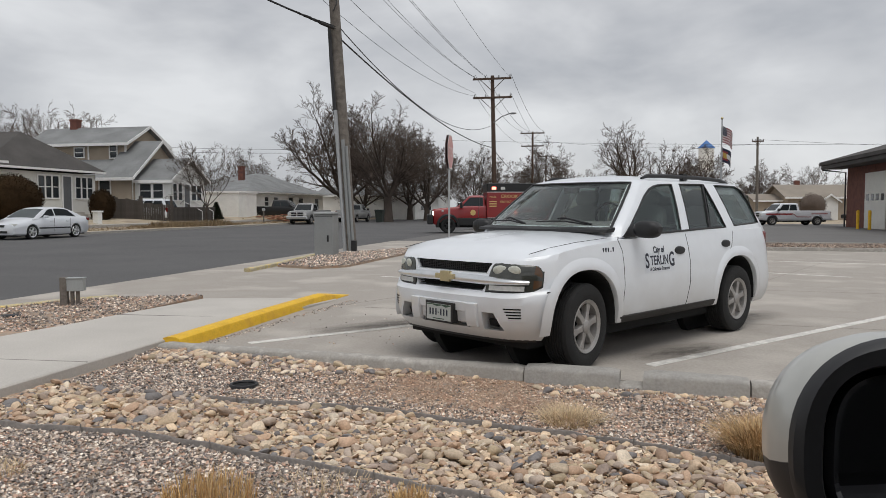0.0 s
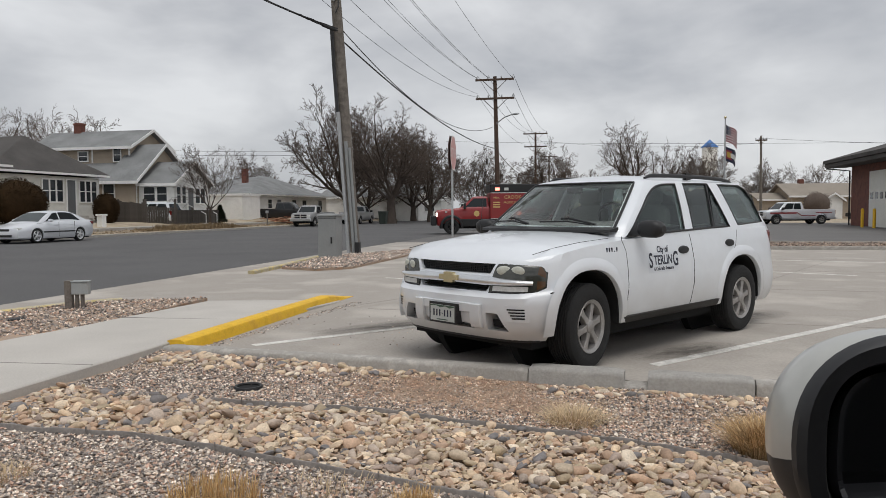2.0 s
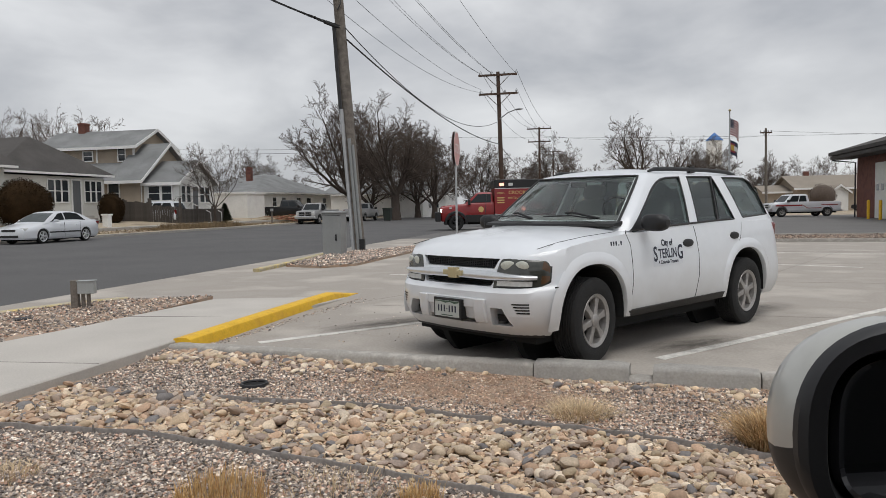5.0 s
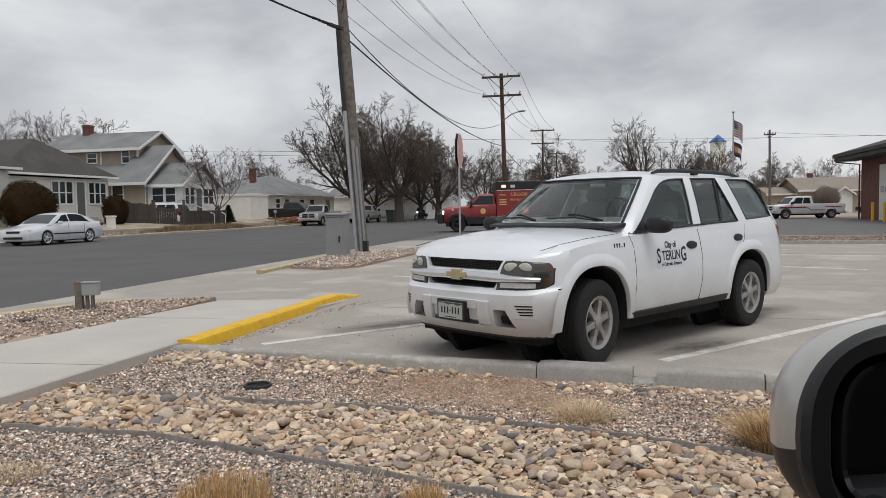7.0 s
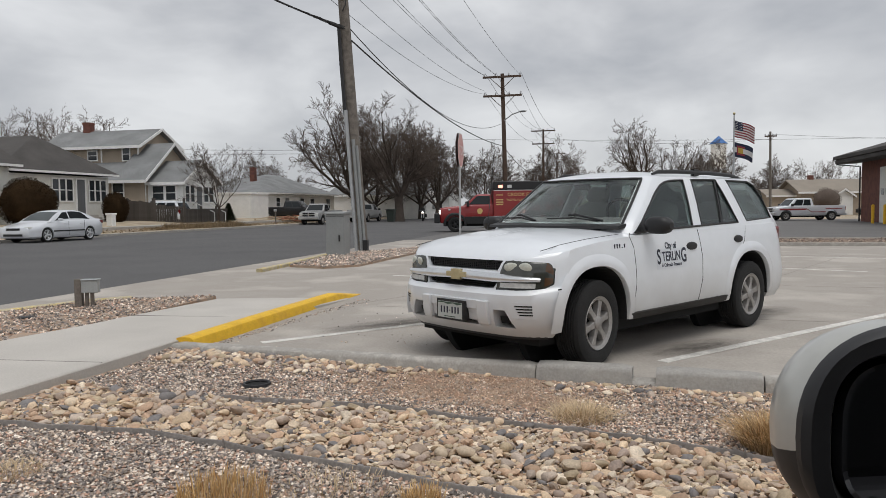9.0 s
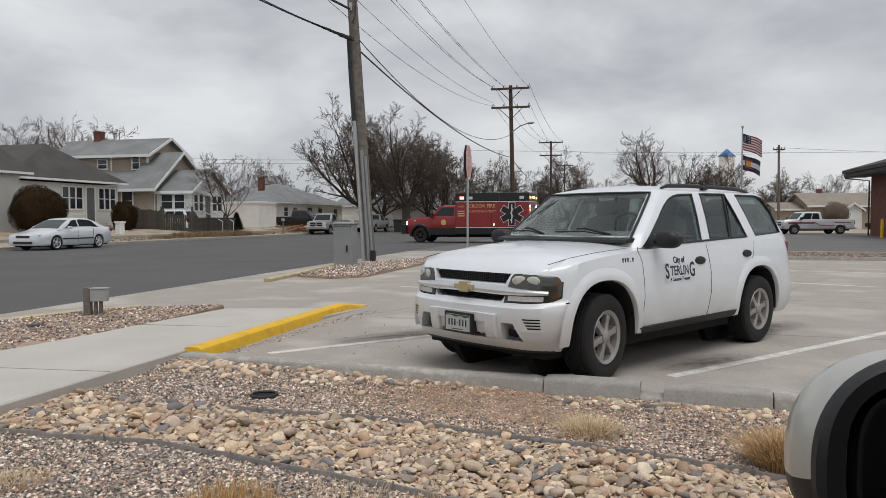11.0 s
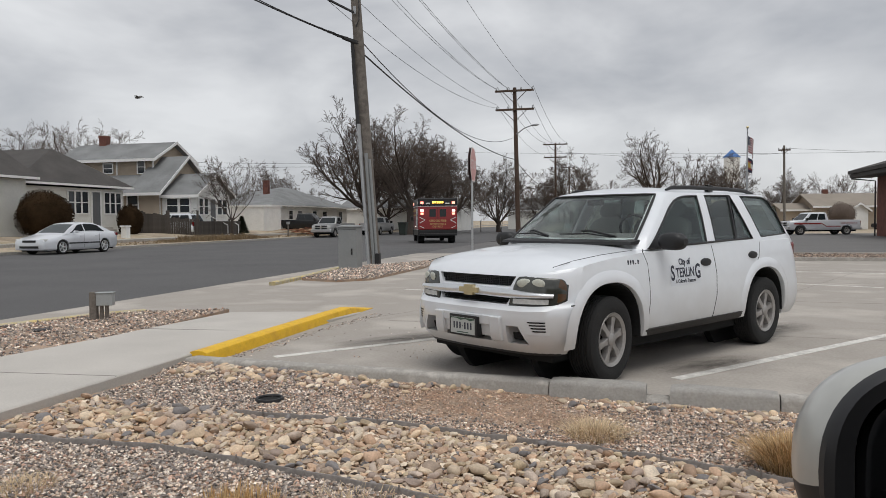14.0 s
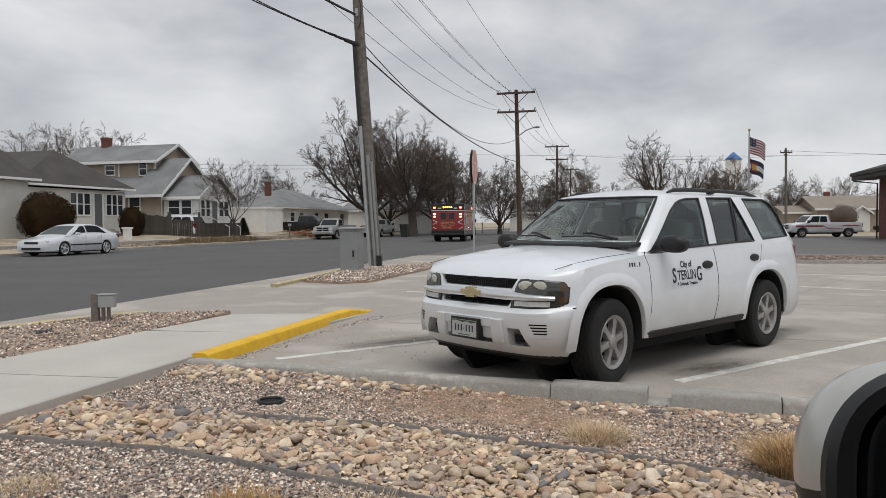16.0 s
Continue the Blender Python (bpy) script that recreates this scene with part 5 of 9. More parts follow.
    for x, ys in ((-1.75, (0.38, -0.38)), (-2.75, (0.45, 0.0, -0.45))):
        for y in ys:
            bm = bmesh.new()
            rings = []
            for z, hw, th, dx in ((1.18, 0.25, 0.09, 0.0), (1.30, 0.25, 0.09, -0.03), (1.38, 0.22, 0.08, -0.05), (1.42, 0.12, 0.05, -0.06), (1.43, 0.11, 0.05, -0.06), (1.46, 0.14, 0.06, -0.06), (1.56, 0.135, 0.055, -0.08), (1.59, 0.09, 0.03, -0.085)):
                ring = []
                for k in range(16):
                    a = 2 * math.pi * k / 16
                    c, s2 = math.cos(a), math.sin(a)
                    ring.append((x + dx + th * math.copysign(abs(c) ** 0.6, c), y + hw * math.copysign(abs(s2) ** 0.6, s2), z))
                rings.append(ring)
            loft(bm, rings)
            bmesh.ops.recalc_face_normals(bm, faces=bm.faces)
            part("seat", bm, M_SEAT, car, smooth=True)
    bm = boxmesh(-1.02, -1.0, -0.1, 0.1, 1.54, 1.60)
    part("rear_view_mirror", bm, M_TRIMB, car, bevel=0.008)
    # cowl and wipers
    bm = bmesh.new()
    rings = []
    for j in range(17):
        y = -0.80 + 1.6 * j / 16
        u = abs(y) / 0.87
        xa = lerp_table(CFRONT, 1.2) - 0.17 * u ** 2.2
        rings.append([(xa + 0.13, y, 1.168), (xa + 0.12, y, 1.192), (xa - 0.01, y, 1.212), (xa - 0.01, y, 1.17)])
    loft(bm, rings)
    bmesh.ops.recalc_face_normals(bm, faces=bm.faces)
    part("cowl", bm, M_TRIMB, car)
    for y0, y1 in ((0.62, -0.02), (-0.12, -0.66)):
        bm = bmesh.new()
        def wp(y, lift, back):
            u = abs(y) / 0.87
            z = 1.20 + back
            return (lerp_table(CFRONT, z) - 0.17 * u ** 2.2 + 0.02 + lift, y, z + 0.02 + lift)
        tube(bm, [wp(y0, 0.02, 0.0), wp((y0 * 0.55 + y1 * 0.45), 0.03, 0.045), wp(y1 * 0.6 + y0 * 0.4, 0.02, 0.05)], 0.011, 6)
        tube(bm, [wp(y0 - 0.06, 0.004, 0.012), wp((y0 + y1) / 2, 0.006, 0.04), wp(y1, 0.004, 0.035)], 0.008, 5)
        part("wiper", bm, M_TRIMB, car, smooth=True)
    # wheels
    make_wheel(car, 0.0, 0.80, RW, 6.6, spokes=6, rim_r=0.226)
    make_wheel(car, 0.0, -0.80, RW, 6.6, spokes=6, rim_r=0.226)
    make_wheel(car, -2.89, 0.80, RW, spokes=6, rim_r=0.226)
    make_wheel(car, -2.89, -0.80, RW, spokes=6, rim_r=0.226)
    # grille
    bm = bmesh.new()
    for y in [-0.45 + 0.025 * i for i in range(37)]:
        quadbox(bm, front_x(y, 0.89) - 0.05, front_x(y, 0.89) - 0.035, y - 0.003, y + 0.003, 0.852, 0.930)
    for z in (0.866, 0.880, 0.894, 0.908, 0.920):
        for k in range(18):
            y = -0.45 + 0.05 * k
            quadbox(bm, front_x(y, 0.89) - 0.05, front_x(y, 0.89) - 0.036, y, y + 0.05, z - 0.002, z + 0.002)
    part("grille_mesh", bm, M_TRIMB, car)
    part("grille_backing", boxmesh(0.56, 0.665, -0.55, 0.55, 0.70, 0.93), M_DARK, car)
    bm = bmesh.new()
    for z in (0.718, 0.736, 0.754):
        for k in range(16):
            y = -0.42 + 0.053 * k
            quadbox(bm, front_x(y, z) - 0.05, front_x(y, z) - 0.03, y, y + 0.053, z - 0.003, z + 0.003)
    part("lower_grille_mesh", bm, M_DARK, car)
    part("chrome_bar", front_patch(-0.79, 0.79, 0, 0, 0.022, 0.06, 40, 8, lambda y, f: 0.800 - 0.02 * abs(y) + (f - 0.5) * 0.072 * (1 - 0.50 * max(0.0, (abs(y) - 0.40) / 0.39)), bulge=0.02), M_CHROME, car, "dull chrome grille bar", smooth=True)
    bm = bmesh.new()
    prism(bm, [(-0.115, 0.778), (-0.055, 0.778), (-0.055, 0.755), (0.055, 0.755), (0.055, 0.778), (0.115, 0.778), (0.115, 0.822), (0.055, 0.822), (0.055, 0.845), (-0.055, 0.845), (-0.055, 0.822), (-0.115, 0.822)], 0.775, 0.818, "x")
    part("badge", bm, M_GOLD, car, "plain gold badge", bevel=0.004)
    for s in (-1, 1):
        a, b = sorted((s * 0.44, s * 0.862))

        def lamp(y, f):
            """Outline of the lamp: slanted inner end, rounded outer end."""
            u = (abs(y) - 0.44) / 0.422
            e = max(0.0, (u - 0.80) / 0.20)
            hi = 0.925 + 0.028 * min(1.0, u * 1.6) - 0.006 * u - 0.085 * e ** 2.6
            lo = 0.700 + 0.012 * u + 0.045 * e ** 3
            if u < 0.13:
                hi = lo + (hi - lo) * (0.26 + 0.74 * u / 0.13)
            return lo + (hi - lo) * f
        part("lamp_surround", front_patch(a - 0.008, b + 0.006, 0, 0, 0.004, 0.05, 26, 8, lambda y, f: lamp(min(0.862, max(0.44, abs(y))), f) + (f - 0.5) * 0.022), M_SEAM, car, smooth=True)
        h = part("headlight", front_patch(a, b, 0, 0, 0.008, 0.05, 26, 8, lamp, bulge=0.008), M_LENS, car, "hazy yellowed headlight", smooth=True)
        for yc, w2 in ((0.575, 0.068), (0.690, 0.060)):
            bm = bmesh.new()
            bmesh.ops.create_uvsphere(bm, u_segments=20, v_segments=12, radius=1.0, matrix=Matrix.Translation((front_x(yc, 0.880) + 0.007, s * yc, 0.880)) @ Matrix.Rotation(s * 0.36, 4, "Z") @ Matrix.Diagonal((0.013, w2, 0.040, 1)))
            part("reflector", bm, M_BULB, h, smooth=True)
        y0, y1 = sorted((s * 0.815, s * 0.858))
        part("corner_lens", front_patch(y0, y1, 0, 0, 0.0155, 0.03, 8, 6, lambda y, f: lamp(y, 0.08 + 0.84 * f)), M_AMBER, h, smooth=True)
        y0, y1 = sorted((s * 0.475, s * 0.765))
        part("signal_lens", front_patch(y0, y1, 0, 0, 0.018, 0.02, 10, 2, lambda y, f: 0.712 + 0.012 * (abs(y) - 0.475) + 0.040 * f), M_FOGS, h, smooth=True)
        # bumper ribs and vents
        y0, y1 = sorted((s * 0.290, s * 0.400))
        part("bumper_rib", front_patch(y0, y1, 0.395, 0.60, 0.035, 0.05, 4, 6), M_WHITE, car, smooth=True, bevel=0.008)
        for k in range(4):
            y0, y1 = sorted((s * (0.650 + 0.012 * k), s * 0.775))
            z = 0.565 - 0.024 * k
            # near-black plate on the bumper skin, painting the shade of a slot
            part("vent_slot", front_patch(y0, y1, z, z + 0.011, 0.003, 0.02, 6, 1), M_DARK, car)
        y0, y1 = sorted((s * 0.625, s * 0.80))
        part("vent_frame", front_patch(y0, y1, 0, 0, 0.0, 0.02, 8, 3, lambda y, f: 0.468 + 0.135 * f), M_WHITE, car, smooth=True)
        y0, y1 = sorted((s * 0.47, s * 0.56))
        part("fog_pocket", front_patch(y0, y1, 0.41, 0.47, -0.06, 0.02, 3, 2), M_DARK, car)
    part("bumper_step", front_patch(-0.30, 0.30, 0.52, 0.60, 0.018, 0.03, 12, 2), M_WHITE, car, bevel=0.006)
    part("valance", front_patch(-0.80, 0.80, 0.285, 0.345, -0.005, 0.05, 30, 2), M_TRIMB, car, "black plastic lower valance", smooth=True)
    # number plate
    pl = part("number_plate", boxmesh(0.872, 0.882, -0.170, 0.170, 0.405, 0.585), M_TRIMB, car, "black framed number plate with plain bars", bevel=0.004)
    part("plate_face", boxmesh(0.8825, 0.885, -0.150, 0.150, 0.423, 0.563), M_PLATE, pl)
    bm = bmesh.new()
    prism(bm, [(-0.148, 0.55), (-0.148, 0.5605), (0.148, 0.5605), (0.148, 0.55), (0.09, 0.538), (0.04, 0.552), (-0.02, 0.54), (-0.08, 0.553)], 0.8852, 0.886, "x")
    quadbox(bm, 0.8852, 0.886, -0.07, 0.07, 0.432, 0.440)
    part("plate_band", bm, M_PLATEG, pl)
    bm = bmesh.new()
    for y in (-0.105, -0.068, -0.031, 0.031, 0.068, 0.105):
        quadbox(bm, 0.8852, 0.8865, y - 0.008, y + 0.008, 0.465, 0.522)
    quadbox(bm, 0.8852, 0.8865, -0.006, 0.006, 0.486, 0.494)
    part("plate_bar", bm, M_NAVY, pl)
    part("plate_mount", boxmesh(0.78, 0.873, -0.17, 0.17, 0.41, 0.58), M_TRIMB, car)
    # seams
    seam(car, [(-0.50, 1.10), (-0.545, 1.0), (-0.56, 0.7), (-0.53, 0.40)])
    seam(car, [(-1.73, 1.13), (-1.765, 0.85), (-1.76, 0.62), (-1.70, 0.41)], 0.005)
    seam(car, [(-2.80, 1.14), (-2.72, 0.98), (-2.60, 0.87)], 0.003)
    seam(car, [(0.345, 0.724), (0.44, 0.716), (0.56, 0.708)], 0.006)
    seam(car, [(-0.50, 1.10), (-0.515, 1.13)], 0.004)
    # bonnet shut line over the near and far wings
    for s in (-1, 1):
        bm = bmesh.new()
        pts = []
        for i in range(17):
            f = i / 16
            x = 0.60 - 1.05 * f
            w = lerp_table(WZ, lerp_table(ZE, x))
            yy = 0.775 + 0.035 * f
            q = 1 - yy / w
            pts.append((x, s * yy, lerp_table(ZE, x) + 0.085 * (1 - (1 - q) ** 3.2) + 0.0005))
        tube(bm, pts, 0.0028, 5)
        part("bonnet_gap", bm, M_SEAM, car)
    # door handles
    for s in (-1, 1):
        for x, hz in ((-1.57, 0.97), (-2.58, 1.005)):
            bm = bmesh.new()
            rings = []
            for i in range(9):
                f = i / 8
                xx = x - 0.10 + 0.20 * f
                k = math.sin(math.pi * f) ** 0.4 if 0 < f < 1 else 0.3
                yy = side_y(x, hz)
                rings.append([(xx, s * (yy - 0.01), hz - 0.042 * k), (xx, s * (yy + 0.016 * k), hz - 0.036 * k), (xx, s * (yy + 0.022 * k), hz + 0.01 * k), (xx, s * (yy + 0.012 * k), hz + 0.036 * k), (xx, s * (yy - 0.01), hz + 0.042 * k)])
            loft(bm, rings)
            bmesh.ops.recalc_face_normals(bm, faces=bm.faces)
            part("door_handle", bm, M_TRIMB, car, "black door handle", smooth=True)
    # mirrors
    for s in (-1, 1):
        bm = bmesh.new()
        rings = []
        for i in range(11):
            f = i / 10
            y = s * (0.90 + 0.26 * f)
            k = (1 - abs(2 * f - 1) ** 3.5) ** 0.5 if 0 < f < 1 else 0.35
            k = max(0.35, k)
            ring = []
            for j in range(16):
                a = 2 * math.pi * j / 16
                c, q = math.cos(a), math.sin(a)
                ring.append((-0.78 + 0.075 * k * math.copysign(abs(c) ** 0.7, c) + (0.02 if c > 0 else 0), y, 1.195 + 0.080 * k * math.copysign(abs(q) ** 0.75, q)))
            rings.append(ring)
        loft(bm, rings)
        bmesh.ops.recalc_face_normals(bm, faces=bm.faces)
        mir = part("side_mirror", bm, M_TRIMB, car, "black door mirror", smooth=True)
        part("mirror_glass", boxmesh(-0.856, -0.850, min(s * 0.97, s * 1.10), max(s * 0.97, s * 1.10), 1.15, 1.24), M_CHROME, mir)
    # roof rails
    for s in (-1, 1):
        bm = bmesh.new()
        pts = [(-1.35, s * 0.60, 1.69), (-1.45, s * 0.60, 1.716), (-1.8, s * 0.605, 1.726), (-2.5, s * 0.605, 1.726), (-3.0, s * 0.60, 1.714), (-3.2, s * 0.59, 1.69), (-3.30, s * 0.585, 1.665)]
        tube(bm, pts, [0.012, 0.02, 0.022, 0.022, 0.022, 0.02, 0.012], 8)
        part("roof_rail", bm, M_TRIMB, car, "black roof rail", smooth=True)
        for x in (-2.2,):
            part("rail_foot", boxmesh(x - 0.05, x + 0.05, s * 0.60 - 0.02, s * 0.60 + 0.02, 1.69, 1.76), M_TRIMB, car)
    # tail lamps and rear bumper
    for s in (-1, 1):
        bm = boxmesh(-3.80, -3.66, min(s * 0.74, s * 0.845), max(s * 0.74, s * 0.845), 0.78, 1.12)
        part("tail_light", bm, M_REDL, car, bevel=0.03)
    bm = bmesh.new()
    tube(bm, [(-0.42, -0.80, 1.12), (-0.55, -0.82, 1.95)], 0.003, 5)
    part("aerial", bm, M_TRIMB, car)
    # pale film patch behind the door lettering
    bm = bmesh.new()
    g = []
    for i in range(9):
        x = -0.90 - 0.54 * i / 8
        g.append([bm.verts.new((x, side_y(x, z) + 0.0018, z)) for z in (0.775, 0.82, 0.87, 0.92, 0.96)])
    for i in range(8):
        for j in range(4):
            bm.faces.new((g[i][j], g[i + 1][j], g[i + 1][j + 1], g[i][j + 1]))
    part("lettering_film", bm, M_FILM, car, "clear film patch, slightly greyer than the paint")
    # door lettering
    for body, size, x, z in (("City of", 0.085, -1.165, 0.965), ("TERLIN", 0.125, -1.165, 0.850), ("A Colorado Treasure", 0.048, -1.17, 0.795)):
        bm = textmesh(body, size, 0.0008, bold=0.02 * size)
        rot = Matrix(((-1, 0, 0, 0), (0, 0, 1, 0), (0, 1, 0, 0), (0, 0, 0, 1)))
        bmesh.ops.transform(bm, matrix=rot, verts=bm.verts)
        for v in bm.verts:
            v.co.x = v.co.x * (0.82 if size > 0.1 else 0.85) + x
            v.co.z += z
            v.co.y = side_y(v.co.x, v.co.z) + 0.0025 + v.co.y
        part("lettering", bm, M_NAVY, car, "dark blue door lettering")
    for ch, x in (("S", -0.945), ("G", -1.395)):
        bm = textmesh(ch, 0.195, 0.0008, bold=0.004)
        bmesh.ops.transform(bm, matrix=Matrix(((-1, 0, 0, 0), (0, 0, 1, 0), (0, 1, 0, 0), (0, 0, 0, 1))), verts=bm.verts)
        for v in bm.verts:
            v.co.x = v.co.x * 0.75 + x
            v.co.z += 0.827
            v.co.y = side_y(v.co.x, v.co.z) + 0.0025 + v.co.y
        part("lettering", bm, M_NAVY, car, "dark blue door lettering")
    bm = bmesh.new()
    for k in range(5):
        x = -0.25 - 0.038 * k
        y = side_y(x, 1.02) + 0.001
        quadbox(bm, x - 0.008, x + 0.008, y - 0.003, y + 0.002, 1.00, 1.04 if k != 3 else 1.012)
    part("fleet_mark", bm, M_NAVY, car)
    return car


build_suv()


# ---- wires ----
def arm_point(px, py, z, off, turn=-12.4):
    a = radians(turn)
    return (px + off * math.cos(a), py + off * math.sin(a), z)


def build_wires():
    for p, q, sag in (
        ((-6.08, 23.7, 11.20), (2.31, 53.34, 9.73), 0.84), ((-5.67, 23.7, 9.68), (2.22, 53.34, 9.52), 0.89),
        ((-5.34, 23.7, 11.91), (2.20, 53.34, 10.88), 0.71), ((-5.29, 23.7, 12.24), (2.24, 53.34, 10.88), 0.77),
        ((-4.54, 23.7, 12.41), (3.07, 53.34, 10.88), 0.61), ((-4.51, 23.7, 12.48), (3.11, 53.34, 10.88), 0.57),
        ((-2.64, 23.7, 12.90), (4.78, 53.34, 10.93), 0.52),
    ):
        wire(p, q, sag, 0.010, 40)
    for off in (-1.3, -0.5, 0.5, 1.3):
        c = arm_point(11.2, 91.8, 11.05, off)
        if off != 0.5:
            wire(arm_point(3.6, 53.3, 11.05, off), c, 0.8, 0.014)
            wire(c, arm_point(18.5, 131.8, 11.05, off), 0.8, 0.014)
    for off in (-1.3, 1.3):
        wire(arm_point(3.6, 53.3, 9.7, off), arm_point(11.2, 91.8, 9.5, off), 0.8, 0.012)
    # heavy bundle from the near pole to the second one
    p, q = (-3.23, 23.74, 6.75), (3.59, 53.34, 5.80)
    wire(p, q, 0.60, 0.027, 40, "thick black telephone cable sagging between poles")
    wire((-3.27, 23.74, 7.12), (3.43, 53.34, 7.37), 1.35, 0.017, 40)
    wire(q, arm_point(11.2, 92, 5.9, 0), 1.0, 0.03)
    # service cables from the near pole to the left, with a splice bundle
    a = (-3.45, 23.8, 7.15)
    b = (-9.0, 18.0, 8.9)
    wire(a, b, 0.18, 0.022, 20, "black service cable at the near pole")
    wire((a[0], a[1], a[2] + 0.06), (b[0] + 0.4, b[1], b[2] + 0.1), 0.3, 0.016, 20, "black service cable at the near pole")
    wire((-3.6, 23.8, 8.15), (-8.0, 19.5, 9.9), 0.1, 0.04, 12, "black service cable at the near pole")
    t = thing("cable_splice", pose(0, 0, 0), "tangled black cable splice hung beside the pole", "cable splice")
    rnd = random.Random(5)
    A, B = Vector(a), Vector(b)
    for k in range(7):
        bm = bmesh.new()
        pts = []
        ph = rnd.uniform(0, 6)
        for i in range(22):
            f = 0.01 + 0.20 * i / 21
            p = A.lerp(B, f)
            p.z -= 0.18 * 4 * f * (1 - f) + 0.05 * math.sin(i * rnd.uniform(0.5, 0.8) + ph) * (1 - i / 30) - 0.01
            p.y += 0.05 * math.sin(i * 0.6 + ph)
            pts.append(p)
        tube(bm, pts, 0.013, 5)
        part("cable_loop", bm, M_WIRE, t)
    bm = bmesh.new()
    tube(bm, [A.lerp(B, 0.02) + Vector((0, 0, -0.03)), A.lerp(B, 0.075) + Vector((0, 0, -0.06))], 0.055, 8)
    part("splice_case", bm, M_BLACK, t, smooth=True)
    # wires across the far sky
    wire((-60, 110, 11.5), (-5, 96, 9.3), 0.6, 0.02, 16)
    wire((-60, 112, 10.9), (-5, 96, 8.9), 0.6, 0.02, 16)
    wire((0, 125, 13), (110, 100, 11.0), 0.8, 0.02, 16)
    wire((34.3, 80, 8.9), (90, 84, 8.6), 0.6, 0.015, 16)
    wire((11, 92, 10), (34.3, 80, 8.4), 0.6, 0.012, 16)


build_wires()


def pole_fittings():
    t = P1
    bm = bmesh.new()
    # pole-local x along the arms
    def on(z, o, y=-0.2):
        return (-0.86 * z / 13.0 + o, y, z)
    for o, r, z1, m, lb in ((-0.14, 0.065, 4.55, M_GALV, "pale grey cable guard"), (0.04, 0.06, 3.6, M_STEELG, "grey steel cable guard"), (0.15, 0.045, 3.4, M_STEELG, "grey steel cable guard")):
        bm = bmesh.new()
        tube(bm, [on(-0.2, o), on(z1 / 2, o), on(z1, o)], r, 8)
        part("conduit", bm, m, t, lb, smooth=True)
    for k, o in enumerate((-0.20, -0.165, -0.13)):
        bm = bmesh.new()
        tube(bm, [on(4.4, o), on(6.0, o), on(7.3, o + 0.02)], 0.024, 6)
        part("riser_cable", bm, M_WIRE, t)
    bm = bmesh.new()
    tube(bm, [on(9.0, 0.1), on(8.4, 0.18), on(7.9, 0.14), on(7.7, 0.02)], 0.02, 6)
    part("riser_cable", bm, M_WIRE, t)
    part("marker_cover", prism(bmesh.new(), [(0.12, -0.36), (0.28, -0.36), (0.28, -0.22), (0.12, -0.22)], -0.1, 0.35), M_BLACK, t)
    part("pole_tag", boxmesh(-0.58, -0.48, -0.215, -0.20, 8.1, 8.35), M_GALV, t)
    # street lamp on the second pole
    bm = bmesh.new()
    tube(bm, [(-0.15, -0.1, 7.6), (0.5, -0.4, 8.0), (1.1, -0.7, 8.15)], 0.04, 6)
    part("lamp_arm", bm, M_GALV, P2)
    bm = bmesh.new()
    rings = []
    for f, w in ((0, 0.03), (0.2, 0.1), (0.6, 0.14), (0.85, 0.1), (1.0, 0.03)):
        c = Vector((1.0 + 0.65 * f, -0.65 - 0.35 * f, 8.15))
        rings.append([(c.x, c.y + w * math.cos(a), c.z + 0.6 * w * math.sin(a)) for a in [2 * math.pi * k / 8 for k in range(8)]])
    loft(bm, rings)
    part("lamp_head", bm, M_GALV, P2, smooth=True)


pole_fittings()


# ---- street furniture ----
def cabinet():
    t = thing("utility_cabinet", pose(-3.36, 21.0, 0.02, 0, 0, -14), "grey steel utility cabinet on the gravel island", "utility cabinet")
    part("body", boxmesh(-0.27, 0.30, -0.22, 0.22, -0.1, 1.20), M_STEELG, t, bevel=0.015)
    bm = prism(bmesh.new(), [(-0.26, 1.20), (0.26, 1.20), (0.255, 1.27), (-0.25, 1.245)], -0.30, 0.34, "x")
    part("lid", bm, M_STEELG, t, bevel=0.01)
    part("latch", boxmesh(0.13, 0.17, -0.245, -0.22, 0.42, 0.60), M_BLACK, t)
    part("plinth", boxmesh(-0.32, 0.35, -0.27, 0.27, -0.2, 0.04), M_KERB, t)
    part("door_gap", boxmesh(-0.26, 0.29, -0.2225, -0.2202, 1.13, 1.14), M_SEAM, t)


cabinet()


def stub_box():
    t = thing("meter_post", pose(-5.12, 9.95, 0.05, 0, 0, 8), "small grey meter box on a weathered wooden post", "meter box")
    part("post", boxmesh(-0.10, -0.005, -0.05, 0.05, -0.2, 0.39), M_POLE, t, bevel=0.008)
    part("box", boxmesh(-0.002, 0.215, -0.07, 0.05, 0.20, 0.37), M_GALV2, t, bevel=0.008)
    part("lid", boxmesh(-0.01, 0.222, -0.08, 0.06, 0.371, 0.385), M_GALV2, t, bevel=0.004)
    for x in (0.05, 0.12):
        bm = bmesh.new()
        tube(bm, [(x, 0, -0.2), (x, 0, 0.21)], 0.028, 8)
        part("pipe", bm, M_POLE, t)


M_GALV2 = mat("dull_zinc_box", (0.36, 0.38, 0.38), 0.55, metal=0.2, var=0.1)
stub_box()


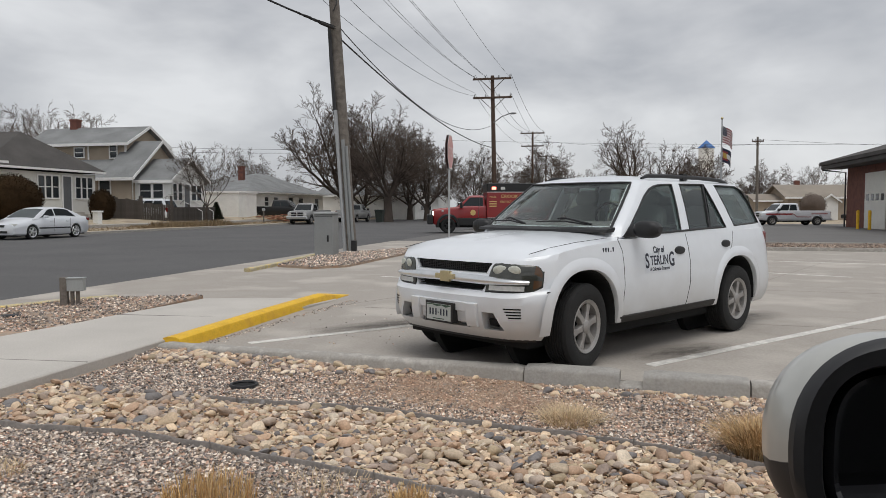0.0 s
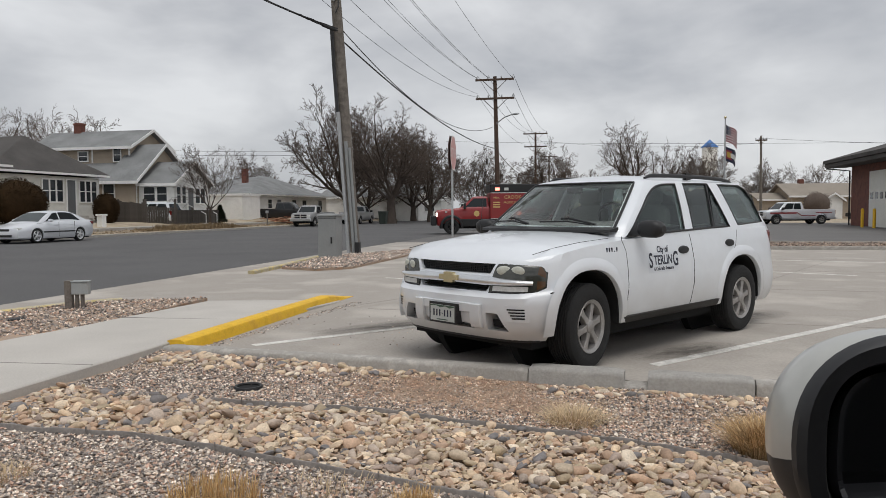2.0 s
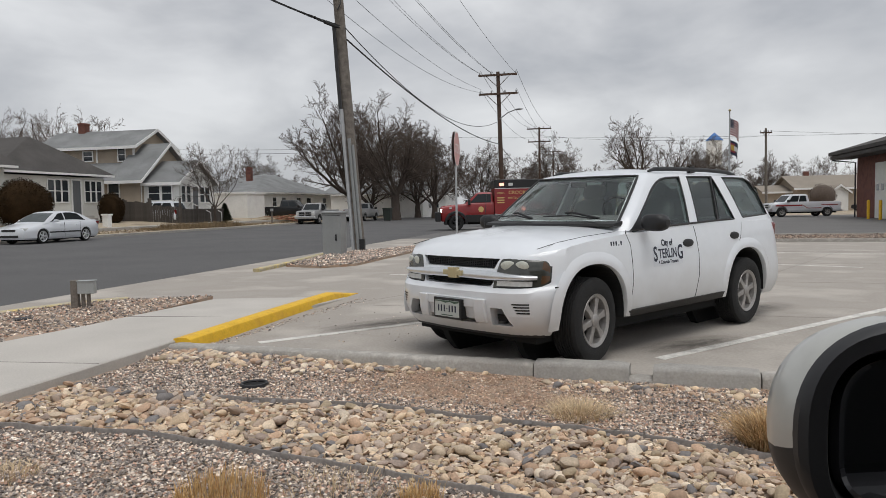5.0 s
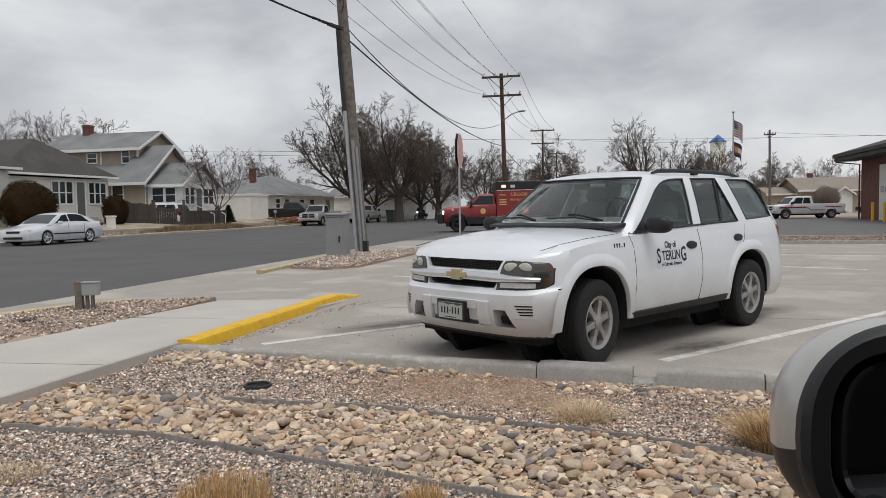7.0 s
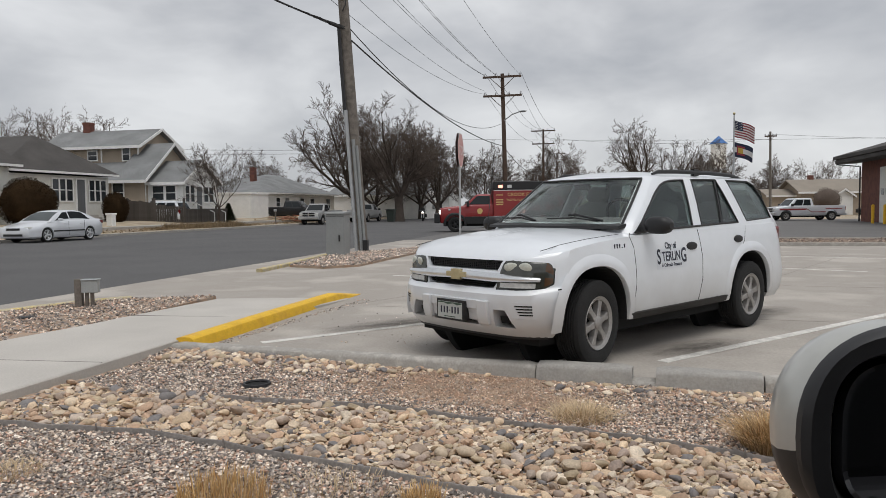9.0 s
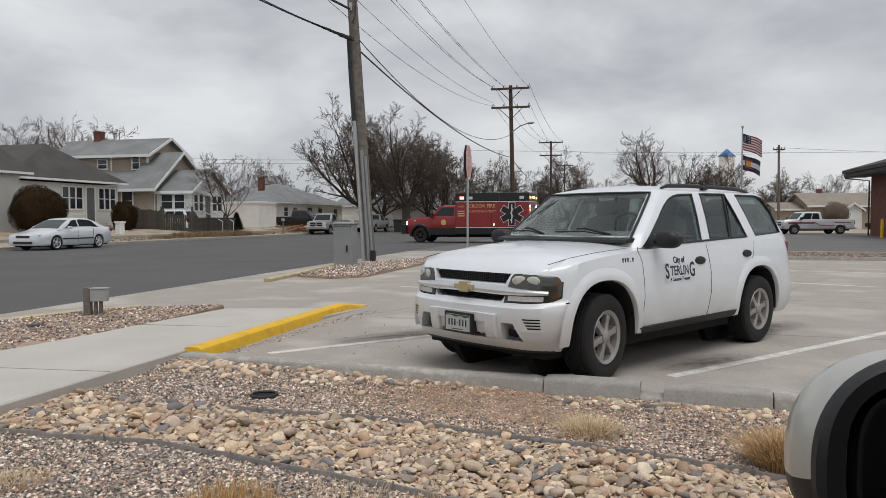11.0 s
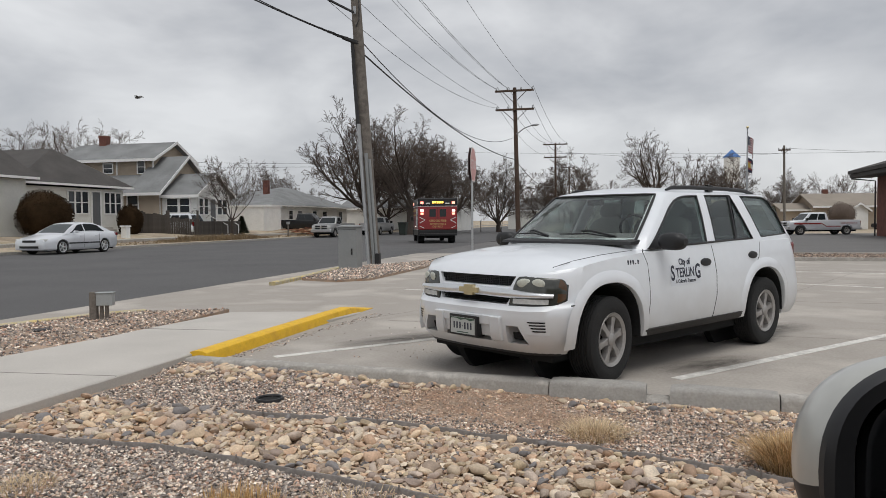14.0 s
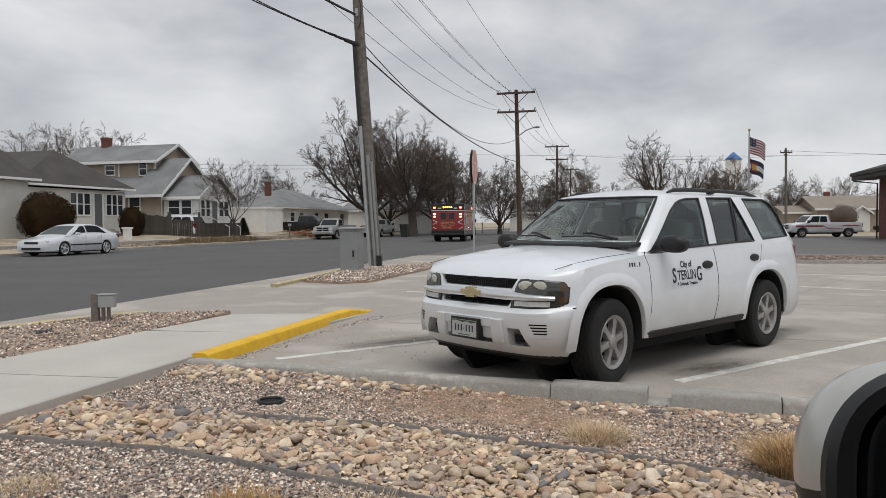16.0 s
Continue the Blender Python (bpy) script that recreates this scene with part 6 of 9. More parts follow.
def stop_sign():
    t = thing("stop_sign", pose(0.14, 16.7, 0, 0, 0, 80), "faded red stop sign on a steel post", "road sign")
    bm = bmesh.new()
    quadbox(bm, -0.03, 0.03, -0.02, 0.02, -0.2, 3.05)
    part("post", bm, M_GALV, t, bevel=0.006)
    def octo(r):
        return [(r * math.cos(radians(22.5 + 45 * k)), 2.66 + r * math.sin(radians(22.5 + 45 * k))) for k in range(8)]
    pl = part("plate", prism(bmesh.new(), octo(0.41), -0.032, -0.028, "y"), M_SIGNW, t, "faded red octagon")
    part("red_face", prism(bmesh.new(), octo(0.385), -0.0335, -0.0322, "y"), M_SIGNR, pl)
    bm = textmesh("STOP", 0.30, 0.0005)
    bmesh.ops.transform(bm, matrix=Matrix(((0.85, 0, 0, 0), (0, 0, -1, -0.035), (0, 1, 0, 2.56), (0, 0, 0, 1))), verts=bm.verts)
    part("lettering", bm, M_SIGNW, pl)
    part("back_plate", prism(bmesh.new(), octo(0.41), 0.024, 0.028, "y"), M_SIGNB, t, "dull brown sign back")


M_SIGNR = mat("faded_sign_red", (0.58, 0.30, 0.28), 0.5, var=0.15, scale=4)
M_SIGNW = mat("sign_white", (0.62, 0.55, 0.53), 0.5, var=0.08)
M_SIGNB = mat("sign_back", (0.09, 0.045, 0.04), 0.6, var=0.1)
stop_sign()


def trash_bin():
    t = thing("trash_bin", pose(-6.0, 69.5, 0.1, 0, 0, -12), "dark green wheeled trash bin at the kerb", "trash bin")
    bm = bmesh.new()
    loft(bm, [[(-0.3, -0.3, 0), (0.3, -0.3, 0), (0.3, 0.3, 0), (-0.3, 0.3, 0)], [(-0.38, -0.4, 1.1), (0.38, -0.4, 1.1), (0.38, 0.4, 1.1), (-0.38, 0.4, 1.1)]])
    bmesh.ops.recalc_face_normals(bm, faces=bm.faces)
    part("body", bm, M_BIN, t, bevel=0.03)
    part("lid", boxmesh(-0.42, 0.42, -0.45, 0.45, 1.1, 1.2), M_BIN, t, bevel=0.03)


M_BIN = mat("dark_green_plastic", (0.02, 0.028, 0.022), 0.6, var=0.1)
trash_bin()


# ---- rock bed ----
UP = [(-3.05, 5.62), (-2.35, 5.42), (-1.64, 5.26), (-1.07, 5.16), (-0.57, 5.07), (-0.02, 4.86), (0.53, 4.65), (1.09, 4.40), (1.52, 4.16), (1.75, 4.00), (3.0, 3.3), (4.5, 2.6)]
LOW = [(-4.2, 4.52), (-2.92, 4.57), (-2.33, 4.53), (-1.82, 4.40), (-1.20, 4.14), (-0.57, 3.86), (-0.07, 3.64), (0.18, 3.52), (0.9, 3.1), (2.0, 2.4)]


def bed_z(x, y):
    d = (KA.y - (x - KA.x) * (-KD.y / KD.x)) - y
    d = max(0.0, d - 0.16)
    k = min(1.0, max(0.0, (x + 2.0) / 2.6))
    z = 0.04 - 0.065 * k - (0.065 - 0.02 * k) * min(1.0, d / 0.7)
    z += 0.10 * min(0.5, max(0.0, -2.62 - x))
    return z + 0.012 * noise.noise(Vector((x * 1.7, y * 1.7, 0))) + 0.006 * noise.noise(Vector((x * 7, y * 7, 4)))


def build_bed():
    verts, faces = [], []
    nx, ny = 150, 90
    for j in range(ny + 1):
        for i in range(nx + 1):
            x = -4.6 + 9.6 * i / nx
            yk = KA.y + (x - KA.x) * KD.y / KD.x - 0.06
            y = 0.8 + (max(yk, 1.0) - 0.8) * j / ny
            verts.append((x, y, bed_z(x, y)))
    for j in range(ny):
        for i in range(nx):
            a = j * (nx + 1) + i
            faces.append((a, a + 1, a + nx + 2, a + nx + 1))
    return mesh_from("rock_bed", verts, faces, M_SOIL, "structure", "bed of pinkish crushed granite with gravel and river rock", "rock bed", True)


BED = build_bed()


def curve_pts(pts, n):
    out = []
    m = len(pts)
    for i in range(m - 1):
        p0, p1, p2, p3 = (Vector(pts[max(0, i - 1)]), Vector(pts[i]), Vector(pts[i + 1]), Vector(pts[min(m - 1, i + 2)]))
        for k in range(n):
            t = k / n
            out.append(0.5 * ((2 * p1) + (p2 - p0) * t + (2 * p0 - 5 * p1 + 4 * p2 - p3) * t * t + (3 * p1 - p0 - 3 * p2 + p3) * t ** 3))
    out.append(Vector(pts[-1]))
    return out


UPC, LOWC = curve_pts(UP, 8), curve_pts(LOW, 8)


def curve_y(c, x):
    for a, b in zip(c, c[1:]):
        if a.x <= x <= b.x:
            return a.y + (b.y - a.y) * (x - a.x) / max(1e-6, b.x - a.x)
    return c[0].y if x < c[0].x else c[-1].y


def edging(c, x0, label):
    bm = bmesh.new()
    rings = []
    c = [p for p in c if p.x >= x0]
    for i, p in enumerate(c):
        d = (c[min(i + 1, len(c) - 1)] - c[max(i - 1, 0)]).normalized()
        n = Vector((-d.y, d.x))
        z = bed_z(p.x, p.y)
        w = 0.01 * noise.noise(Vector((i * 0.4, 0, 0)))
        ring = []
        for o, h in ((-0.012, -0.15), (-0.010, 0.028), (-0.005, 0.036), (0.005, 0.036), (0.010, 0.028), (0.012, -0.15)):
            q = p + n * (o + w)
            ring.append((q.x, q.y, z + h + w))
        rings.append(ring)
    loft(bm, rings)
    bmesh.ops.recalc_face_normals(bm, faces=bm.faces)
    ob = tagged(part("edging_strip", bm, M_EDGING, None, smooth=True), label, "edging", "edging strips")
    ob_stakes = []
    for i in range(3, len(c) - 3, 13):
        p = c[i]
        z = bed_z(p.x, p.y)
        bm = bmesh.new()
        tube(bm, [(p.x, p.y - 0.02, z - 0.1), (p.x, p.y - 0.022, z + 0.06)], 0.005, 6)
        part("stake", bm, M_EDGING, ob)
    return ob


edging(UPC, -1.75, "weathered dark edging strip along the river rock")
edging(LOWC, -4.1, "weathered dark edging strip along the river rock")


def rock_mesh(seed, sub=2):
    rnd = random.Random(seed)
    bm = bmesh.new()
    bmesh.ops.create_icosphere(bm, subdivisions=sub, radius=1.0)
    o = Vector((rnd.uniform(0, 50), rnd.uniform(0, 50), 0))
    fl = rnd.uniform(0.36, 0.62)
    el = rnd.uniform(0.55, 0.9)
    cuts = []
    for k in range(9):
        n = Vector((rnd.gauss(0, 1), rnd.gauss(0, 1), rnd.gauss(0, 1))).normalized()
        cuts.append((n, rnd.uniform(0.62, 0.90)))
    sk = rnd.uniform(-0.2, 0.2)
    for v in bm.verts:
        c = v.co.copy()
        k = 1.1 + 0.30 * noise.noise(c * 1.0 + o) + 0.12 * noise.noise(c * 2.4 + o)
        e = c * 1.06
        for n, d in cuts:
            e -= n * max(0.0, e.dot(n) - d) * 0.82
        v.co = Vector((e.x * k + sk * e.y, e.y * k * el, e.z * k * fl))
    for f in bm.faces:
        f.smooth = True
    me = bpy.data.meshes.new("river_rock")
    bm.to_mesh(me)
    bm.free()
    return me


def build_rocks():
    rnd = random.Random(8)
    meshes = [rock_mesh(s) for s in range(12)]
    for me in meshes:
        me.materials.append(M_ROCK)
        me.set_sharp_from_angle(angle=radians(48))
    data = []
    coarse = [rock_mesh(s, 1) for s in range(12)]
    for me in meshes + coarse:
        data.append((np.array([v.co[:] for v in me.vertices]), [tuple(p.vertices) for p in me.polygons]))
    spots = []
    # the band between the two strips, in loose rows
    cells = {}
    tries = 0
    while tries < 110000 and len(spots) < 4300:
        tries += 1
        x = rnd.uniform(-3.25, 2.9)
        yu, yl = curve_y(UPC, x) - 0.05, curve_y(LOWC, x) + 0.05
        if x < -1.7:
            yu = 5.62 + (x + 3.05) * -0.25 + 0.06 * noise.noise(Vector((x * 3, 0, 0)))
        if yu - yl < 0.05:
            continue
        y = rnd.uniform(yl, yu)
        # stay off the pavement
        if x < -2.98 + (y - 5.74) * 0.18 + 0.02:
            continue
        r = max(0.017, min(0.064, rnd.lognormvariate(math.log(0.031), 0.34)))
        ok = True
        ci, cj = int(x / 0.12), int(y / 0.12)
        for a in range(ci - 1, ci + 2):
            for b in range(cj - 1, cj + 2):
                for (px, py, pr) in cells.get((a, b), ()):
                    if (px - x) ** 2 + ((py - y) * 1.15) ** 2 < (0.60 * (pr + r)) ** 2:
                        ok = False
                        break
        if ok:
            cells.setdefault((ci, cj), []).append((x, y, r))
            spots.append((x, y, r, rnd.uniform(0.25, 0.75)))
    # scattered rock under the kerb
    side = []
    for k in range(300):
        a = rnd.betavariate(1.0, 2.4) * 3.4 + 0.05
        x, y = kpt(a, -0.19 - abs(rnd.gauss(0, 0.19)) * (1 if a < 2.2 else 0.6))
        side.append((x, y, rnd.uniform(0.022, 0.05), 0.25))
    for k in range(150):
        a = rnd.uniform(3.6, 6.2)
        x, y = kpt(a, -0.24 - abs(rnd.gauss(0, 0.12)))
        side.append((x, y, rnd.uniform(0.022, 0.052), 0.05))
    for k in range(40):
        x = rnd.uniform(-2.6, 2.5)
        side.append((x, rnd.uniform(curve_y(UPC, x) + 0.05, 6.2 - 0.3 * (x + 2.6)), rnd.uniform(0.015, 0.03), 0.1))
    near = sorted(range(len(spots)), key=lambda i: spots[i][1] + abs(spots[i][0]) * 0.2)[:300]
    near = set(near)
    group = thing("river_rocks", pose(0, 0, 0), "tan and grey rounded river rocks between edging strips", "river rock")
    rv, rf = [], []
    sv, sf = [], []

    def place(vl, fl, x, y, r, sink):
        V, F = data[rnd.randrange(12) + (12 if r < 0.032 else 0)]
        m = np.array(Euler((rnd.gauss(0, 0.3), rnd.gauss(0, 0.3), rnd.uniform(0, 6.3))).to_matrix())
        P = (V * r) @ m.T + np.array([x, y, bed_z(x, y) + r * sink])
        b = len(vl)
        vl.extend(P.tolist())
        fl.extend(tuple(b + i for i in f) for f in F)

    for i, (x, y, r, sink) in enumerate(spots):
        if i in near:
            ob = new("river_rock", meshes[rnd.randrange(12)])
            ob.matrix_basis = pose(x, y, bed_z(x, y) + r * sink, rnd.gauss(0, 24), rnd.gauss(0, 24), rnd.uniform(0, 360)) @ Matrix.Diagonal((r, r, r, 1))
            ob.parent = group
        else:
            place(rv, rf, x, y, r, sink)
        # small ones between
        if rnd.random() < 0.7:
            place(rv, rf, x + rnd.uniform(-0.05, 0.05), y + rnd.uniform(-0.05, 0.05), rnd.uniform(0.015, 0.028), 0.5)
    for s in side:
        place(sv, sf, *s)
    for me in coarse:
        bpy.data.meshes.remove(me)
    o = mesh_from("river_rock_rest", rv, rf, M_ROCKI, "stuff", "", "", True)
    o.data.set_sharp_from_angle(angle=radians(48))
    o.parent = group
    mesh_from("kerb_rocks", sv, sf, M_ROCKI, "stuff", "small half-buried river rocks along the kerb", "river rock", True)


build_rocks()


def gravel(name, count, sample, size, label, zf, seed, material=None):
    rnd = np.random.RandomState(seed)
    base = np.array([(1, 0, 0), (-1, 0, 0), (0, 1, 0), (0, -1, 0), (0, 0, 1), (0, 0, -1)], float)
    tri = [(0, 2, 4), (2, 1, 4), (1, 3, 4), (3, 0, 4), (2, 0, 5), (1, 2, 5), (3, 1, 5), (0, 3, 5)]
    vl, fl = [], []
    for k in range(count):
        p = sample(rnd)
        if p is None:
            continue
        x, y = p
        s = size * rnd.uniform(0.55, 1.45)
        v = base * (s * rnd.uniform(0.6, 1.2, (6, 3)))
        v[:, 2] *= 0.7
        v += rnd.uniform(-0.25, 0.25, (6, 3)) * s
        a = rnd.uniform(0, 6.3)
        c, q = math.cos(a), math.sin(a)
        X = v[:, 0] * c - v[:, 1] * q + x
        Y = v[:, 0] * q + v[:, 1] * c + y
        Z = v[:, 2] + zf(x, y) + s * rnd.uniform(0.0, 0.9)
        b = len(vl)
        vl.extend(zip(X.tolist(), Y.tolist(), Z.tolist()))
        fl.extend((b + i, b + j, b + l) for i, j, l in tri)
    return mesh_from(name, vl, fl, material or M_GRAVEL, "stuff", label, "gravel")


def samp_low(r):
    x = r.uniform(-3.4, 1.2)
    y = r.uniform(3.0, 4.8)
    return (x, y) if y < curve_y(LOWC, x) - 0.01 else None


def samp_up(r):
    x = r.uniform(-2.95, 3.2)
    yk = KA.y + (x - KA.x) * KD.y / KD.x - 0.2
    yu = curve_y(UPC, x)
    y = r.uniform(yu, yk)
    f = (y - yu) / max(0.05, yk - yu)
    if x < -2.98 + (y - 5.74) * 0.18 + 0.02:
        return None
    if (x + 1.57) ** 2 + (y - 5.70) ** 2 < 0.0145:
        return None
    # thins out towards the pinkish fines
    pink = math.exp(-((x - 0.1) / 1.0) ** 4) * min(1.0, f * 2.2) + 0.4 * math.exp(-((x - 1.9) / 0.9) ** 2) * f
    pink += 0.25 * noise.noise(Vector((x * 3, y * 3, 2)))
    return (x, y) if r.uniform() > pink * 1.05 else None


gravel("gravel", 46000, samp_low, 0.0108, "fine mixed grey gravel before the river rock", bed_z, 1)
gravel("gravel", 40000, samp_up, 0.0108, "fine mixed grey gravel below the kerb", bed_z, 2)

def samp_grit(r):
    x = r.uniform(-1.6, 3.0)
    yk = KA.y + (x - KA.x) * KD.y / KD.x - 0.2
    return (x, r.uniform(curve_y(UPC, x), yk))


M_GRIT = mat("pinkish_granite_grit", (0.46, 0.30, 0.21), 0.95, var=0.25, scale=9, fine=80, rand=0.35, island=True, tint=[(0.57, 0.42, 0.31), (0.34, 0.24, 0.18), (0.63, 0.50, 0.39), (0.44, 0.31, 0.23)], obj=False)
gravel("granite_grit", 26000, samp_grit, 0.0075, "pinkish crushed granite grit below the kerb", bed_z, 8, M_GRIT)

G1 = [(-3.66, 11.1), (-4.10, 8.2), (-4.50, 7.1), (-6.3, 2.6), (-9.4, 4.4), (-6.0, 9.55), (-5.5, 10.4), (-4.9, 10.85)]
G2 = [(-3.90, 17.2), (-3.55, 20.3), (-3.2, 21.9), (-1.0, 24.6), (-1.2, 21.5), (-2.25, 17.1), (-3.0, 16.6)]
slab("gravel_plot", G1, -0.2, 0.055, M_SOIL, "gravel plot between pavement and street", "gravel plot")
slab("gravel_island", G2, -0.2, 0.05, M_SOIL, "gravel island under the utility pole", "gravel plot")
G3 = [st(9, 16.6), st(60, 16.6), st(60, 20.6), st(8, 20.6)]
slab("gravel_strip", G3, -0.2, 0.05, M_SOIL, "gravel strip between the lot and the side street", "gravel plot")
for a, b in ((16.5, 16.7), (20.5, 20.7)):
    slab("kerb_strip", [(8.5, a), (60, a), (60, b), (8.5, b)], -0.2, 0.11, M_KERB, "pale concrete kerb along the gravel strip", "kerb", m=ST)


def inside(poly, x, y):
    c = False
    n = len(poly)
    for i in range(n):
        (x1, y1), (x2, y2) = poly[i], poly[(i + 1) % n]
        if (y1 > y) != (y2 > y) and x < (x2 - x1) * (y - y1) / (y2 - y1) + x1:
            c = not c
    return c


def samp_poly(poly):
    xs, ys = [p[0] for p in poly], [p[1] for p in poly]
    def f(r):
        x, y = r.uniform(min(xs), max(xs)), r.uniform(min(ys), max(ys))
        return (x, y) if inside(poly, x, y) else None
    return f


M_STRIP = mat("brown_strip_gravel", (0.22, 0.17, 0.14), 0.95, var=0.25, scale=9, fine=40, rand=0.35, island=True, tint=[(0.30, 0.23, 0.19), (0.16, 0.13, 0.11), (0.38, 0.31, 0.26)], obj=False)
gravel("gravel", 26000, samp_poly(G1), 0.017, "fine mixed gravel beside the pavement", lambda x, y: 0.055, 3)
gravel("gravel", 11000, samp_poly(G2), 0.025, "fine mixed gravel on the island", lambda x, y: 0.05, 4)
gravel("gravel", 9000, samp_poly([st(9, 16.7), st(26, 16.7), st(26, 20.5), st(9, 20.5)]), 0.035, "coarse brown gravel on the planted strip", lambda x, y: 0.05, 5, M_STRIP)


def clump(x, y, n, h, spread, material, label, seed, lean=0.5, cut=False):
    rnd = random.Random(seed)
    vl, fl = [], []
    z0 = bed_z(x, y)
    for k in range(n):
        a = rnd.uniform(0, 6.283)
        r = spread * math.sqrt(rnd.random()) * 0.55
        bx, by = x + r * math.cos(a), y + r * math.sin(a)
        hh = h * rnd.uniform(0.55, 1.05) * (1.0 if cut else (1 - 0.4 * (r / spread)))
        l = lean * (0.25 + r / spread) * hh * rnd.uniform(0.3, 1.4)
        d = a + rnd.gauss(0, 0.9)
        w = rnd.uniform(0.0015, 0.0035)
        px, py = -math.sin(d) * w, math.cos(d) * w
        b = len(vl)
        for t, ww in ((0, 1), (0.45, 0.8), (0.8, 0.5), (1.0, 0.12)):
            ox = l * t ** 1.8
            cx, cy, cz = bx + ox * math.cos(d), by + ox * math.sin(d), z0 - 0.01 + hh * (t - 0.12 * (l / hh) * t * t)
            vl += [(cx + px * ww, cy + py * ww, cz), (cx - px * ww, cy - py * ww, cz), (cx + math.cos(d) * w * ww * 0.6, cy + math.sin(d) * w * ww * 0.6, cz + 0.001)]
        for s in range(3):
            q = b + 3 * s
            for i in range(3):
                fl.append((q + i, q + (i + 1) % 3, q + 3 + (i + 1) % 3, q + 3 + i))
    return mesh_from("grass_clump", vl, fl, material, "stuff", label, "dry grass")


def samp_debris(r):
    t = r.uniform() ** 1.4
    a, b = Vector((-2.50, 7.35)), Vector((-1.40, 10.9))
    p = a.lerp(b, t)
    o = abs(r.normal(0, 0.09)) + 0.01
    return (p.x + o, p.y - o * 0.27)


gravel("dirt_crumbs", 420, samp_debris, 0.009, "dark crumbs of dirt along the yellow kerb", lambda x, y: 0.002, 6)


def samp_lot(r):
    return (r.uniform(-1.6, 1.0), r.uniform(7.2, 9.5)) if r.uniform() < 0.6 else kpt(r.uniform(0.2, 9), abs(r.normal(0, 0.12)) + 0.02)


gravel("dirt_crumbs", 160, samp_lot, 0.008, "dark crumbs of dirt on the parking lot", lambda x, y: 0.002, 7)
clump(1.90, 4.24, 2600, 0.24, 0.36, M_STRAWB, "golden dry ornamental grass clump in the gravel", 1, 1.25)
clump(-1.12, 3.44, 700, 0.135, 0.40, M_STRAW, "golden dry grass cut back to stubble", 2, 0.35, True)
clump(0.86, 4.88, 650, 0.14, 0.34, M_STRAWP, "pale wispy dry grass tuft by the edging", 3, 1.9)
clump(-2.35, 3.75, 260, 0.09, 0.28, M_STRAWP, "pale flattened dry grass tuft", 4, 1.2)
clump(-0.16, 3.42, 320, 0.10, 0.2, M_STRAW, "golden dry grass cut back to stubble", 5, 0.6, True)
clump(-0.6, 3.55, 160, 0.10, 0.5, M_STRAWP, "pale wispy dry grass in the gravel", 6, 1.0)


def drain():
    t = thing("drain_pipe", pose(-1.57, 5.70, bed_z(-1.57, 5.70)), "open black drain pipe set in the gravel", "drain")
    bm = bmesh.new()
    lathe(bm, [(0.088, -0.25), (0.112, -0.25), (0.112, 0.02), (0.106, 0.03), (0.094, 0.03), (0.088, 0.02)], 28, "z")
    bmesh.ops.delete(bm, geom=[f for f in bm.faces if len(f.verts) > 4], context="FACES")
    part("pipe_rim", bm, M_BLACK, t, smooth=True)
    # near-black disc just below the rim paints the shade inside the pipe
    bm = bmesh.new()
    lathe(bm, [(0.001, 0.014), (0.092, 0.014), (0.092, -0.2), (0.001, -0.2)], 24, "z")
    part("pipe_shade_disc", bm, M_DARK, t)
    t = thing("valve_cover", pose(-5.31, 8.9, 0.055), "dark round valve cover in the gravel", "valve cover")
    bm = bmesh.new()
    lathe(bm, [(0.001, -0.1), (0.10, -0.1), (0.10, 0.012), (0.085, 0.022), (0.001, 0.022)], 20, "z")
    part("cover", bm, M_TRIMB, t, smooth=True)


drain()


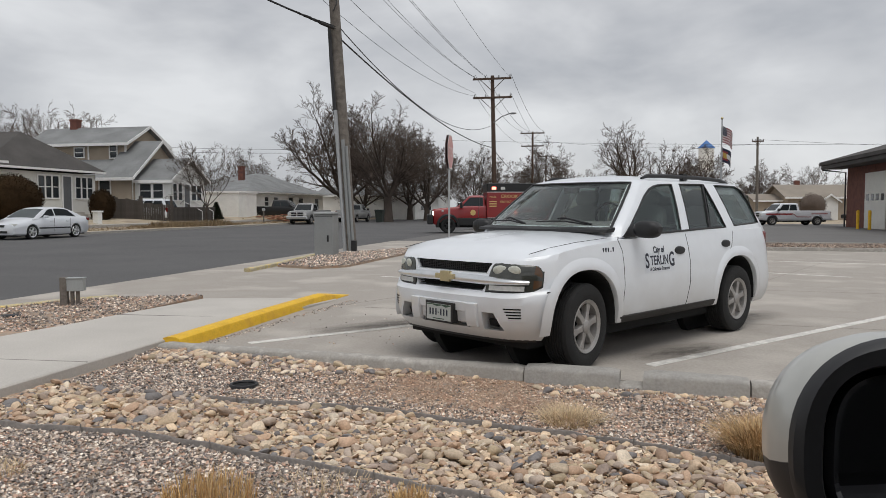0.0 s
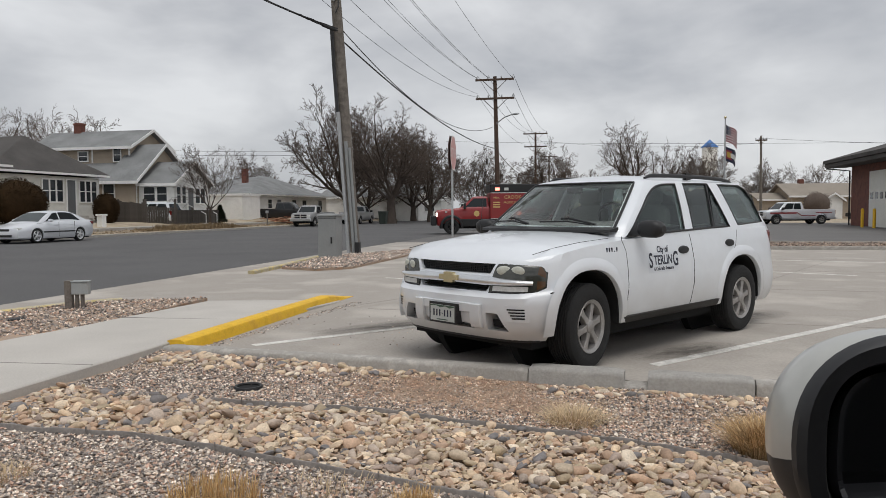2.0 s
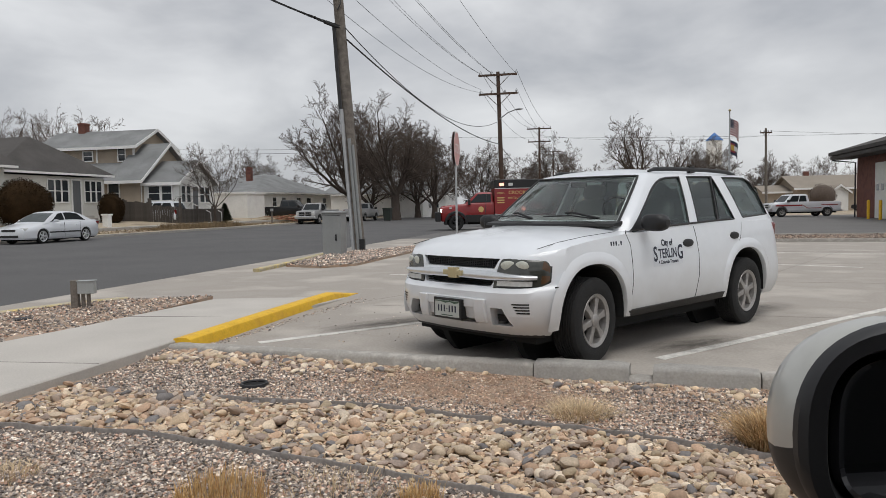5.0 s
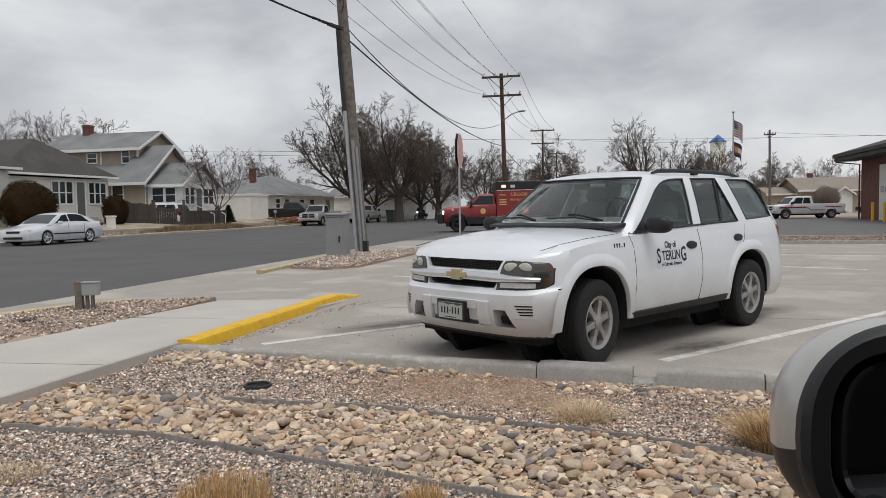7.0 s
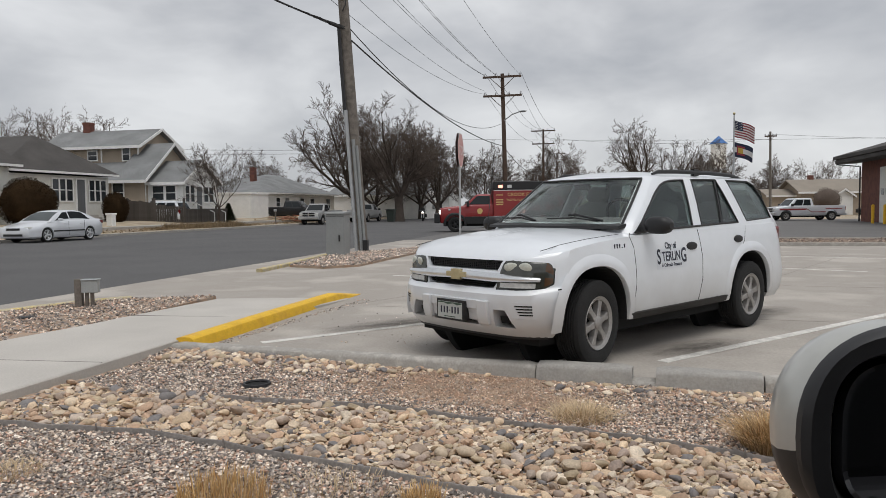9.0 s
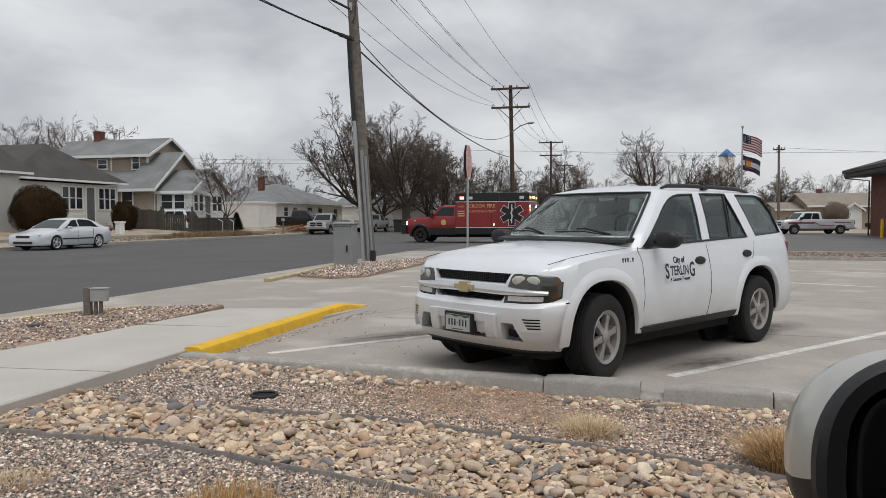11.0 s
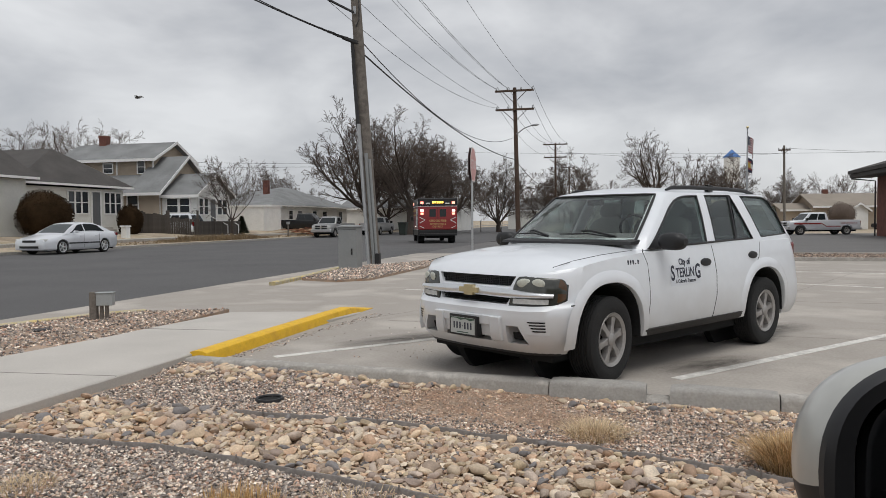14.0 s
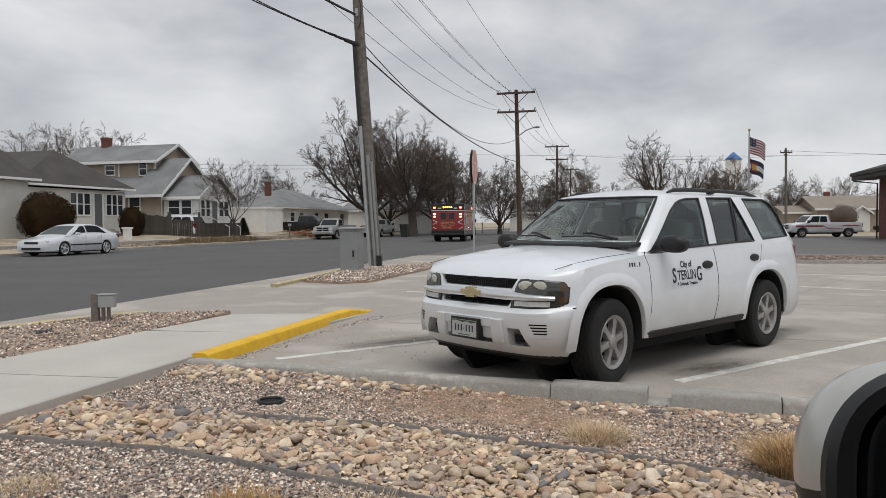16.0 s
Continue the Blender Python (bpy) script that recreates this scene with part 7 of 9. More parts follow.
# ---- mirror of the camera's own car ----
def own_car():
    t = thing("parked_car", pose(0, 0, 0), "pale silver side mirror with black trim on an unseen dark panel", "car")
    # unseen door panel, made black so that the mirror glass reflects dark
    bm = bmesh.new()
    prism(bm, [(0.36, 0.35), (0.50, 0.33), (0.56, 0.60), (0.53, 0.84), (0.46, 0.88), (0.36, 0.86)], -1.1, 1.05, "x")
    part("panel", bm, M_MIRB, t, "unseen door panel, dark for the mirror to reflect", bevel=0.02)
    part("wheel_support", boxmesh(-0.9, 0.9, -0.9, 0.40, -0.45, 0.36), M_DARK, t)

    def ring(y, cx, cz, hw, hh, n=2.3, m=48):
        out = []
        for k in range(m):
            a = 2 * math.pi * k / m
            c, s = math.cos(a), math.sin(a)
            out.append((cx + 0.005 + hw * math.copysign(abs(c) ** (2 / n), c), y, cz + hh * math.copysign(abs(s) ** (2 / n), s)))
        return out
    rings = [ring(0.800, 0.520, 1.102, 0.133, 0.124), ring(0.815, 0.518, 1.102, 0.138, 0.127), ring(0.84, 0.514, 1.102, 0.139, 0.127), ring(0.87, 0.514, 1.100, 0.134, 0.120), ring(0.90, 0.520, 1.098, 0.118, 0.103), ring(0.92, 0.524, 1.096, 0.085, 0.075), ring(0.928, 0.525, 1.096, 0.03, 0.03)]

    def half(keep_up):
        bm = bmesh.new()
        loft(bm, rings)
        bmesh.ops.recalc_face_normals(bm, faces=bm.faces)
        bmesh.ops.delete(bm, geom=[f for f in bm.faces if len(f.verts) > 4 and f.calc_center_median().y < 0.81], context="FACES_ONLY")
        bmesh.ops.bisect_plane(bm, geom=list(bm.verts) + list(bm.edges) + list(bm.faces), plane_co=(0.37, 0.8, 1.081), plane_no=(-0.30, 0.18, 1), clear_inner=keep_up, clear_outer=not keep_up)
        return bm
    mirror = part("side_mirror", half(True), M_SILVERB, t, "pale silver mirror shell", smooth=True)
    part("lower_cover", half(False), M_MIRB, mirror, "black lower mirror cover", smooth=True)
    bm = bmesh.new()
    rr = [ring(0.808, 0.520, 1.102, 0.1375, 0.127), ring(0.797, 0.520, 1.102, 0.137, 0.126), ring(0.789, 0.521, 1.102, 0.130, 0.119, 2.6), ring(0.788, 0.523, 1.101, 0.112, 0.102, 3.0), ring(0.80, 0.525, 1.100, 0.107, 0.097, 3.2), ring(0.83, 0.530, 1.100, 0.100, 0.090, 3.4)]
    loft(bm, rr, caps=False)
    bmesh.ops.recalc_face_normals(bm, faces=bm.faces)
    part("rim", bm, M_MIRB, mirror, "black plastic rim", smooth=True)
    bm = bmesh.new()
    loft(bm, [ring(0.828, 0.530, 1.100, 0.099, 0.089, 3.4), ring(0.812, 0.530, 1.100, 0.097, 0.087, 3.4), ring(0.811, 0.530, 1.100, 0.092, 0.083, 3.4)])
    bmesh.ops.recalc_face_normals(bm, faces=bm.faces)
    bmesh.ops.rotate(bm, verts=bm.verts, cent=(0.529, 0.828, 1.10), matrix=Euler((radians(1), 0, radians(3))).to_matrix())
    part("mirror_glass", bm, M_MIRROR, mirror)
    bm = bmesh.new()
    tube(bm, [(0.55, 0.85, 1.02), (0.62, 0.78, 0.93), (0.70, 0.52, 0.84)], [0.06, 0.05, 0.05], 10)
    part("mirror_arm", bm, M_MIRB, t, smooth=True)
    # unseen dark box added behind and above the eye for the mirror to reflect
    c = thing("unseen_cabin_box", pose(0, 0, 0), "unseen dark box added as car interior for the mirror to reflect", "car interior")
    part("rear_wall", boxmesh(-1.2, 2.2, -1.3, -1.2, 0.2, 1.75), M_UNSEEN, c)
    part("side_wall", boxmesh(2.1, 2.2, -1.2, 0.3, 0.2, 1.75), M_UNSEEN, c)
    part("roof_lining", boxmesh(-1.2, 2.2, -1.2, 0.25, 1.75, 1.8), M_UNSEEN, c)
    part("seat_back", boxmesh(0.6, 1.2, -0.7, -0.4, 0.4, 1.35), M_UNSEEN, c, bevel=0.08)
    part("cabin_floor", boxmesh(-1.2, 2.2, -1.3, 0.36, -0.45, 0.2), M_UNSEEN, c)


M_SILVERB = mat("pale_silver_paint", (0.50, 0.50, 0.47), 0.3, metal=0.3, var=0.05, scale=6, fine=40, coat=0.5)
M_MIRB = mat("grained_black_plastic", (0.018, 0.018, 0.02), 0.5, var=0.15, scale=20)
M_MIRROR = mat("mirror_surface", (0.75, 0.76, 0.78), 0.02, metal=1.0, var=0.0)
M_UNSEEN = mat("unseen_cabin_dark", (0.02, 0.02, 0.021), 0.95, var=0.1)
own_car()


# ---- other vehicles ----
M_SILVER = mat("silver_car_paint", (0.70, 0.72, 0.75), 0.3, metal=0.25, var=0.04, scale=2, coat=0.5)
M_SILVER2 = mat("pewter_truck_paint", (0.36, 0.36, 0.36), 0.35, metal=0.4, var=0.06, scale=2, coat=0.4)
M_BLACKP = mat("black_truck_paint", (0.006, 0.006, 0.007), 0.38, var=0.1, coat=0.15)
M_RED = mat("fire_red_paint", (0.24, 0.008, 0.010), 0.35, var=0.06, scale=2, coat=0.5)
M_REDW = mat("rack_red", (0.25, 0.03, 0.03), 0.5, var=0.1)
M_GOLDL = mat("gold_leaf_lettering", (0.60, 0.42, 0.16), 0.5, var=0.0)
M_WHITEL = mat("white_reflective_stripe", (0.70, 0.70, 0.70), 0.4, var=0.0)
M_TINT = mat("tinted_vehicle_glass", (0.022, 0.026, 0.028), 0.05, var=0.0, spec=0.35)
M_LAMPC = mat("clear_lamp", (0.6, 0.6, 0.58), 0.15, var=0.05)
M_EM_R = mat("red_warning_light", (0.8, 0.1, 0.08), 0.3, var=0.0, emit=(1.0, 0.25, 0.18), estr=3.5)
M_EM_W = mat("white_warning_light", (0.8, 0.8, 0.8), 0.3, var=0.0, emit=(1.0, 0.85, 0.75), estr=3.0)
M_EM_B = mat("blue_warning_light", (0.3, 0.5, 0.9), 0.3, var=0.0, emit=(0.45, 0.65, 1.0), estr=2.5)
M_EM_A = mat("amber_warning_light", (0.9, 0.5, 0.1), 0.3, var=0.0, emit=(1.0, 0.62, 0.08), estr=4.0)


def hull(bm, stations):
    """Skin over stations (x, half width, z bottom, z top, top half width), rounded at the shoulders."""
    rings = []
    for x, w, z0, z1, tw in stations:
        h = z1 - z0
        half = [(w * 0.93, z0), (w, z0 + 0.12 * h), (w, z0 + 0.62 * h), (w * 0.985, z0 + 0.82 * h), (tw + (w - tw) * 0.4, z0 + 0.95 * h), (tw, z1)]
        rings.append([(x, y, z) for y, z in half] + [(x, -y, z) for y, z in reversed(half)])
    loft(bm, rings)
    bmesh.ops.recalc_face_normals(bm, faces=bm.faces)
    return bm


def cabin(parent, base, top, z0, z1, w0, w1, material, panes, name="cabin"):
    """A cabin from base (x front, x rear) to top; panes: (share from, share to) along the side."""
    bm = bmesh.new()
    (bf, br), (tf, tr) = base, top
    a = [(bf, w0, z0), (br, w0, z0), (br, -w0, z0), (bf, -w0, z0)]
    b = [(tf, w1, z1), (tr, w1, z1), (tr, -w1, z1), (tf, -w1, z1)]
    c = [(tf - 0.15, w1 * 0.8, z1 + 0.05), (tr + 0.15, w1 * 0.8, z1 + 0.05), (tr + 0.15, -w1 * 0.8, z1 + 0.05), (tf - 0.15, -w1 * 0.8, z1 + 0.05)]
    loft(bm, [a, b, c])
    bmesh.ops.recalc_face_normals(bm, faces=bm.faces)
    cab = part(name, bm, material, parent, bevel=0.05)

    def quad(p, nrm, nm):
        p = [Vector(q) for q in p]
        n = (p[1] - p[0]).cross(p[3] - p[0]).normalized()
        if n.dot(Vector(nrm)) < 0:
            n = -n
        bm = bmesh.new()
        lo = [bm.verts.new(q - n * 0.02) for q in p]
        hi = [bm.verts.new(q + n * 0.008) for q in p]
        bm.faces.new(lo)
        bm.faces.new(hi)
        for i in range(4):
            bm.faces.new((lo[i], lo[(i + 1) % 4], hi[(i + 1) % 4], hi[i]))
        bmesh.ops.recalc_face_normals(bm, faces=bm.faces)
        part(nm, bm, M_TINT, cab)

    def sp(f, g, s):
        x = (bf + (br - bf) * f) * (1 - g) + (tf + (tr - tf) * f) * g
        return (x, s * (w0 + (w1 - w0) * g), z0 + (z1 - z0) * g)
    for s in (-1, 1):
        for f0, f1 in panes:
            quad([sp(f0, 0.1, s), sp(f1, 0.1, s), sp(f1, 0.88, s), sp(f0, 0.88, s)], (0, s, 0.2), "window")

    def fp(x0, x1, u, g):
        return (x0 + (x1 - x0) * g, u * (w0 + (w1 - w0) * g), z0 + (z1 - z0) * g)
    quad([fp(bf, tf, -0.86, 0.1), fp(bf, tf, 0.86, 0.1), fp(bf, tf, 0.86, 0.9), fp(bf, tf, -0.86, 0.9)], (1, 0, 0.4), "windscreen")
    quad([fp(br, tr, -0.84, 0.15), fp(br, tr, 0.84, 0.15), fp(br, tr, 0.84, 0.88), fp(br, tr, -0.84, 0.88)], (-1, 0, 0.4), "rear_window")
    return cab


def arches(bm, xs, r, w, z):
    return carve(bm, [cyl_y(x, z, r, s * w - 0.35, s * w + 0.35, 32) for x in xs for s in (-1, 1)])


# roof line by the distance behind the middle of the car
SEDAN_TOP = [(-1.28, 0.90), (-1.10, 0.99), (-0.80, 1.17), (-0.50, 1.325), (-0.25, 1.41), (0.0, 1.452), (0.35, 1.475), (0.70, 1.465), (1.0, 1.42), (1.3, 1.335), (1.6, 1.215), (1.85, 1.09), (2.05, 0.99)]


def sedan_point(x, u, out=0.0):
    """A point of the sedan's cabin: u runs 0 at the near sill over the roof (1) to 2 on the far side."""
    top = lerp_table(SEDAN_TOP, -x)
    s = 1 if u <= 1 else -1
    f = u if u <= 1 else 2 - u
    lean = min(1.0, max(0.05, (top - 0.9) / 0.57))
    side = min(1.0, f / 0.6)
    y = 0.845 - 0.235 * lean * side ** 1.25
    z = 0.90 + (top - 0.03 - 0.90) * side
    if f > 0.6:
        g = (f - 0.6) / 0.4
        y = y * (1 - g)
        z = top - 0.03 + 0.03 * (1 - (1 - g) ** 2)
    return Vector((x + out * 0.3, s * (y + out * (1 if f < 0.6 else 0.3)), z + out * (0.5 if f < 0.6 else 1.0)))


def sedan_patch(cab, name, xs, us, material, out=0.006, lower=None):
    bm = bmesh.new()
    g = [[bm.verts.new(sedan_point(x if lower is None else lower(x, u), u, out)) for u in us] for x in xs]
    for i in range(len(xs) - 1):
        for j in range(len(us) - 1):
            bm.faces.new((g[i][j], g[i][j + 1], g[i + 1][j + 1], g[i + 1][j]))
    bmesh.ops.solidify(bm, geom=bm.faces[:], thickness=0.004)
    bmesh.ops.recalc_face_normals(bm, faces=bm.faces)
    part(name, bm, material, cab, smooth=True)


def sedan_cabin(t):
    xs = [1.28 - 3.33 * i / 40 for i in range(41)]
    us = [0, 0.12, 0.25, 0.38, 0.5, 0.57, 0.62, 0.68, 0.78, 0.9]
    us = us + [1.0] + [2 - u for u in reversed(us)]
    bm = bmesh.new()
    loft(bm, [[sedan_point(x, u) for u in us] for x in xs])
    bmesh.ops.recalc_face_normals(bm, faces=bm.faces)
    cab = part("cabin", bm, M_SILVER, t, smooth=True)
    lo = [0.17, 0.25, 0.35, 0.45, 0.535]
    for flip in (False, True):
        us = [2 - u for u in lo] if flip else lo

        def front_slant(x, u):
            f = u if u <= 1 else 2 - u
            return x - max(0.0, x - 0.0) * 0.75 * (f - 0.17) / 0.36

        def rear_slant(x, u):
            f = u if u <= 1 else 2 - u
            return x + max(0.0, -0.85 - x) * 0.62 * (f - 0.17) / 0.36
        sedan_patch(cab, "front_window", [0.90 - 0.98 * i / 10 for i in range(11)], us, M_TINT, lower=front_slant)
        sedan_patch(cab, "rear_side_window", [-0.15 - 1.33 * i / 12 for i in range(13)], us, M_TINT, lower=rear_slant)
    um = [0.64, 0.7, 0.8, 0.9, 1.0, 1.1, 1.2, 1.3, 1.36]
    sedan_patch(cab, "windscreen", [1.12 - 0.76 * i / 10 for i in range(11)], um, M_TINTL)
    sedan_patch(cab, "rear_window", [-1.22 - 0.62 * i / 8 for i in range(9)], um, M_TINT)


M_TINTL = mat("pale_windscreen_glass", (0.16, 0.18, 0.185), 0.06, var=0.0)


def sedan():
    t = thing("sedan", ST @ pose(-17.05, 20.2, 0, 0, 0, -90), "silver four-door sedan parked at the far kerb", "car")
    bm = bmesh.new()
    hull(bm, [(2.40, 0.62, 0.32, 0.55, 0.5), (2.36, 0.78, 0.22, 0.68, 0.66), (2.1, 0.87, 0.2, 0.76, 0.72), (1.4, 0.905, 0.2, 0.88, 0.76), (0.85, 0.91, 0.2, 0.95, 0.80), (0, 0.91, 0.2, 0.97, 0.84), (-1.0, 0.91, 0.2, 0.99, 0.84), (-1.6, 0.905, 0.2, 1.02, 0.80), (-2.2, 0.88, 0.22, 1.02, 0.74), (-2.38, 0.80, 0.3, 0.98, 0.68), (-2.43, 0.66, 0.36, 0.8, 0.6)])
    part("body", arches(bm, (1.37, -1.37), 0.36, 0.9, 0.33), M_SILVER, t, smooth=True)
    sedan_cabin(t)
    for x in (1.37, -1.37):
        for s in (-1, 1):
            make_wheel(t, x, s * 0.80, 0.335, 0, rim_r=0.235, width=0.2, alloy=M_CHROME)
    for s in (-1, 1):
        part("headlight", boxmesh(2.10, 2.33, min(s * 0.50, s * 0.80), max(s * 0.50, s * 0.80), 0.60, 0.72), M_LAMPC, t, bevel=0.03)
        part("tail_light", boxmesh(-2.37, -2.15, min(s * 0.62, s * 0.875), max(s * 0.62, s * 0.875), 0.80, 0.95), M_REDL, t, bevel=0.03)
        part("side_moulding", boxmesh(-1.0, 1.0, min(s * 0.905, s * 0.922), max(s * 0.905, s * 0.922), 0.47, 0.53), M_TRIMB, t)
        part("door_mirror", boxmesh(0.55, 0.72, min(s * 0.88, s * 1.05), max(s * 0.88, s * 1.05), 0.95, 1.07), M_SILVER, t, bevel=0.03)
        for x in (0.05, -0.98):
            part("door_gap", boxmesh(x - 0.006, x + 0.006, min(s * 0.905, s * 0.913), max(s * 0.905, s * 0.913), 0.30, 0.95), M_SEAM, t)
            part("door_handle", boxmesh(x + 0.08, x + 0.26, min(s * 0.90, s * 0.925), max(s * 0.90, s * 0.925), 0.79, 0.83), M_SILVER, t)
    part("grille", boxmesh(2.30, 2.41, -0.35, 0.35, 0.56, 0.66), M_TRIMB, t)
    part("lower_intake", boxmesh(2.34, 2.42, -0.5, 0.5, 0.3, 0.4), M_TRIMB, t)
    part("underbody", boxmesh(-2.2, 2.1, -0.7, 0.7, 0.15, 0.4), M_DARK, t)


sedan()


def pickup(m, paint, label, cab_len=1.9, stripe=None, L=5.7, bedlen=2.0, lower=None):
    t = thing("pickup_truck", m, label, "pickup truck", "parked pickup trucks")
    xf = L / 2
    xr = -L / 2
    cf = xf - 1.25
    cr = cf - cab_len
    bm = bmesh.new()
    hull(bm, [(xf, 0.80, 0.5, 1.0, 0.74), (xf - 0.1, 0.93, 0.45, 1.12, 0.85), (xf - 0.6, 0.97, 0.42, 1.18, 0.88), (cf, 0.98, 0.42, 1.22, 0.92), (cr, 0.98, 0.42, 1.25, 0.94), (cr - 0.03, 0.98, 0.42, 1.25, 0.94), (xr + 0.05, 0.98, 0.45, 1.25, 0.95), (xr, 0.94, 0.5, 1.2, 0.9)])
    wx = (xf - 0.95, xr + 1.15)
    well = boxmesh(xr + 0.08, cr - 0.12, -0.82, 0.82, 0.75, 2.0)
    cutters = [cyl_y(x, 0.42, 0.48, s * 0.95 - 0.4, s * 0.95 + 0.4, 32) for x in wx for s in (-1, 1)] + [well]
    part("body", carve(bm, cutters), paint, t, smooth=True)
    cabin(t, (cf + 0.05, cr), (cf - 0.55, cr + 0.12), 1.2, 1.82, 0.90, 0.74, paint, ((0.14, 0.52), (0.56, 0.88)) if cab_len > 1.6 else ((0.2, 0.8),))
    for x in wx:
        for s in (-1, 1):
            make_wheel(t, x, s * 0.84, 0.40, 0, rim_r=0.22, width=0.25)
    part("front_bumper", boxmesh(xf - 0.1, xf + 0.14, -0.95, 0.95, 0.48, 0.72), M_CHROME, t, bevel=0.04)
    part("rear_bumper", boxmesh(xr - 0.15, xr + 0.02, -0.95, 0.95, 0.45, 0.65), M_CHROME, t, bevel=0.04)
    part("grille", boxmesh(xf - 0.05, xf + 0.03, -0.55, 0.55, 0.74, 1.06), M_TRIMB, t)
    bm = boxmesh(xf, xf + 0.05, -0.58, 0.58, 0.87, 0.92)
    quadbox(bm, xf, xf + 0.05, -0.05, 0.05, 0.74, 1.06)
    part("grille_cross", bm, M_CHROME, t)
    for s in (-1, 1):
        part("headlight", boxmesh(xf - 0.1, xf + 0.02, min(s * 0.6, s * 0.86), max(s * 0.6, s * 0.86), 0.78, 1.02), M_LAMPC, t, bevel=0.02)
        part("tail_light", boxmesh(xr - 0.015, xr + 0.12, min(s * 0.80, s * 0.955), max(s * 0.80, s * 0.955), 0.85, 1.15), M_REDL, t)
        part("door_mirror", boxmesh(cf - 0.25, cf - 0.1, min(s * 0.95, s * 1.2), max(s * 0.95, s * 1.2), 1.2, 1.42), M_TRIMB, t, bevel=0.03)
        if stripe:
            bm = bmesh.new()
            for (xa, za), (xb, zb) in (((xf - 0.4, 0.98), (0.3, 0.98)), ((0.3, 0.98), (-0.1, 0.72)), ((-0.1, 0.72), (xr + 1.7, 0.72)), ((xr + 1.7, 0.98), (xr + 0.3, 0.98)), ((xf - 0.4, 0.92), (0.35, 0.92))):
                prism(bm, [(xa, za - 0.03), (xb, zb - 0.03), (xb, zb + 0.03), (xa, za + 0.03)], min(s * 0.975, s * 0.988), max(s * 0.975, s * 0.988), "y")
            part("stripe", bm, stripe, t)
    part("underbody", boxmesh(xr + 0.2, xf - 0.3, -0.6, 0.6, 0.3, 0.6), M_DARK, t)
    return t


pickup(ST @ pose(-17.3, 53.2, 0, 0, 0, -90), M_SILVER2, "older grey pickup truck with chrome bumper at the kerb", 1.6)
pickup(ST @ pose(-16.7, 63.5, 0, 0, 0, 90), M_SILVER2, "pale grey pickup truck parked behind another", 1.6)
pickup(ST @ pose(-22.6, 57.8, 0.36, 0, 0, 8), M_BLACKP, "black crew-cab pickup truck in the driveway", 2.1, L=6.0)
pickup(pose(29.4, 62.0, -0.02, 0, 0, 184), M_SILVER, "silver crew-cab pickup with red stripes on the apron", 2.1, M_REDW, L=6.0)
bb = thing("sedan", pose(49.2, 86, 0, 0, 0, 190), "small dark car beyond the apron", "car")
bm = bmesh.new()
hull(bm, [(2.2, 0.7, 0.3, 0.7, 0.6), (1.8, 0.88, 0.2, 0.8, 0.7), (-1.8, 0.88, 0.2, 0.95, 0.75), (-2.2, 0.75, 0.3, 0.9, 0.6)])
part("body", bm, M_BLACKP, bb, smooth=True)
cabin(bb, (0.9, -1.8), (0.1, -1.1), 0.85, 1.4, 0.78, 0.6, M_BLACKP, ((0.1, 0.45), (0.5, 0.8)))
for x in (1.35, -1.35):
    for s in (-1, 1):
        make_wheel(bb, x, s * 0.78, 0.32, 0, rim_r=0.2, width=0.2)


def yard_car():
    t = thing("parked_suv", ST @ pose(-24.3, 38.95, 0.35, 0, 0, 180), "white SUV parked behind the board fence", "car")
    bm = bmesh.new()
    hull(bm, [(2.3, 0.7, 0.4, 0.9, 0.6), (2.2, 0.86, 0.3, 1.0, 0.75), (1.1, 0.9, 0.3, 1.08, 0.8), (-2.1, 0.9, 0.3, 1.1, 0.82), (-2.3, 0.82, 0.35, 1.05, 0.75)])
    part("body", arches(bm, (1.4, -1.4), 0.4, 0.9, 0.36), M_WHITE, t, smooth=True)
    cabin(t, (1.0, -2.25), (0.3, -1.95), 1.06, 1.68, 0.82, 0.66, M_WHITE, ((0.08, 0.33), (0.36, 0.62), (0.66, 0.93)))
    for x in (1.4, -1.4):
        for s in (-1, 1):
            make_wheel(t, x, s * 0.78, 0.36, 0, rim_r=0.21, width=0.22)
    for s in (-1, 1):
        part("tail_light", boxmesh(-2.33, -2.2, min(s * 0.68, s * 0.84), max(s * 0.68, s * 0.84), 0.8, 1.1), M_REDL, t)


yard_car()


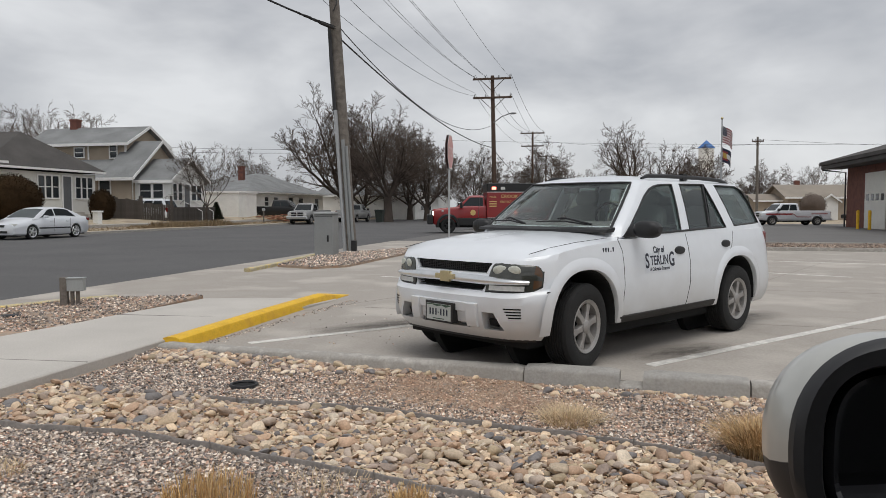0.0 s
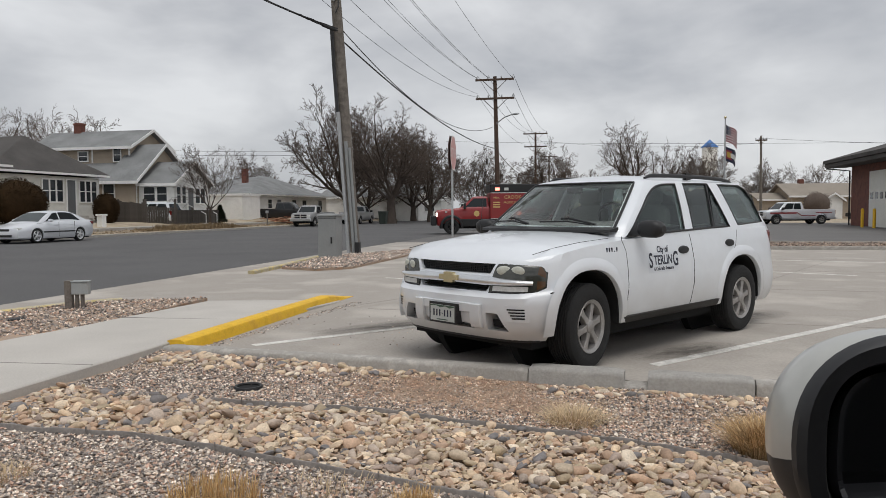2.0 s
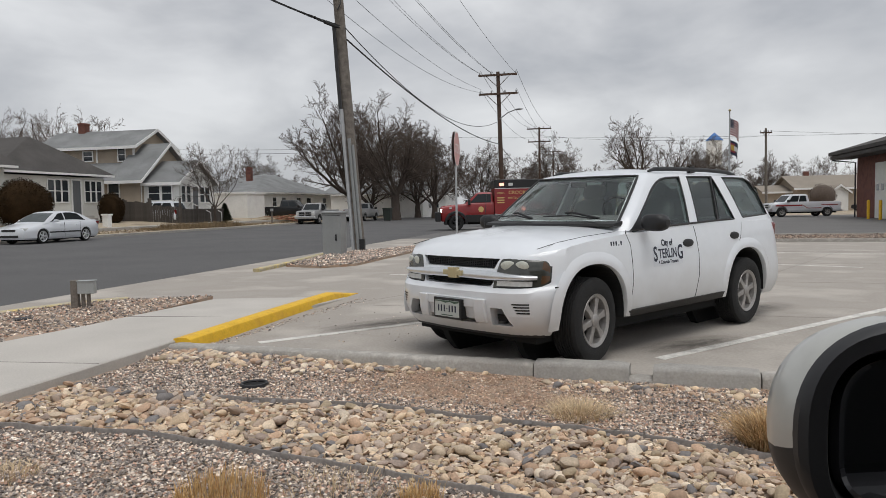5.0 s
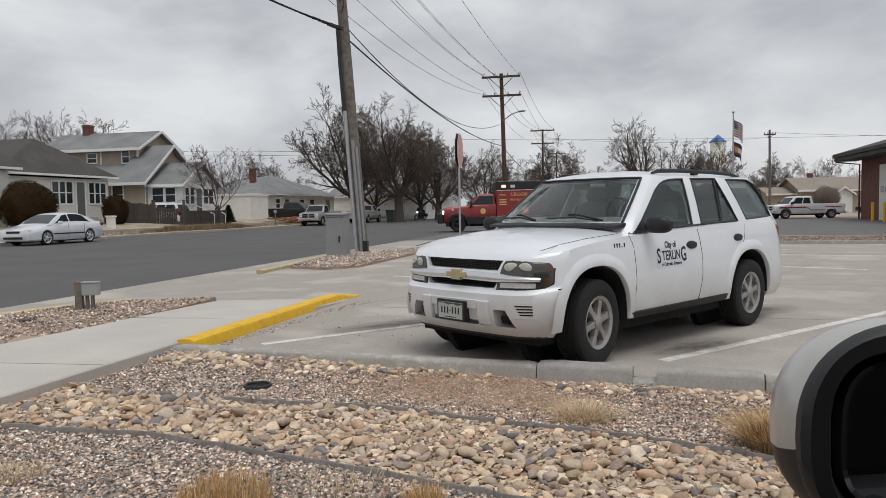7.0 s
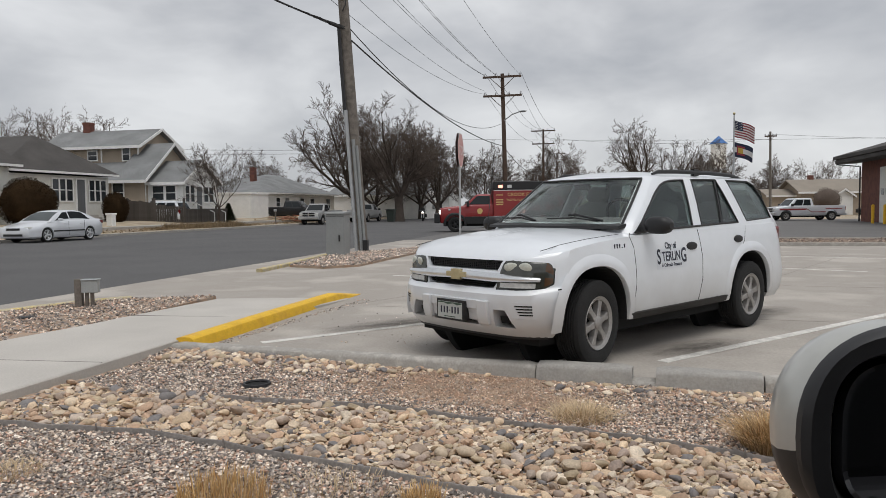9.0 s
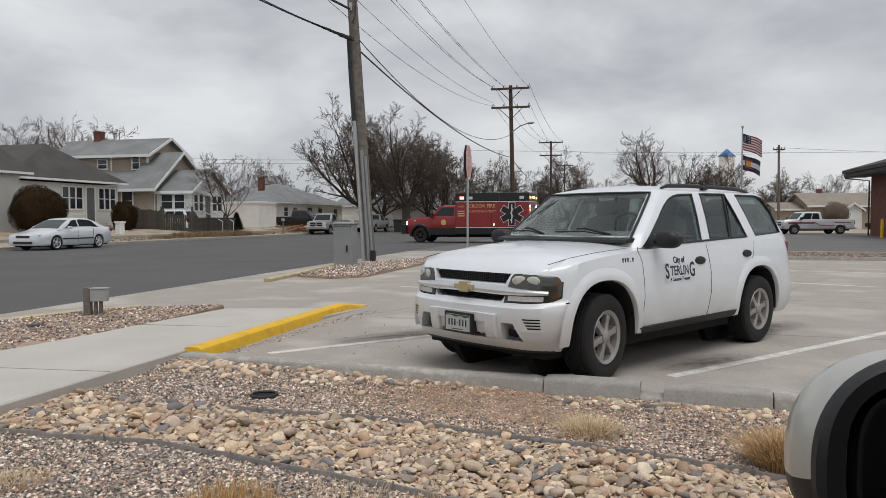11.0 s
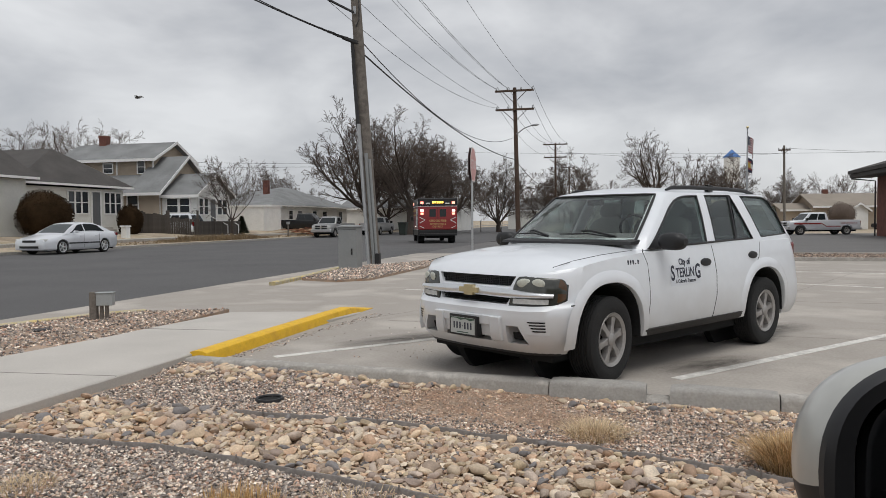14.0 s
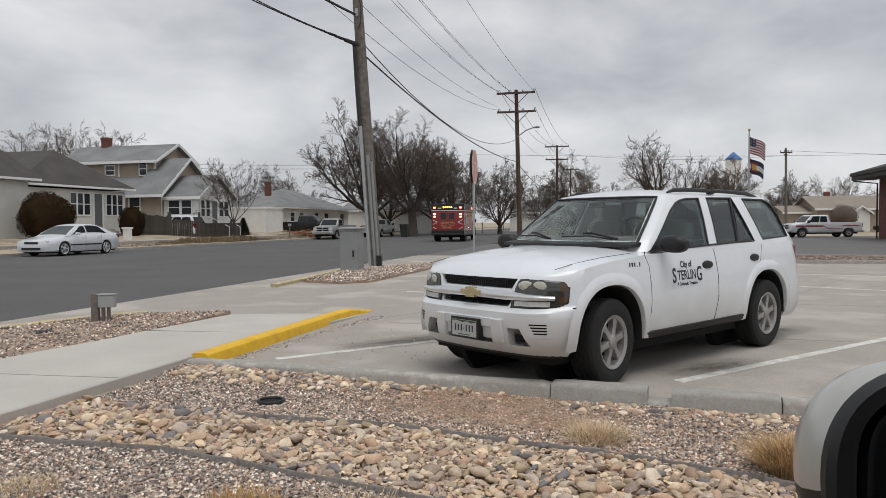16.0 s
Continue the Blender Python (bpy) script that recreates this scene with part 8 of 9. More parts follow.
# ---- ambulance ----
def ambulance():
    t = thing("ambulance", pose(4.57, 42.2, 0, 0, 0, 182), "red and black ambulance with gold lettering and warning lights", "ambulance")
    zb, zt, hw = 0.55, 2.80, 1.22
    part("module_body", boxmesh(-2.1, 2.1, -hw, hw, 0.85, 2.32), M_RED, t, "red painted box body", bevel=0.04)
    part("module_top", boxmesh(-2.105, 2.105, -hw - 0.005, hw + 0.005, 2.325, zt), M_BLACKP, t, "black painted upper band", bevel=0.04)
    part("module_skirt", boxmesh(-2.1, 2.1, -hw - 0.003, hw + 0.003, 0.48, 0.848), M_BLACKP, t, bevel=0.03)
    for s in (-1, 1):
        a, b = sorted((s * (hw + 0.004), s * (hw + 0.012)))
        part("stripe", boxmesh(-2.08, 2.08, a, b, 2.29, 2.325), M_WHITEL, t)
        part("stripe", boxmesh(-2.08, 2.08, a, b, 0.855, 0.88), M_WHITEL, t)
        for x in (1.7, 1.2, -1.7):
            bm = boxmesh(x - 0.12, x + 0.12, min(s * hw, s * (hw + 0.04)), max(s * hw, s * (hw + 0.04)), 2.44, 2.6)
            part("warning_light", bm, M_EM_R if x == 1.7 else M_LAMPC, t, bevel=0.01)
        # star of six bars with a staff
        for k in range(3):
            ang = radians(60 * k)
            for w, l, o, m in ((0.19, 0.66, 0.006, M_WHITEL), (0.165, 0.635, 0.010, M_BLACKP)):
                bm = bmesh.new()
                pts = []
                for (p, q) in ((-w, -l), (w, -l), (w, l), (-w, l)):
                    pts.append((-1.15 + p * math.cos(ang) - q * math.sin(ang), 1.62 + p * math.sin(ang) + q * math.cos(ang)))
                o2 = o + 0.0012 * k
                prism(bm, pts, min(s * hw, s * (hw + o2)), max(s * hw, s * (hw + o2)), "y")
                part("star_bar", bm, m, t)
        bm = bmesh.new()
        tube(bm, [(-1.15, s * (hw + 0.02), 1.1), (-1.15, s * (hw + 0.02), 2.15)], 0.025, 6)
        pts = [(-1.15 + 0.07 * math.sin(i * 0.9), s * (hw + 0.022), 1.2 + 0.055 * i) for i in range(16)]
        tube(bm, pts, 0.018, 5)
        part("staff", bm, M_WHITEL, t)
        for body, size, x, z in (("CROOK FIRE", 0.27, 0.55, 1.98), ("PROTECTION DISTRICT", 0.15, 0.55, 1.72), ("MEDIC", 0.13, 1.75, 2.0)):
            bm = textmesh(body, size, 0.002)
            sx = -1 if s > 0 else 1
            bmesh.ops.transform(bm, matrix=Matrix(((sx, 0, 0, x), (0, 0, s, s * (hw + 0.004)), (0, 1, 0, z), (0, 0, 0, 1))), verts=bm.verts)
            part("lettering", bm, M_GOLDL, t, "gold lettering")
        for z in (1.75, 1.62, 1.49):
            part("lettering_bar", boxmesh(1.55, 1.95, min(s * hw, s * (hw + 0.006)), max(s * hw, s * (hw + 0.006)), z, z + 0.06), M_GOLDL, t)
        part("door_gap", boxmesh(-0.02, 0.0, min(s * hw, s * (hw + 0.003)), max(s * hw, s * (hw + 0.003)), 0.9, 2.28), M_SEAM, t)
        part("side_lamp", boxmesh(-0.18, -0.1, min(s * hw, s * (hw + 0.03)), max(s * hw, s * (hw + 0.03)), 1.0, 1.08), M_EM_W, t)
    # rear face
    xr = -2.1
    part("rear_band", boxmesh(xr - 0.012, xr, -hw, hw, 2.29, 2.325), M_WHITEL, t)
    for k in range(5):
        y = -0.30 + 0.15 * k
        part("warning_light", boxmesh(xr - 0.04, xr - 0.006, y - 0.05, y + 0.05, 2.49, 2.6), M_EM_A, t, "amber warning light", bevel=0.008)
    for y in (-0.98, 0.98):
        for z, m in ((2.46, M_EM_R), (1.98, M_EM_W), (1.78, M_EM_R)):
            part("warning_light", boxmesh(xr - 0.04, xr - 0.006, y - 0.09, y + 0.09, z, z + 0.13), m, t, bevel=0.01)
    for y in (-0.6, 0.6):
        part("warning_light", boxmesh(xr - 0.04, xr - 0.006, y - 0.13, y + 0.13, 2.44, 2.52), M_LAMPC, t)
    for y in (-0.32, 0.32):
        part("rear_window", boxmesh(xr - 0.012, xr + 0.01, y - 0.2, y + 0.2, 1.65, 2.12), M_TINT, t, bevel=0.005)
    part("door_gap", boxmesh(xr - 0.006, xr, -0.01, 0.01, 0.9, 2.28), M_SEAM, t)
    for body, size, z in (("CROOK FIRE", 0.19, 1.34), ("PROTECTION", 0.16, 1.14), ("DISTRICT", 0.16, 0.98)):
        bm = textmesh(body, size, 0.002)
        bmesh.ops.transform(bm, matrix=Matrix(((0, 0, -1, xr - 0.006), (-1, 0, 0, 0), (0, 1, 0, z), (0, 0, 0, 1))), verts=bm.verts)
        part("lettering", bm, M_GOLDL, t, "gold lettering")
    for s in (-1, 1):
        bm = bmesh.new()
        for z in (0.95, 1.1, 1.25):
            pass
        for (ya, za), (yb, zb2) in (((0.78, 1.45), (1.12, 1.62)), ((0.78, 1.45), (1.12, 1.28)), ((0.85, 0.95), (1.12, 1.08))):
            prism(bm, [(s * ya, za - 0.02), (s * yb, zb2 - 0.02), (s * yb, zb2 + 0.02), (s * ya, za + 0.02)], xr - 0.012, xr - 0.002, "x")
        part("chevron", bm, M_WHITEL, t)
    part("rear_step", boxmesh(xr - 0.35, xr, -1.15, 1.15, 0.48, 0.62), M_TRIMB, t, bevel=0.02)
    # cab
    bm = bmesh.new()
    hull(bm, [(5.15, 0.78, 0.6, 1.25, 0.7), (5.05, 0.94, 0.5, 1.36, 0.8), (4.6, 1.0, 0.46, 1.42, 0.86), (3.8, 1.02, 0.46, 1.48, 0.92), (3.6, 1.02, 0.46, 1.5, 0.94), (2.12, 1.02, 0.46, 1.52, 0.96)])
    part("cab_body", arches(bm, (4.25,), 0.52, 0.98, 0.44), M_RED, t, "red truck cab", smooth=True)
    cabin(t, (3.75, 2.12), (3.05, 2.2), 1.48, 2.08, 0.95, 0.80, M_RED, ((0.14, 0.9),), "cab_roof")
    for s in (-1, 1):
        bm = bmesh.new()
        rings = []
        for i in range(17):
            a = radians(-8 + 196 * i / 16)
            rings.append([(4.25 + r * math.cos(a), s * o, 0.44 + r * math.sin(a)) for r, o in ((0.52, 1.0), (0.52, 1.08), (0.60, 1.08), (0.66, 1.0))])
        loft(bm, rings)
        bmesh.ops.recalc_face_normals(bm, faces=bm.faces)
        part("fender_flare", bm, M_TRIMB, t, smooth=True)
        part("cab_skirt", boxmesh(2.12, 3.72, min(s * 1.0, s * 1.05), max(s * 1.0, s * 1.05), 0.44, 0.86), M_BLACKP, t, bevel=0.02)
        part("door_emblem", prism(bmesh.new(), [(2.85 + 0.16 * math.cos(radians(45 * k)), 1.16 + 0.17 * math.sin(radians(45 * k))) for k in range(8)], min(s * 1.02, s * 1.027), max(s * 1.02, s * 1.027), "y"), M_GOLDL, t)
        part("headlight", boxmesh(4.98, 5.14, min(s * 0.66, s * 0.93), max(s * 0.66, s * 0.93), 1.0, 1.22), M_EM_W, t, bevel=0.03)
        part("fender_light", boxmesh(4.5, 4.62, min(s * 1.0, s * 1.03), max(s * 1.0, s * 1.03), 1.22, 1.3), M_LAMPC, t)
        part("door_mirror", boxmesh(3.45, 3.6, min(s * 1.03, s * 1.32), max(s * 1.03, s * 1.32), 1.42, 1.72), M_TRIMB, t, bevel=0.03)
    part("push_bumper", boxmesh(5.1, 5.42, -1.0, 1.0, 0.5, 1.05), M_TRIMB, t, "black push bumper", bevel=0.05)
    part("grille", boxmesh(5.02, 5.17, -0.62, 0.62, 0.95, 1.28), M_TRIMB, t)
    for x in (4.25, -1.0):
        for s in (-1, 1):
            AMB_WHEELS.append(make_wheel(t, x, s * (0.92 if x > 0 else 0.98), 0.42, 0, rim_r=0.25, width=0.26 if x > 0 else 0.4, alloy=M_TRIMB))
    part("underbody", boxmesh(-2.0, 4.9, -0.7, 0.7, 0.32, 0.6), M_DARK, t)
    return t


AMB_WHEELS = []
AMB = ambulance()


# ---- motorcycle, far along the street ----
def motorcycle():
    t = thing("motorcycle", pose(-2.5, 84, 0, 0, 0, 0), "dark motorcycle with a lit headlamp on the street", "motorcycle")
    for x in (0.75, -0.7):
        bm = bmesh.new()
        pts = [(x + 0.27 * math.cos(a), 0, 0.33 + 0.27 * math.sin(a)) for a in [2 * math.pi * k / 20 for k in range(21)]]
        tube(bm, pts, 0.06, 8)
        w = part("wheel", bm, M_RUBBER, t, smooth=True)
        bm = bmesh.new()
        lathe(bm, [(0.001, -0.02), (0.21, -0.02), (0.21, 0.02), (0.001, 0.02)], 16, "y", (x, 0, 0.33))
        part("rim", bm, M_GALV, w)
    bm = bmesh.new()
    hull(bm, [(0.3, 0.12, 0.45, 0.95, 0.1), (0.15, 0.2, 0.3, 1.05, 0.14), (-0.2, 0.2, 0.3, 0.98, 0.14), (-0.6, 0.16, 0.45, 0.85, 0.12), (-0.95, 0.1, 0.6, 0.8, 0.08)])
    part("body", bm, M_BLACKP, t, smooth=True)
    bm = bmesh.new()
    for s in (-0.1, 0.1):
        tube(bm, [(0.75, s, 0.33), (0.45, s, 1.0)], 0.03, 6)
    tube(bm, [(0.35, -0.42, 1.1), (0.5, 0, 1.05), (0.35, 0.42, 1.1)], 0.025, 6)
    part("fork", bm, M_GALV, t)
    bm = bmesh.new()
    lathe(bm, [(0.001, 0.55), (0.09, 0.55), (0.1, 0.6), (0.09, 0.64), (0.001, 0.65)], 12, "x", (0, 0, 0.92))
    part("headlamp", bm, M_EM_W, t)
    bm = bmesh.new()
    prism(bm, [(-0.28, 1.0), (0.28, 1.0), (0.2, 1.4), (-0.2, 1.4)], 0.40, 0.42, "x")
    part("windshield", bm, M_TINT, t)
    for s in (-1, 1):
        part("saddlebag", boxmesh(-0.95, -0.45, min(s * 0.16, s * 0.36), max(s * 0.16, s * 0.36), 0.4, 0.75), M_BLACKP, t, bevel=0.04)
    part("backrest", boxmesh(-0.62, -0.55, -0.15, 0.15, 0.8, 1.2), M_BLACKP, t, bevel=0.03)
    return t


MOTO = motorcycle()


# ---- flags, bird ----
def flagpole():
    t = thing("flagpole", pose(23.1, 61, 0), "white steel flagpole with a gold ball", "flagpole")
    bm = bmesh.new()
    tube(bm, [(0, 0, -0.3), (0, 0, 4), (0, 0, 8.75)], [0.09, 0.075, 0.05], 10)
    part("shaft", bm, M_GALV, t, smooth=True)
    bm = bmesh.new()
    bmesh.ops.create_uvsphere(bm, u_segments=12, v_segments=8, radius=0.11, matrix=Matrix.Translation((0, 0, 8.85)))
    part("ball", bm, M_GOLD, t, smooth=True)


flagpole()
M_FLR = mat("flag_red", (0.21, 0.022, 0.032), 0.8, var=0.08)
M_FLW = mat("flag_white", (0.52, 0.51, 0.50), 0.8, var=0.05)
M_FLB = mat("flag_blue", (0.010, 0.014, 0.040), 0.8, var=0.06)
M_FLY = mat("flag_gold", (0.40, 0.27, 0.05), 0.8, var=0.05)


def cloth(bm, x0, x1, z0, z1, h, th=0.012, off=0.0):
    """A strip of waving cloth, x from the hoist, z measured from the head down."""
    n = max(2, int((x1 - x0) / 0.12))
    def p(x, z, o):
        y = 0.10 * math.sin(x * 3.4 + z * 0.8) * min(1, x / 0.5)
        sag = 0.16 * x + 0.05 * x * x
        return (x, y + o, h - z - sag)
    for sgn in (1, -1):
        g = [[bm.verts.new(p(x0 + (x1 - x0) * i / n, z, sgn * (th / 2 + off))) for z in (z0, z1)] for i in range(n + 1)]
        for a, b in zip(g, g[1:]):
            bm.faces.new((a[0], b[0], b[1], a[1]) if sgn > 0 else (a[1], b[1], b[0], a[0]))
    return bm


def flag_striped():
    t = thing("flag", pose(23.1, 61, 0), "red and white striped flag with a blue canton", "flag", "flags")
    H, L = 1.35, 2.1
    for k in range(13):
        bm = bmesh.new()
        cloth(bm, 0.06, L, H * k / 13, H * (k + 1) / 13, 8.3)
        part("stripe", bm, M_FLR if k % 2 == 0 else M_FLW, t)
    bm = bmesh.new()
    cloth(bm, 0.05, L * 0.4, 0, H * 7 / 13, 8.3, 0.012, 0.006)
    part("canton", bm, M_FLB, t)
    for r in range(5):
        bm = bmesh.new()
        for c in range(6):
            x = 0.13 + c * 0.115
            z = 0.06 + r * 0.135
            cloth(bm, x, x + 0.05, z, z + 0.05, 8.3, 0.012, 0.009)
        part("star_row", bm, M_FLW, t)
    return t


def flag_state():
    t = thing("flag", pose(23.1, 61, 0), "blue and white banded flag with a red ring", "flag", "flags")
    H, L = 1.2, 2.0
    for k, m in enumerate((M_FLB, M_FLW, M_FLB)):
        bm = bmesh.new()
        cloth(bm, 0.06, L, H * k / 3, H * (k + 1) / 3, 6.55)
        part("band", bm, m, t)
    bm = bmesh.new()
    cloth(bm, 0.35, 1.05, 0.22, 0.36, 6.55, 0.012, 0.006)
    cloth(bm, 0.35, 0.50, 0.36, 0.84, 6.55, 0.012, 0.006)
    cloth(bm, 0.35, 1.05, 0.84, 0.98, 6.55, 0.012, 0.006)
    part("ring", bm, M_FLR, t)
    bm = bmesh.new()
    cloth(bm, 0.50, 0.90, 0.37, 0.83, 6.55, 0.012, 0.007)
    part("disc", bm, M_FLY, t)
    return t


FLAG1, FLAG2 = flag_striped(), flag_state()


def bird():
    t = thing("bird", pose(60, 40, 12), "small dark bird in flight", "bird")
    bm = bmesh.new()
    rings = []
    for x, r in ((0.22, 0.01), (0.17, 0.04), (0.05, 0.06), (-0.1, 0.045), (-0.2, 0.015)):
        rings.append([(x, r * math.cos(a), r * math.sin(a)) for a in [2 * math.pi * k / 8 for k in range(8)]])
    loft(bm, rings)
    part("body", bm, M_BIRD, t, smooth=True)
    for s in (-1, 1):
        bm = bmesh.new()
        loft(bm, [[(0.08, 0.03 * s, 0.03), (-0.1, 0.03 * s, 0.03), (-0.1, 0.03 * s, 0.015), (0.08, 0.03 * s, 0.015)], [(0.1, 0.2 * s, 0.11), (-0.06, 0.2 * s, 0.11), (-0.06, 0.2 * s, 0.1), (0.1, 0.2 * s, 0.1)], [(0.0, 0.4 * s, 0.06), (-0.06, 0.4 * s, 0.06), (-0.06, 0.4 * s, 0.055), (0.0, 0.4 * s, 0.055)]])
        part("wing", bm, M_BIRD, t)
    bm = bmesh.new()
    prism(bm, [(-0.18, -0.02), (-0.32, -0.06), (-0.32, 0.06), (-0.18, 0.02)], -0.006, 0.006)
    part("tail", bm, M_BIRD, t)
    return t


M_BIRD = mat("bird_feathers", (0.12, 0.115, 0.11), 0.8, var=0.2)
BIRD = bird()


# ---- water tower ----
def water_tower():
    t = thing("water_tower", pose(93.8, 262, 0), "white water tower with a blue conical roof", "water tower")
    bm = bmesh.new()
    lathe(bm, [(0.001, 14.5), (2.5, 14.5), (2.65, 15), (2.65, 22.9), (0.001, 22.9)], 28, "z")
    part("tank", bm, M_SIDING_W, t, smooth=True)
    bm = bmesh.new()
    lathe(bm, [(0.001, 22.9), (3.0, 22.9), (2.95, 23.1), (0.25, 25.6), (0.001, 25.8)], 28, "z")
    part("roof", bm, M_BLUE, t, smooth=True)
    for k in range(6):
        a = 2 * math.pi * k / 6
        bm = bmesh.new()
        tube(bm, [(3.0 * math.cos(a), 3.0 * math.sin(a), -0.2), (2.4 * math.cos(a), 2.4 * math.sin(a), 14.6)], 0.2, 6)
        part("leg", bm, M_GALV, t)


M_BLUE = mat("blue_tower_roof", (0.06, 0.17, 0.42), 0.6, var=0.1)
water_tower()


# ---- front yards ----
def leafy(bm, n, r, c, rnd, squash=1.0, top=False, size=0.05):
    for k in range(n):
        d = Vector((rnd.gauss(0, 1), rnd.gauss(0, 1), rnd.gauss(0, 1))).normalized()
        q = r * rnd.uniform(0.84, 1.0) * (1 + 0.13 * noise.noise(d * 1.7 + Vector((r, 0, 0))) + 0.06 * noise.noise(d * 5))
        p = Vector((c[0] + d.x * q, c[1] + d.y * q, c[2] + d.z * q * squash))
        a, b = Vector((rnd.gauss(0, 1), rnd.gauss(0, 1), rnd.gauss(0, 1))).normalized(), d
        e = a.cross(b).normalized() * size * rnd.uniform(0.5, 1.2)
        f = (d + a * 0.5).normalized() * size * rnd.uniform(0.8, 1.8)
        v = [bm.verts.new(p - e * 0.5), bm.verts.new(p + e * 0.5), bm.verts.new(p + f + e * 0.2), bm.verts.new(p + f * 0.9 - e * 0.3)]
        bm.faces.new(v)


def bush(m, n, r, squash, material, label, seed, hgt):
    t = thing("bush", m, label, "bush", "front yard bushes")
    rnd = random.Random(seed)
    bm = bmesh.new()
    leafy(bm, n, r, (0, 0, hgt), rnd, squash)
    part("foliage", bm, material, t)
    bm = bmesh.new()
    bmesh.ops.create_icosphere(bm, subdivisions=3, radius=r * 0.92, matrix=Matrix.Translation((0, 0, hgt)) @ Matrix.Diagonal((1, 1, squash, 1)))
    for v in bm.verts:
        v.co += Vector((1, 1, 1)) * 0.12 * noise.noise(v.co * 2.2)
    part("core", bm, material, t, smooth=True)
    bm = bmesh.new()
    tube(bm, [(0, 0, -0.3), (0, 0, hgt)], 0.1, 6)
    part("stem", bm, M_BARK, t)


bush(pose(-23.9, 40.8, 0.6), 9000, 1.50, 0.95, M_BUSH, "large round brown evergreen bush before the bungalow", 3, 1.3)
bush(pose(-23.05, 49.5, 0.55), 5000, 0.82, 1.35, M_BUSH, "upright brown evergreen bush at the porch", 4, 1.0)
bush(pose(43.4, 86, 0.0), 2600, 1.5, 0.95, M_TWIG, "round bare grey-brown bush by a house", 6, 1.8)


def conifer():
    t = thing("conifer", pose(-18.2, 58.8, 0.45), "small dark green conical conifer", "conifer")
    rnd = random.Random(9)
    bm = bmesh.new()
    for k in range(1500):
        f = rnd.random()
        r = 0.55 * (1 - f) ** 0.9 + 0.03
        a = rnd.uniform(0, 6.28)
        p = Vector((r * math.cos(a), r * math.sin(a), 0.1 + 1.35 * f))
        d = Vector((math.cos(a), math.sin(a), 0.5)).normalized() * 0.12
        e = Vector((-math.sin(a), math.cos(a), 0)) * 0.06
        bm.faces.new([bm.verts.new(p - d * 0.8 - e), bm.verts.new(p - d * 0.8 + e), bm.verts.new(p + d)])
    part("foliage", bm, M_GREEN, t)
    bm = bmesh.new()
    tube(bm, [(0, 0, -0.3), (0, 0, 1.4)], [0.3, 0.02], 8)
    part("trunk", bm, M_BARK, t)


conifer()


def fence():
    t = thing("fence", ST.copy(), "weathered dark board fence around the front yard", "fence")
    rnd = random.Random(4)
    path = [(-27.5, 36.9), (-23.4, 37.2), (-21.7, 38.4), (-21.5, 44.0)]
    for (v0, s0), (v1, s1) in zip(path, path[1:]):
        a, b = Vector((v0, s0)), Vector((v1, s1))
        L = (b - a).length
        n = int(L / 0.152)
        ang = math.atan2(b.y - a.y, b.x - a.x)
        low = s1 > 42
        for k in range(n):
            p = a.lerp(b, (k + 0.5) / n)
            f = (v0 + 27.5) / 6
            hgt = (2.05 if v0 < -23.7 else 1.5) - rnd.uniform(0, 0.12) - (0.35 * k / n if v0 < -23.7 else 0.1 * k / n)
            bm = boxmesh(-0.075, 0.075, -0.012, 0.012, 0, hgt if not low else 1.15)
            part("board", bm, M_FENCE, t, m=pose(p.x, p.y, 0.35, 0, 0, math.degrees(ang)))
        for k in range(int(L / 2) + 1):
            p = a.lerp(b, min(1.0, k * 2 / L))
            part("post", boxmesh(-0.06, 0.06, -0.06, 0.06, -0.4, 1.9 if not low else 1.3), M_FENCE, t, m=pose(p.x, p.y, 0.4))
    for s in (39.0,):
        c = thing("gate_pillar", ST @ pose(-22.0, s * 0.5 + 11.2, 0.2), "white masonry gate pillar by the steps", "pillar", "gate pillars")
        part("shaft", boxmesh(-0.2, 0.2, -0.2, 0.2, -0.3, 0.95), M_SIDING_W, c, bevel=0.03)
        part("cap", boxmesh(-0.25, 0.25, -0.25, 0.25, 0.95, 1.05), M_TRIM, c, bevel=0.02)


fence()


def lumber():
    t = thing("lumber_pile", ST @ pose(-20.3, 54.0, 0.35), "scattered pile of scrap boards and pipes on the ground", "lumber pile")
    rnd = random.Random(12)
    for k in range(46):
        l = rnd.uniform(1.2, 3.2)
        bm = boxmesh(-l / 2, l / 2, -0.09, 0.09, -0.03, 0.03)
        x, y = rnd.uniform(-1.4, 1.2), rnd.uniform(-3.8, 3.2)
        part("board", bm, M_LUMBER, t, m=pose(x, y, 0.05 + rnd.uniform(0, 0.38), rnd.uniform(-6, 6), rnd.uniform(-8, 8), rnd.choice((80, 95, 10, -12)) + rnd.uniform(-14, 14)))


lumber()


def yard_grass():
    rnd = random.Random(31)
    vl, fl = [], []
    for k in range(5200):
        v, s = rnd.uniform(-20.1, -18.9), rnd.uniform(31, 44)
        if rnd.random() < 0.35:
            s = rnd.uniform(22, 60)
        p = ST @ Vector((v, s, yard_height(v, s)))
        h = rnd.uniform(0.1, 0.45) * (1 if 33 < s < 42 else 0.35)
        d = rnd.uniform(0, 6.28)
        b = len(vl)
        w = 0.03
        vl += [(p.x - w * math.cos(d), p.y - w * math.sin(d), p.z), (p.x + w * math.cos(d), p.y + w * math.sin(d), p.z), (p.x + rnd.gauss(0, 0.12), p.y + rnd.gauss(0, 0.12), p.z + h)]
        fl.append((b, b + 1, b + 2))
    mesh_from("yard_grass", vl, fl, M_STRAWP2, "stuff", "dry brown grass tufts on the street verge", "dry grass")


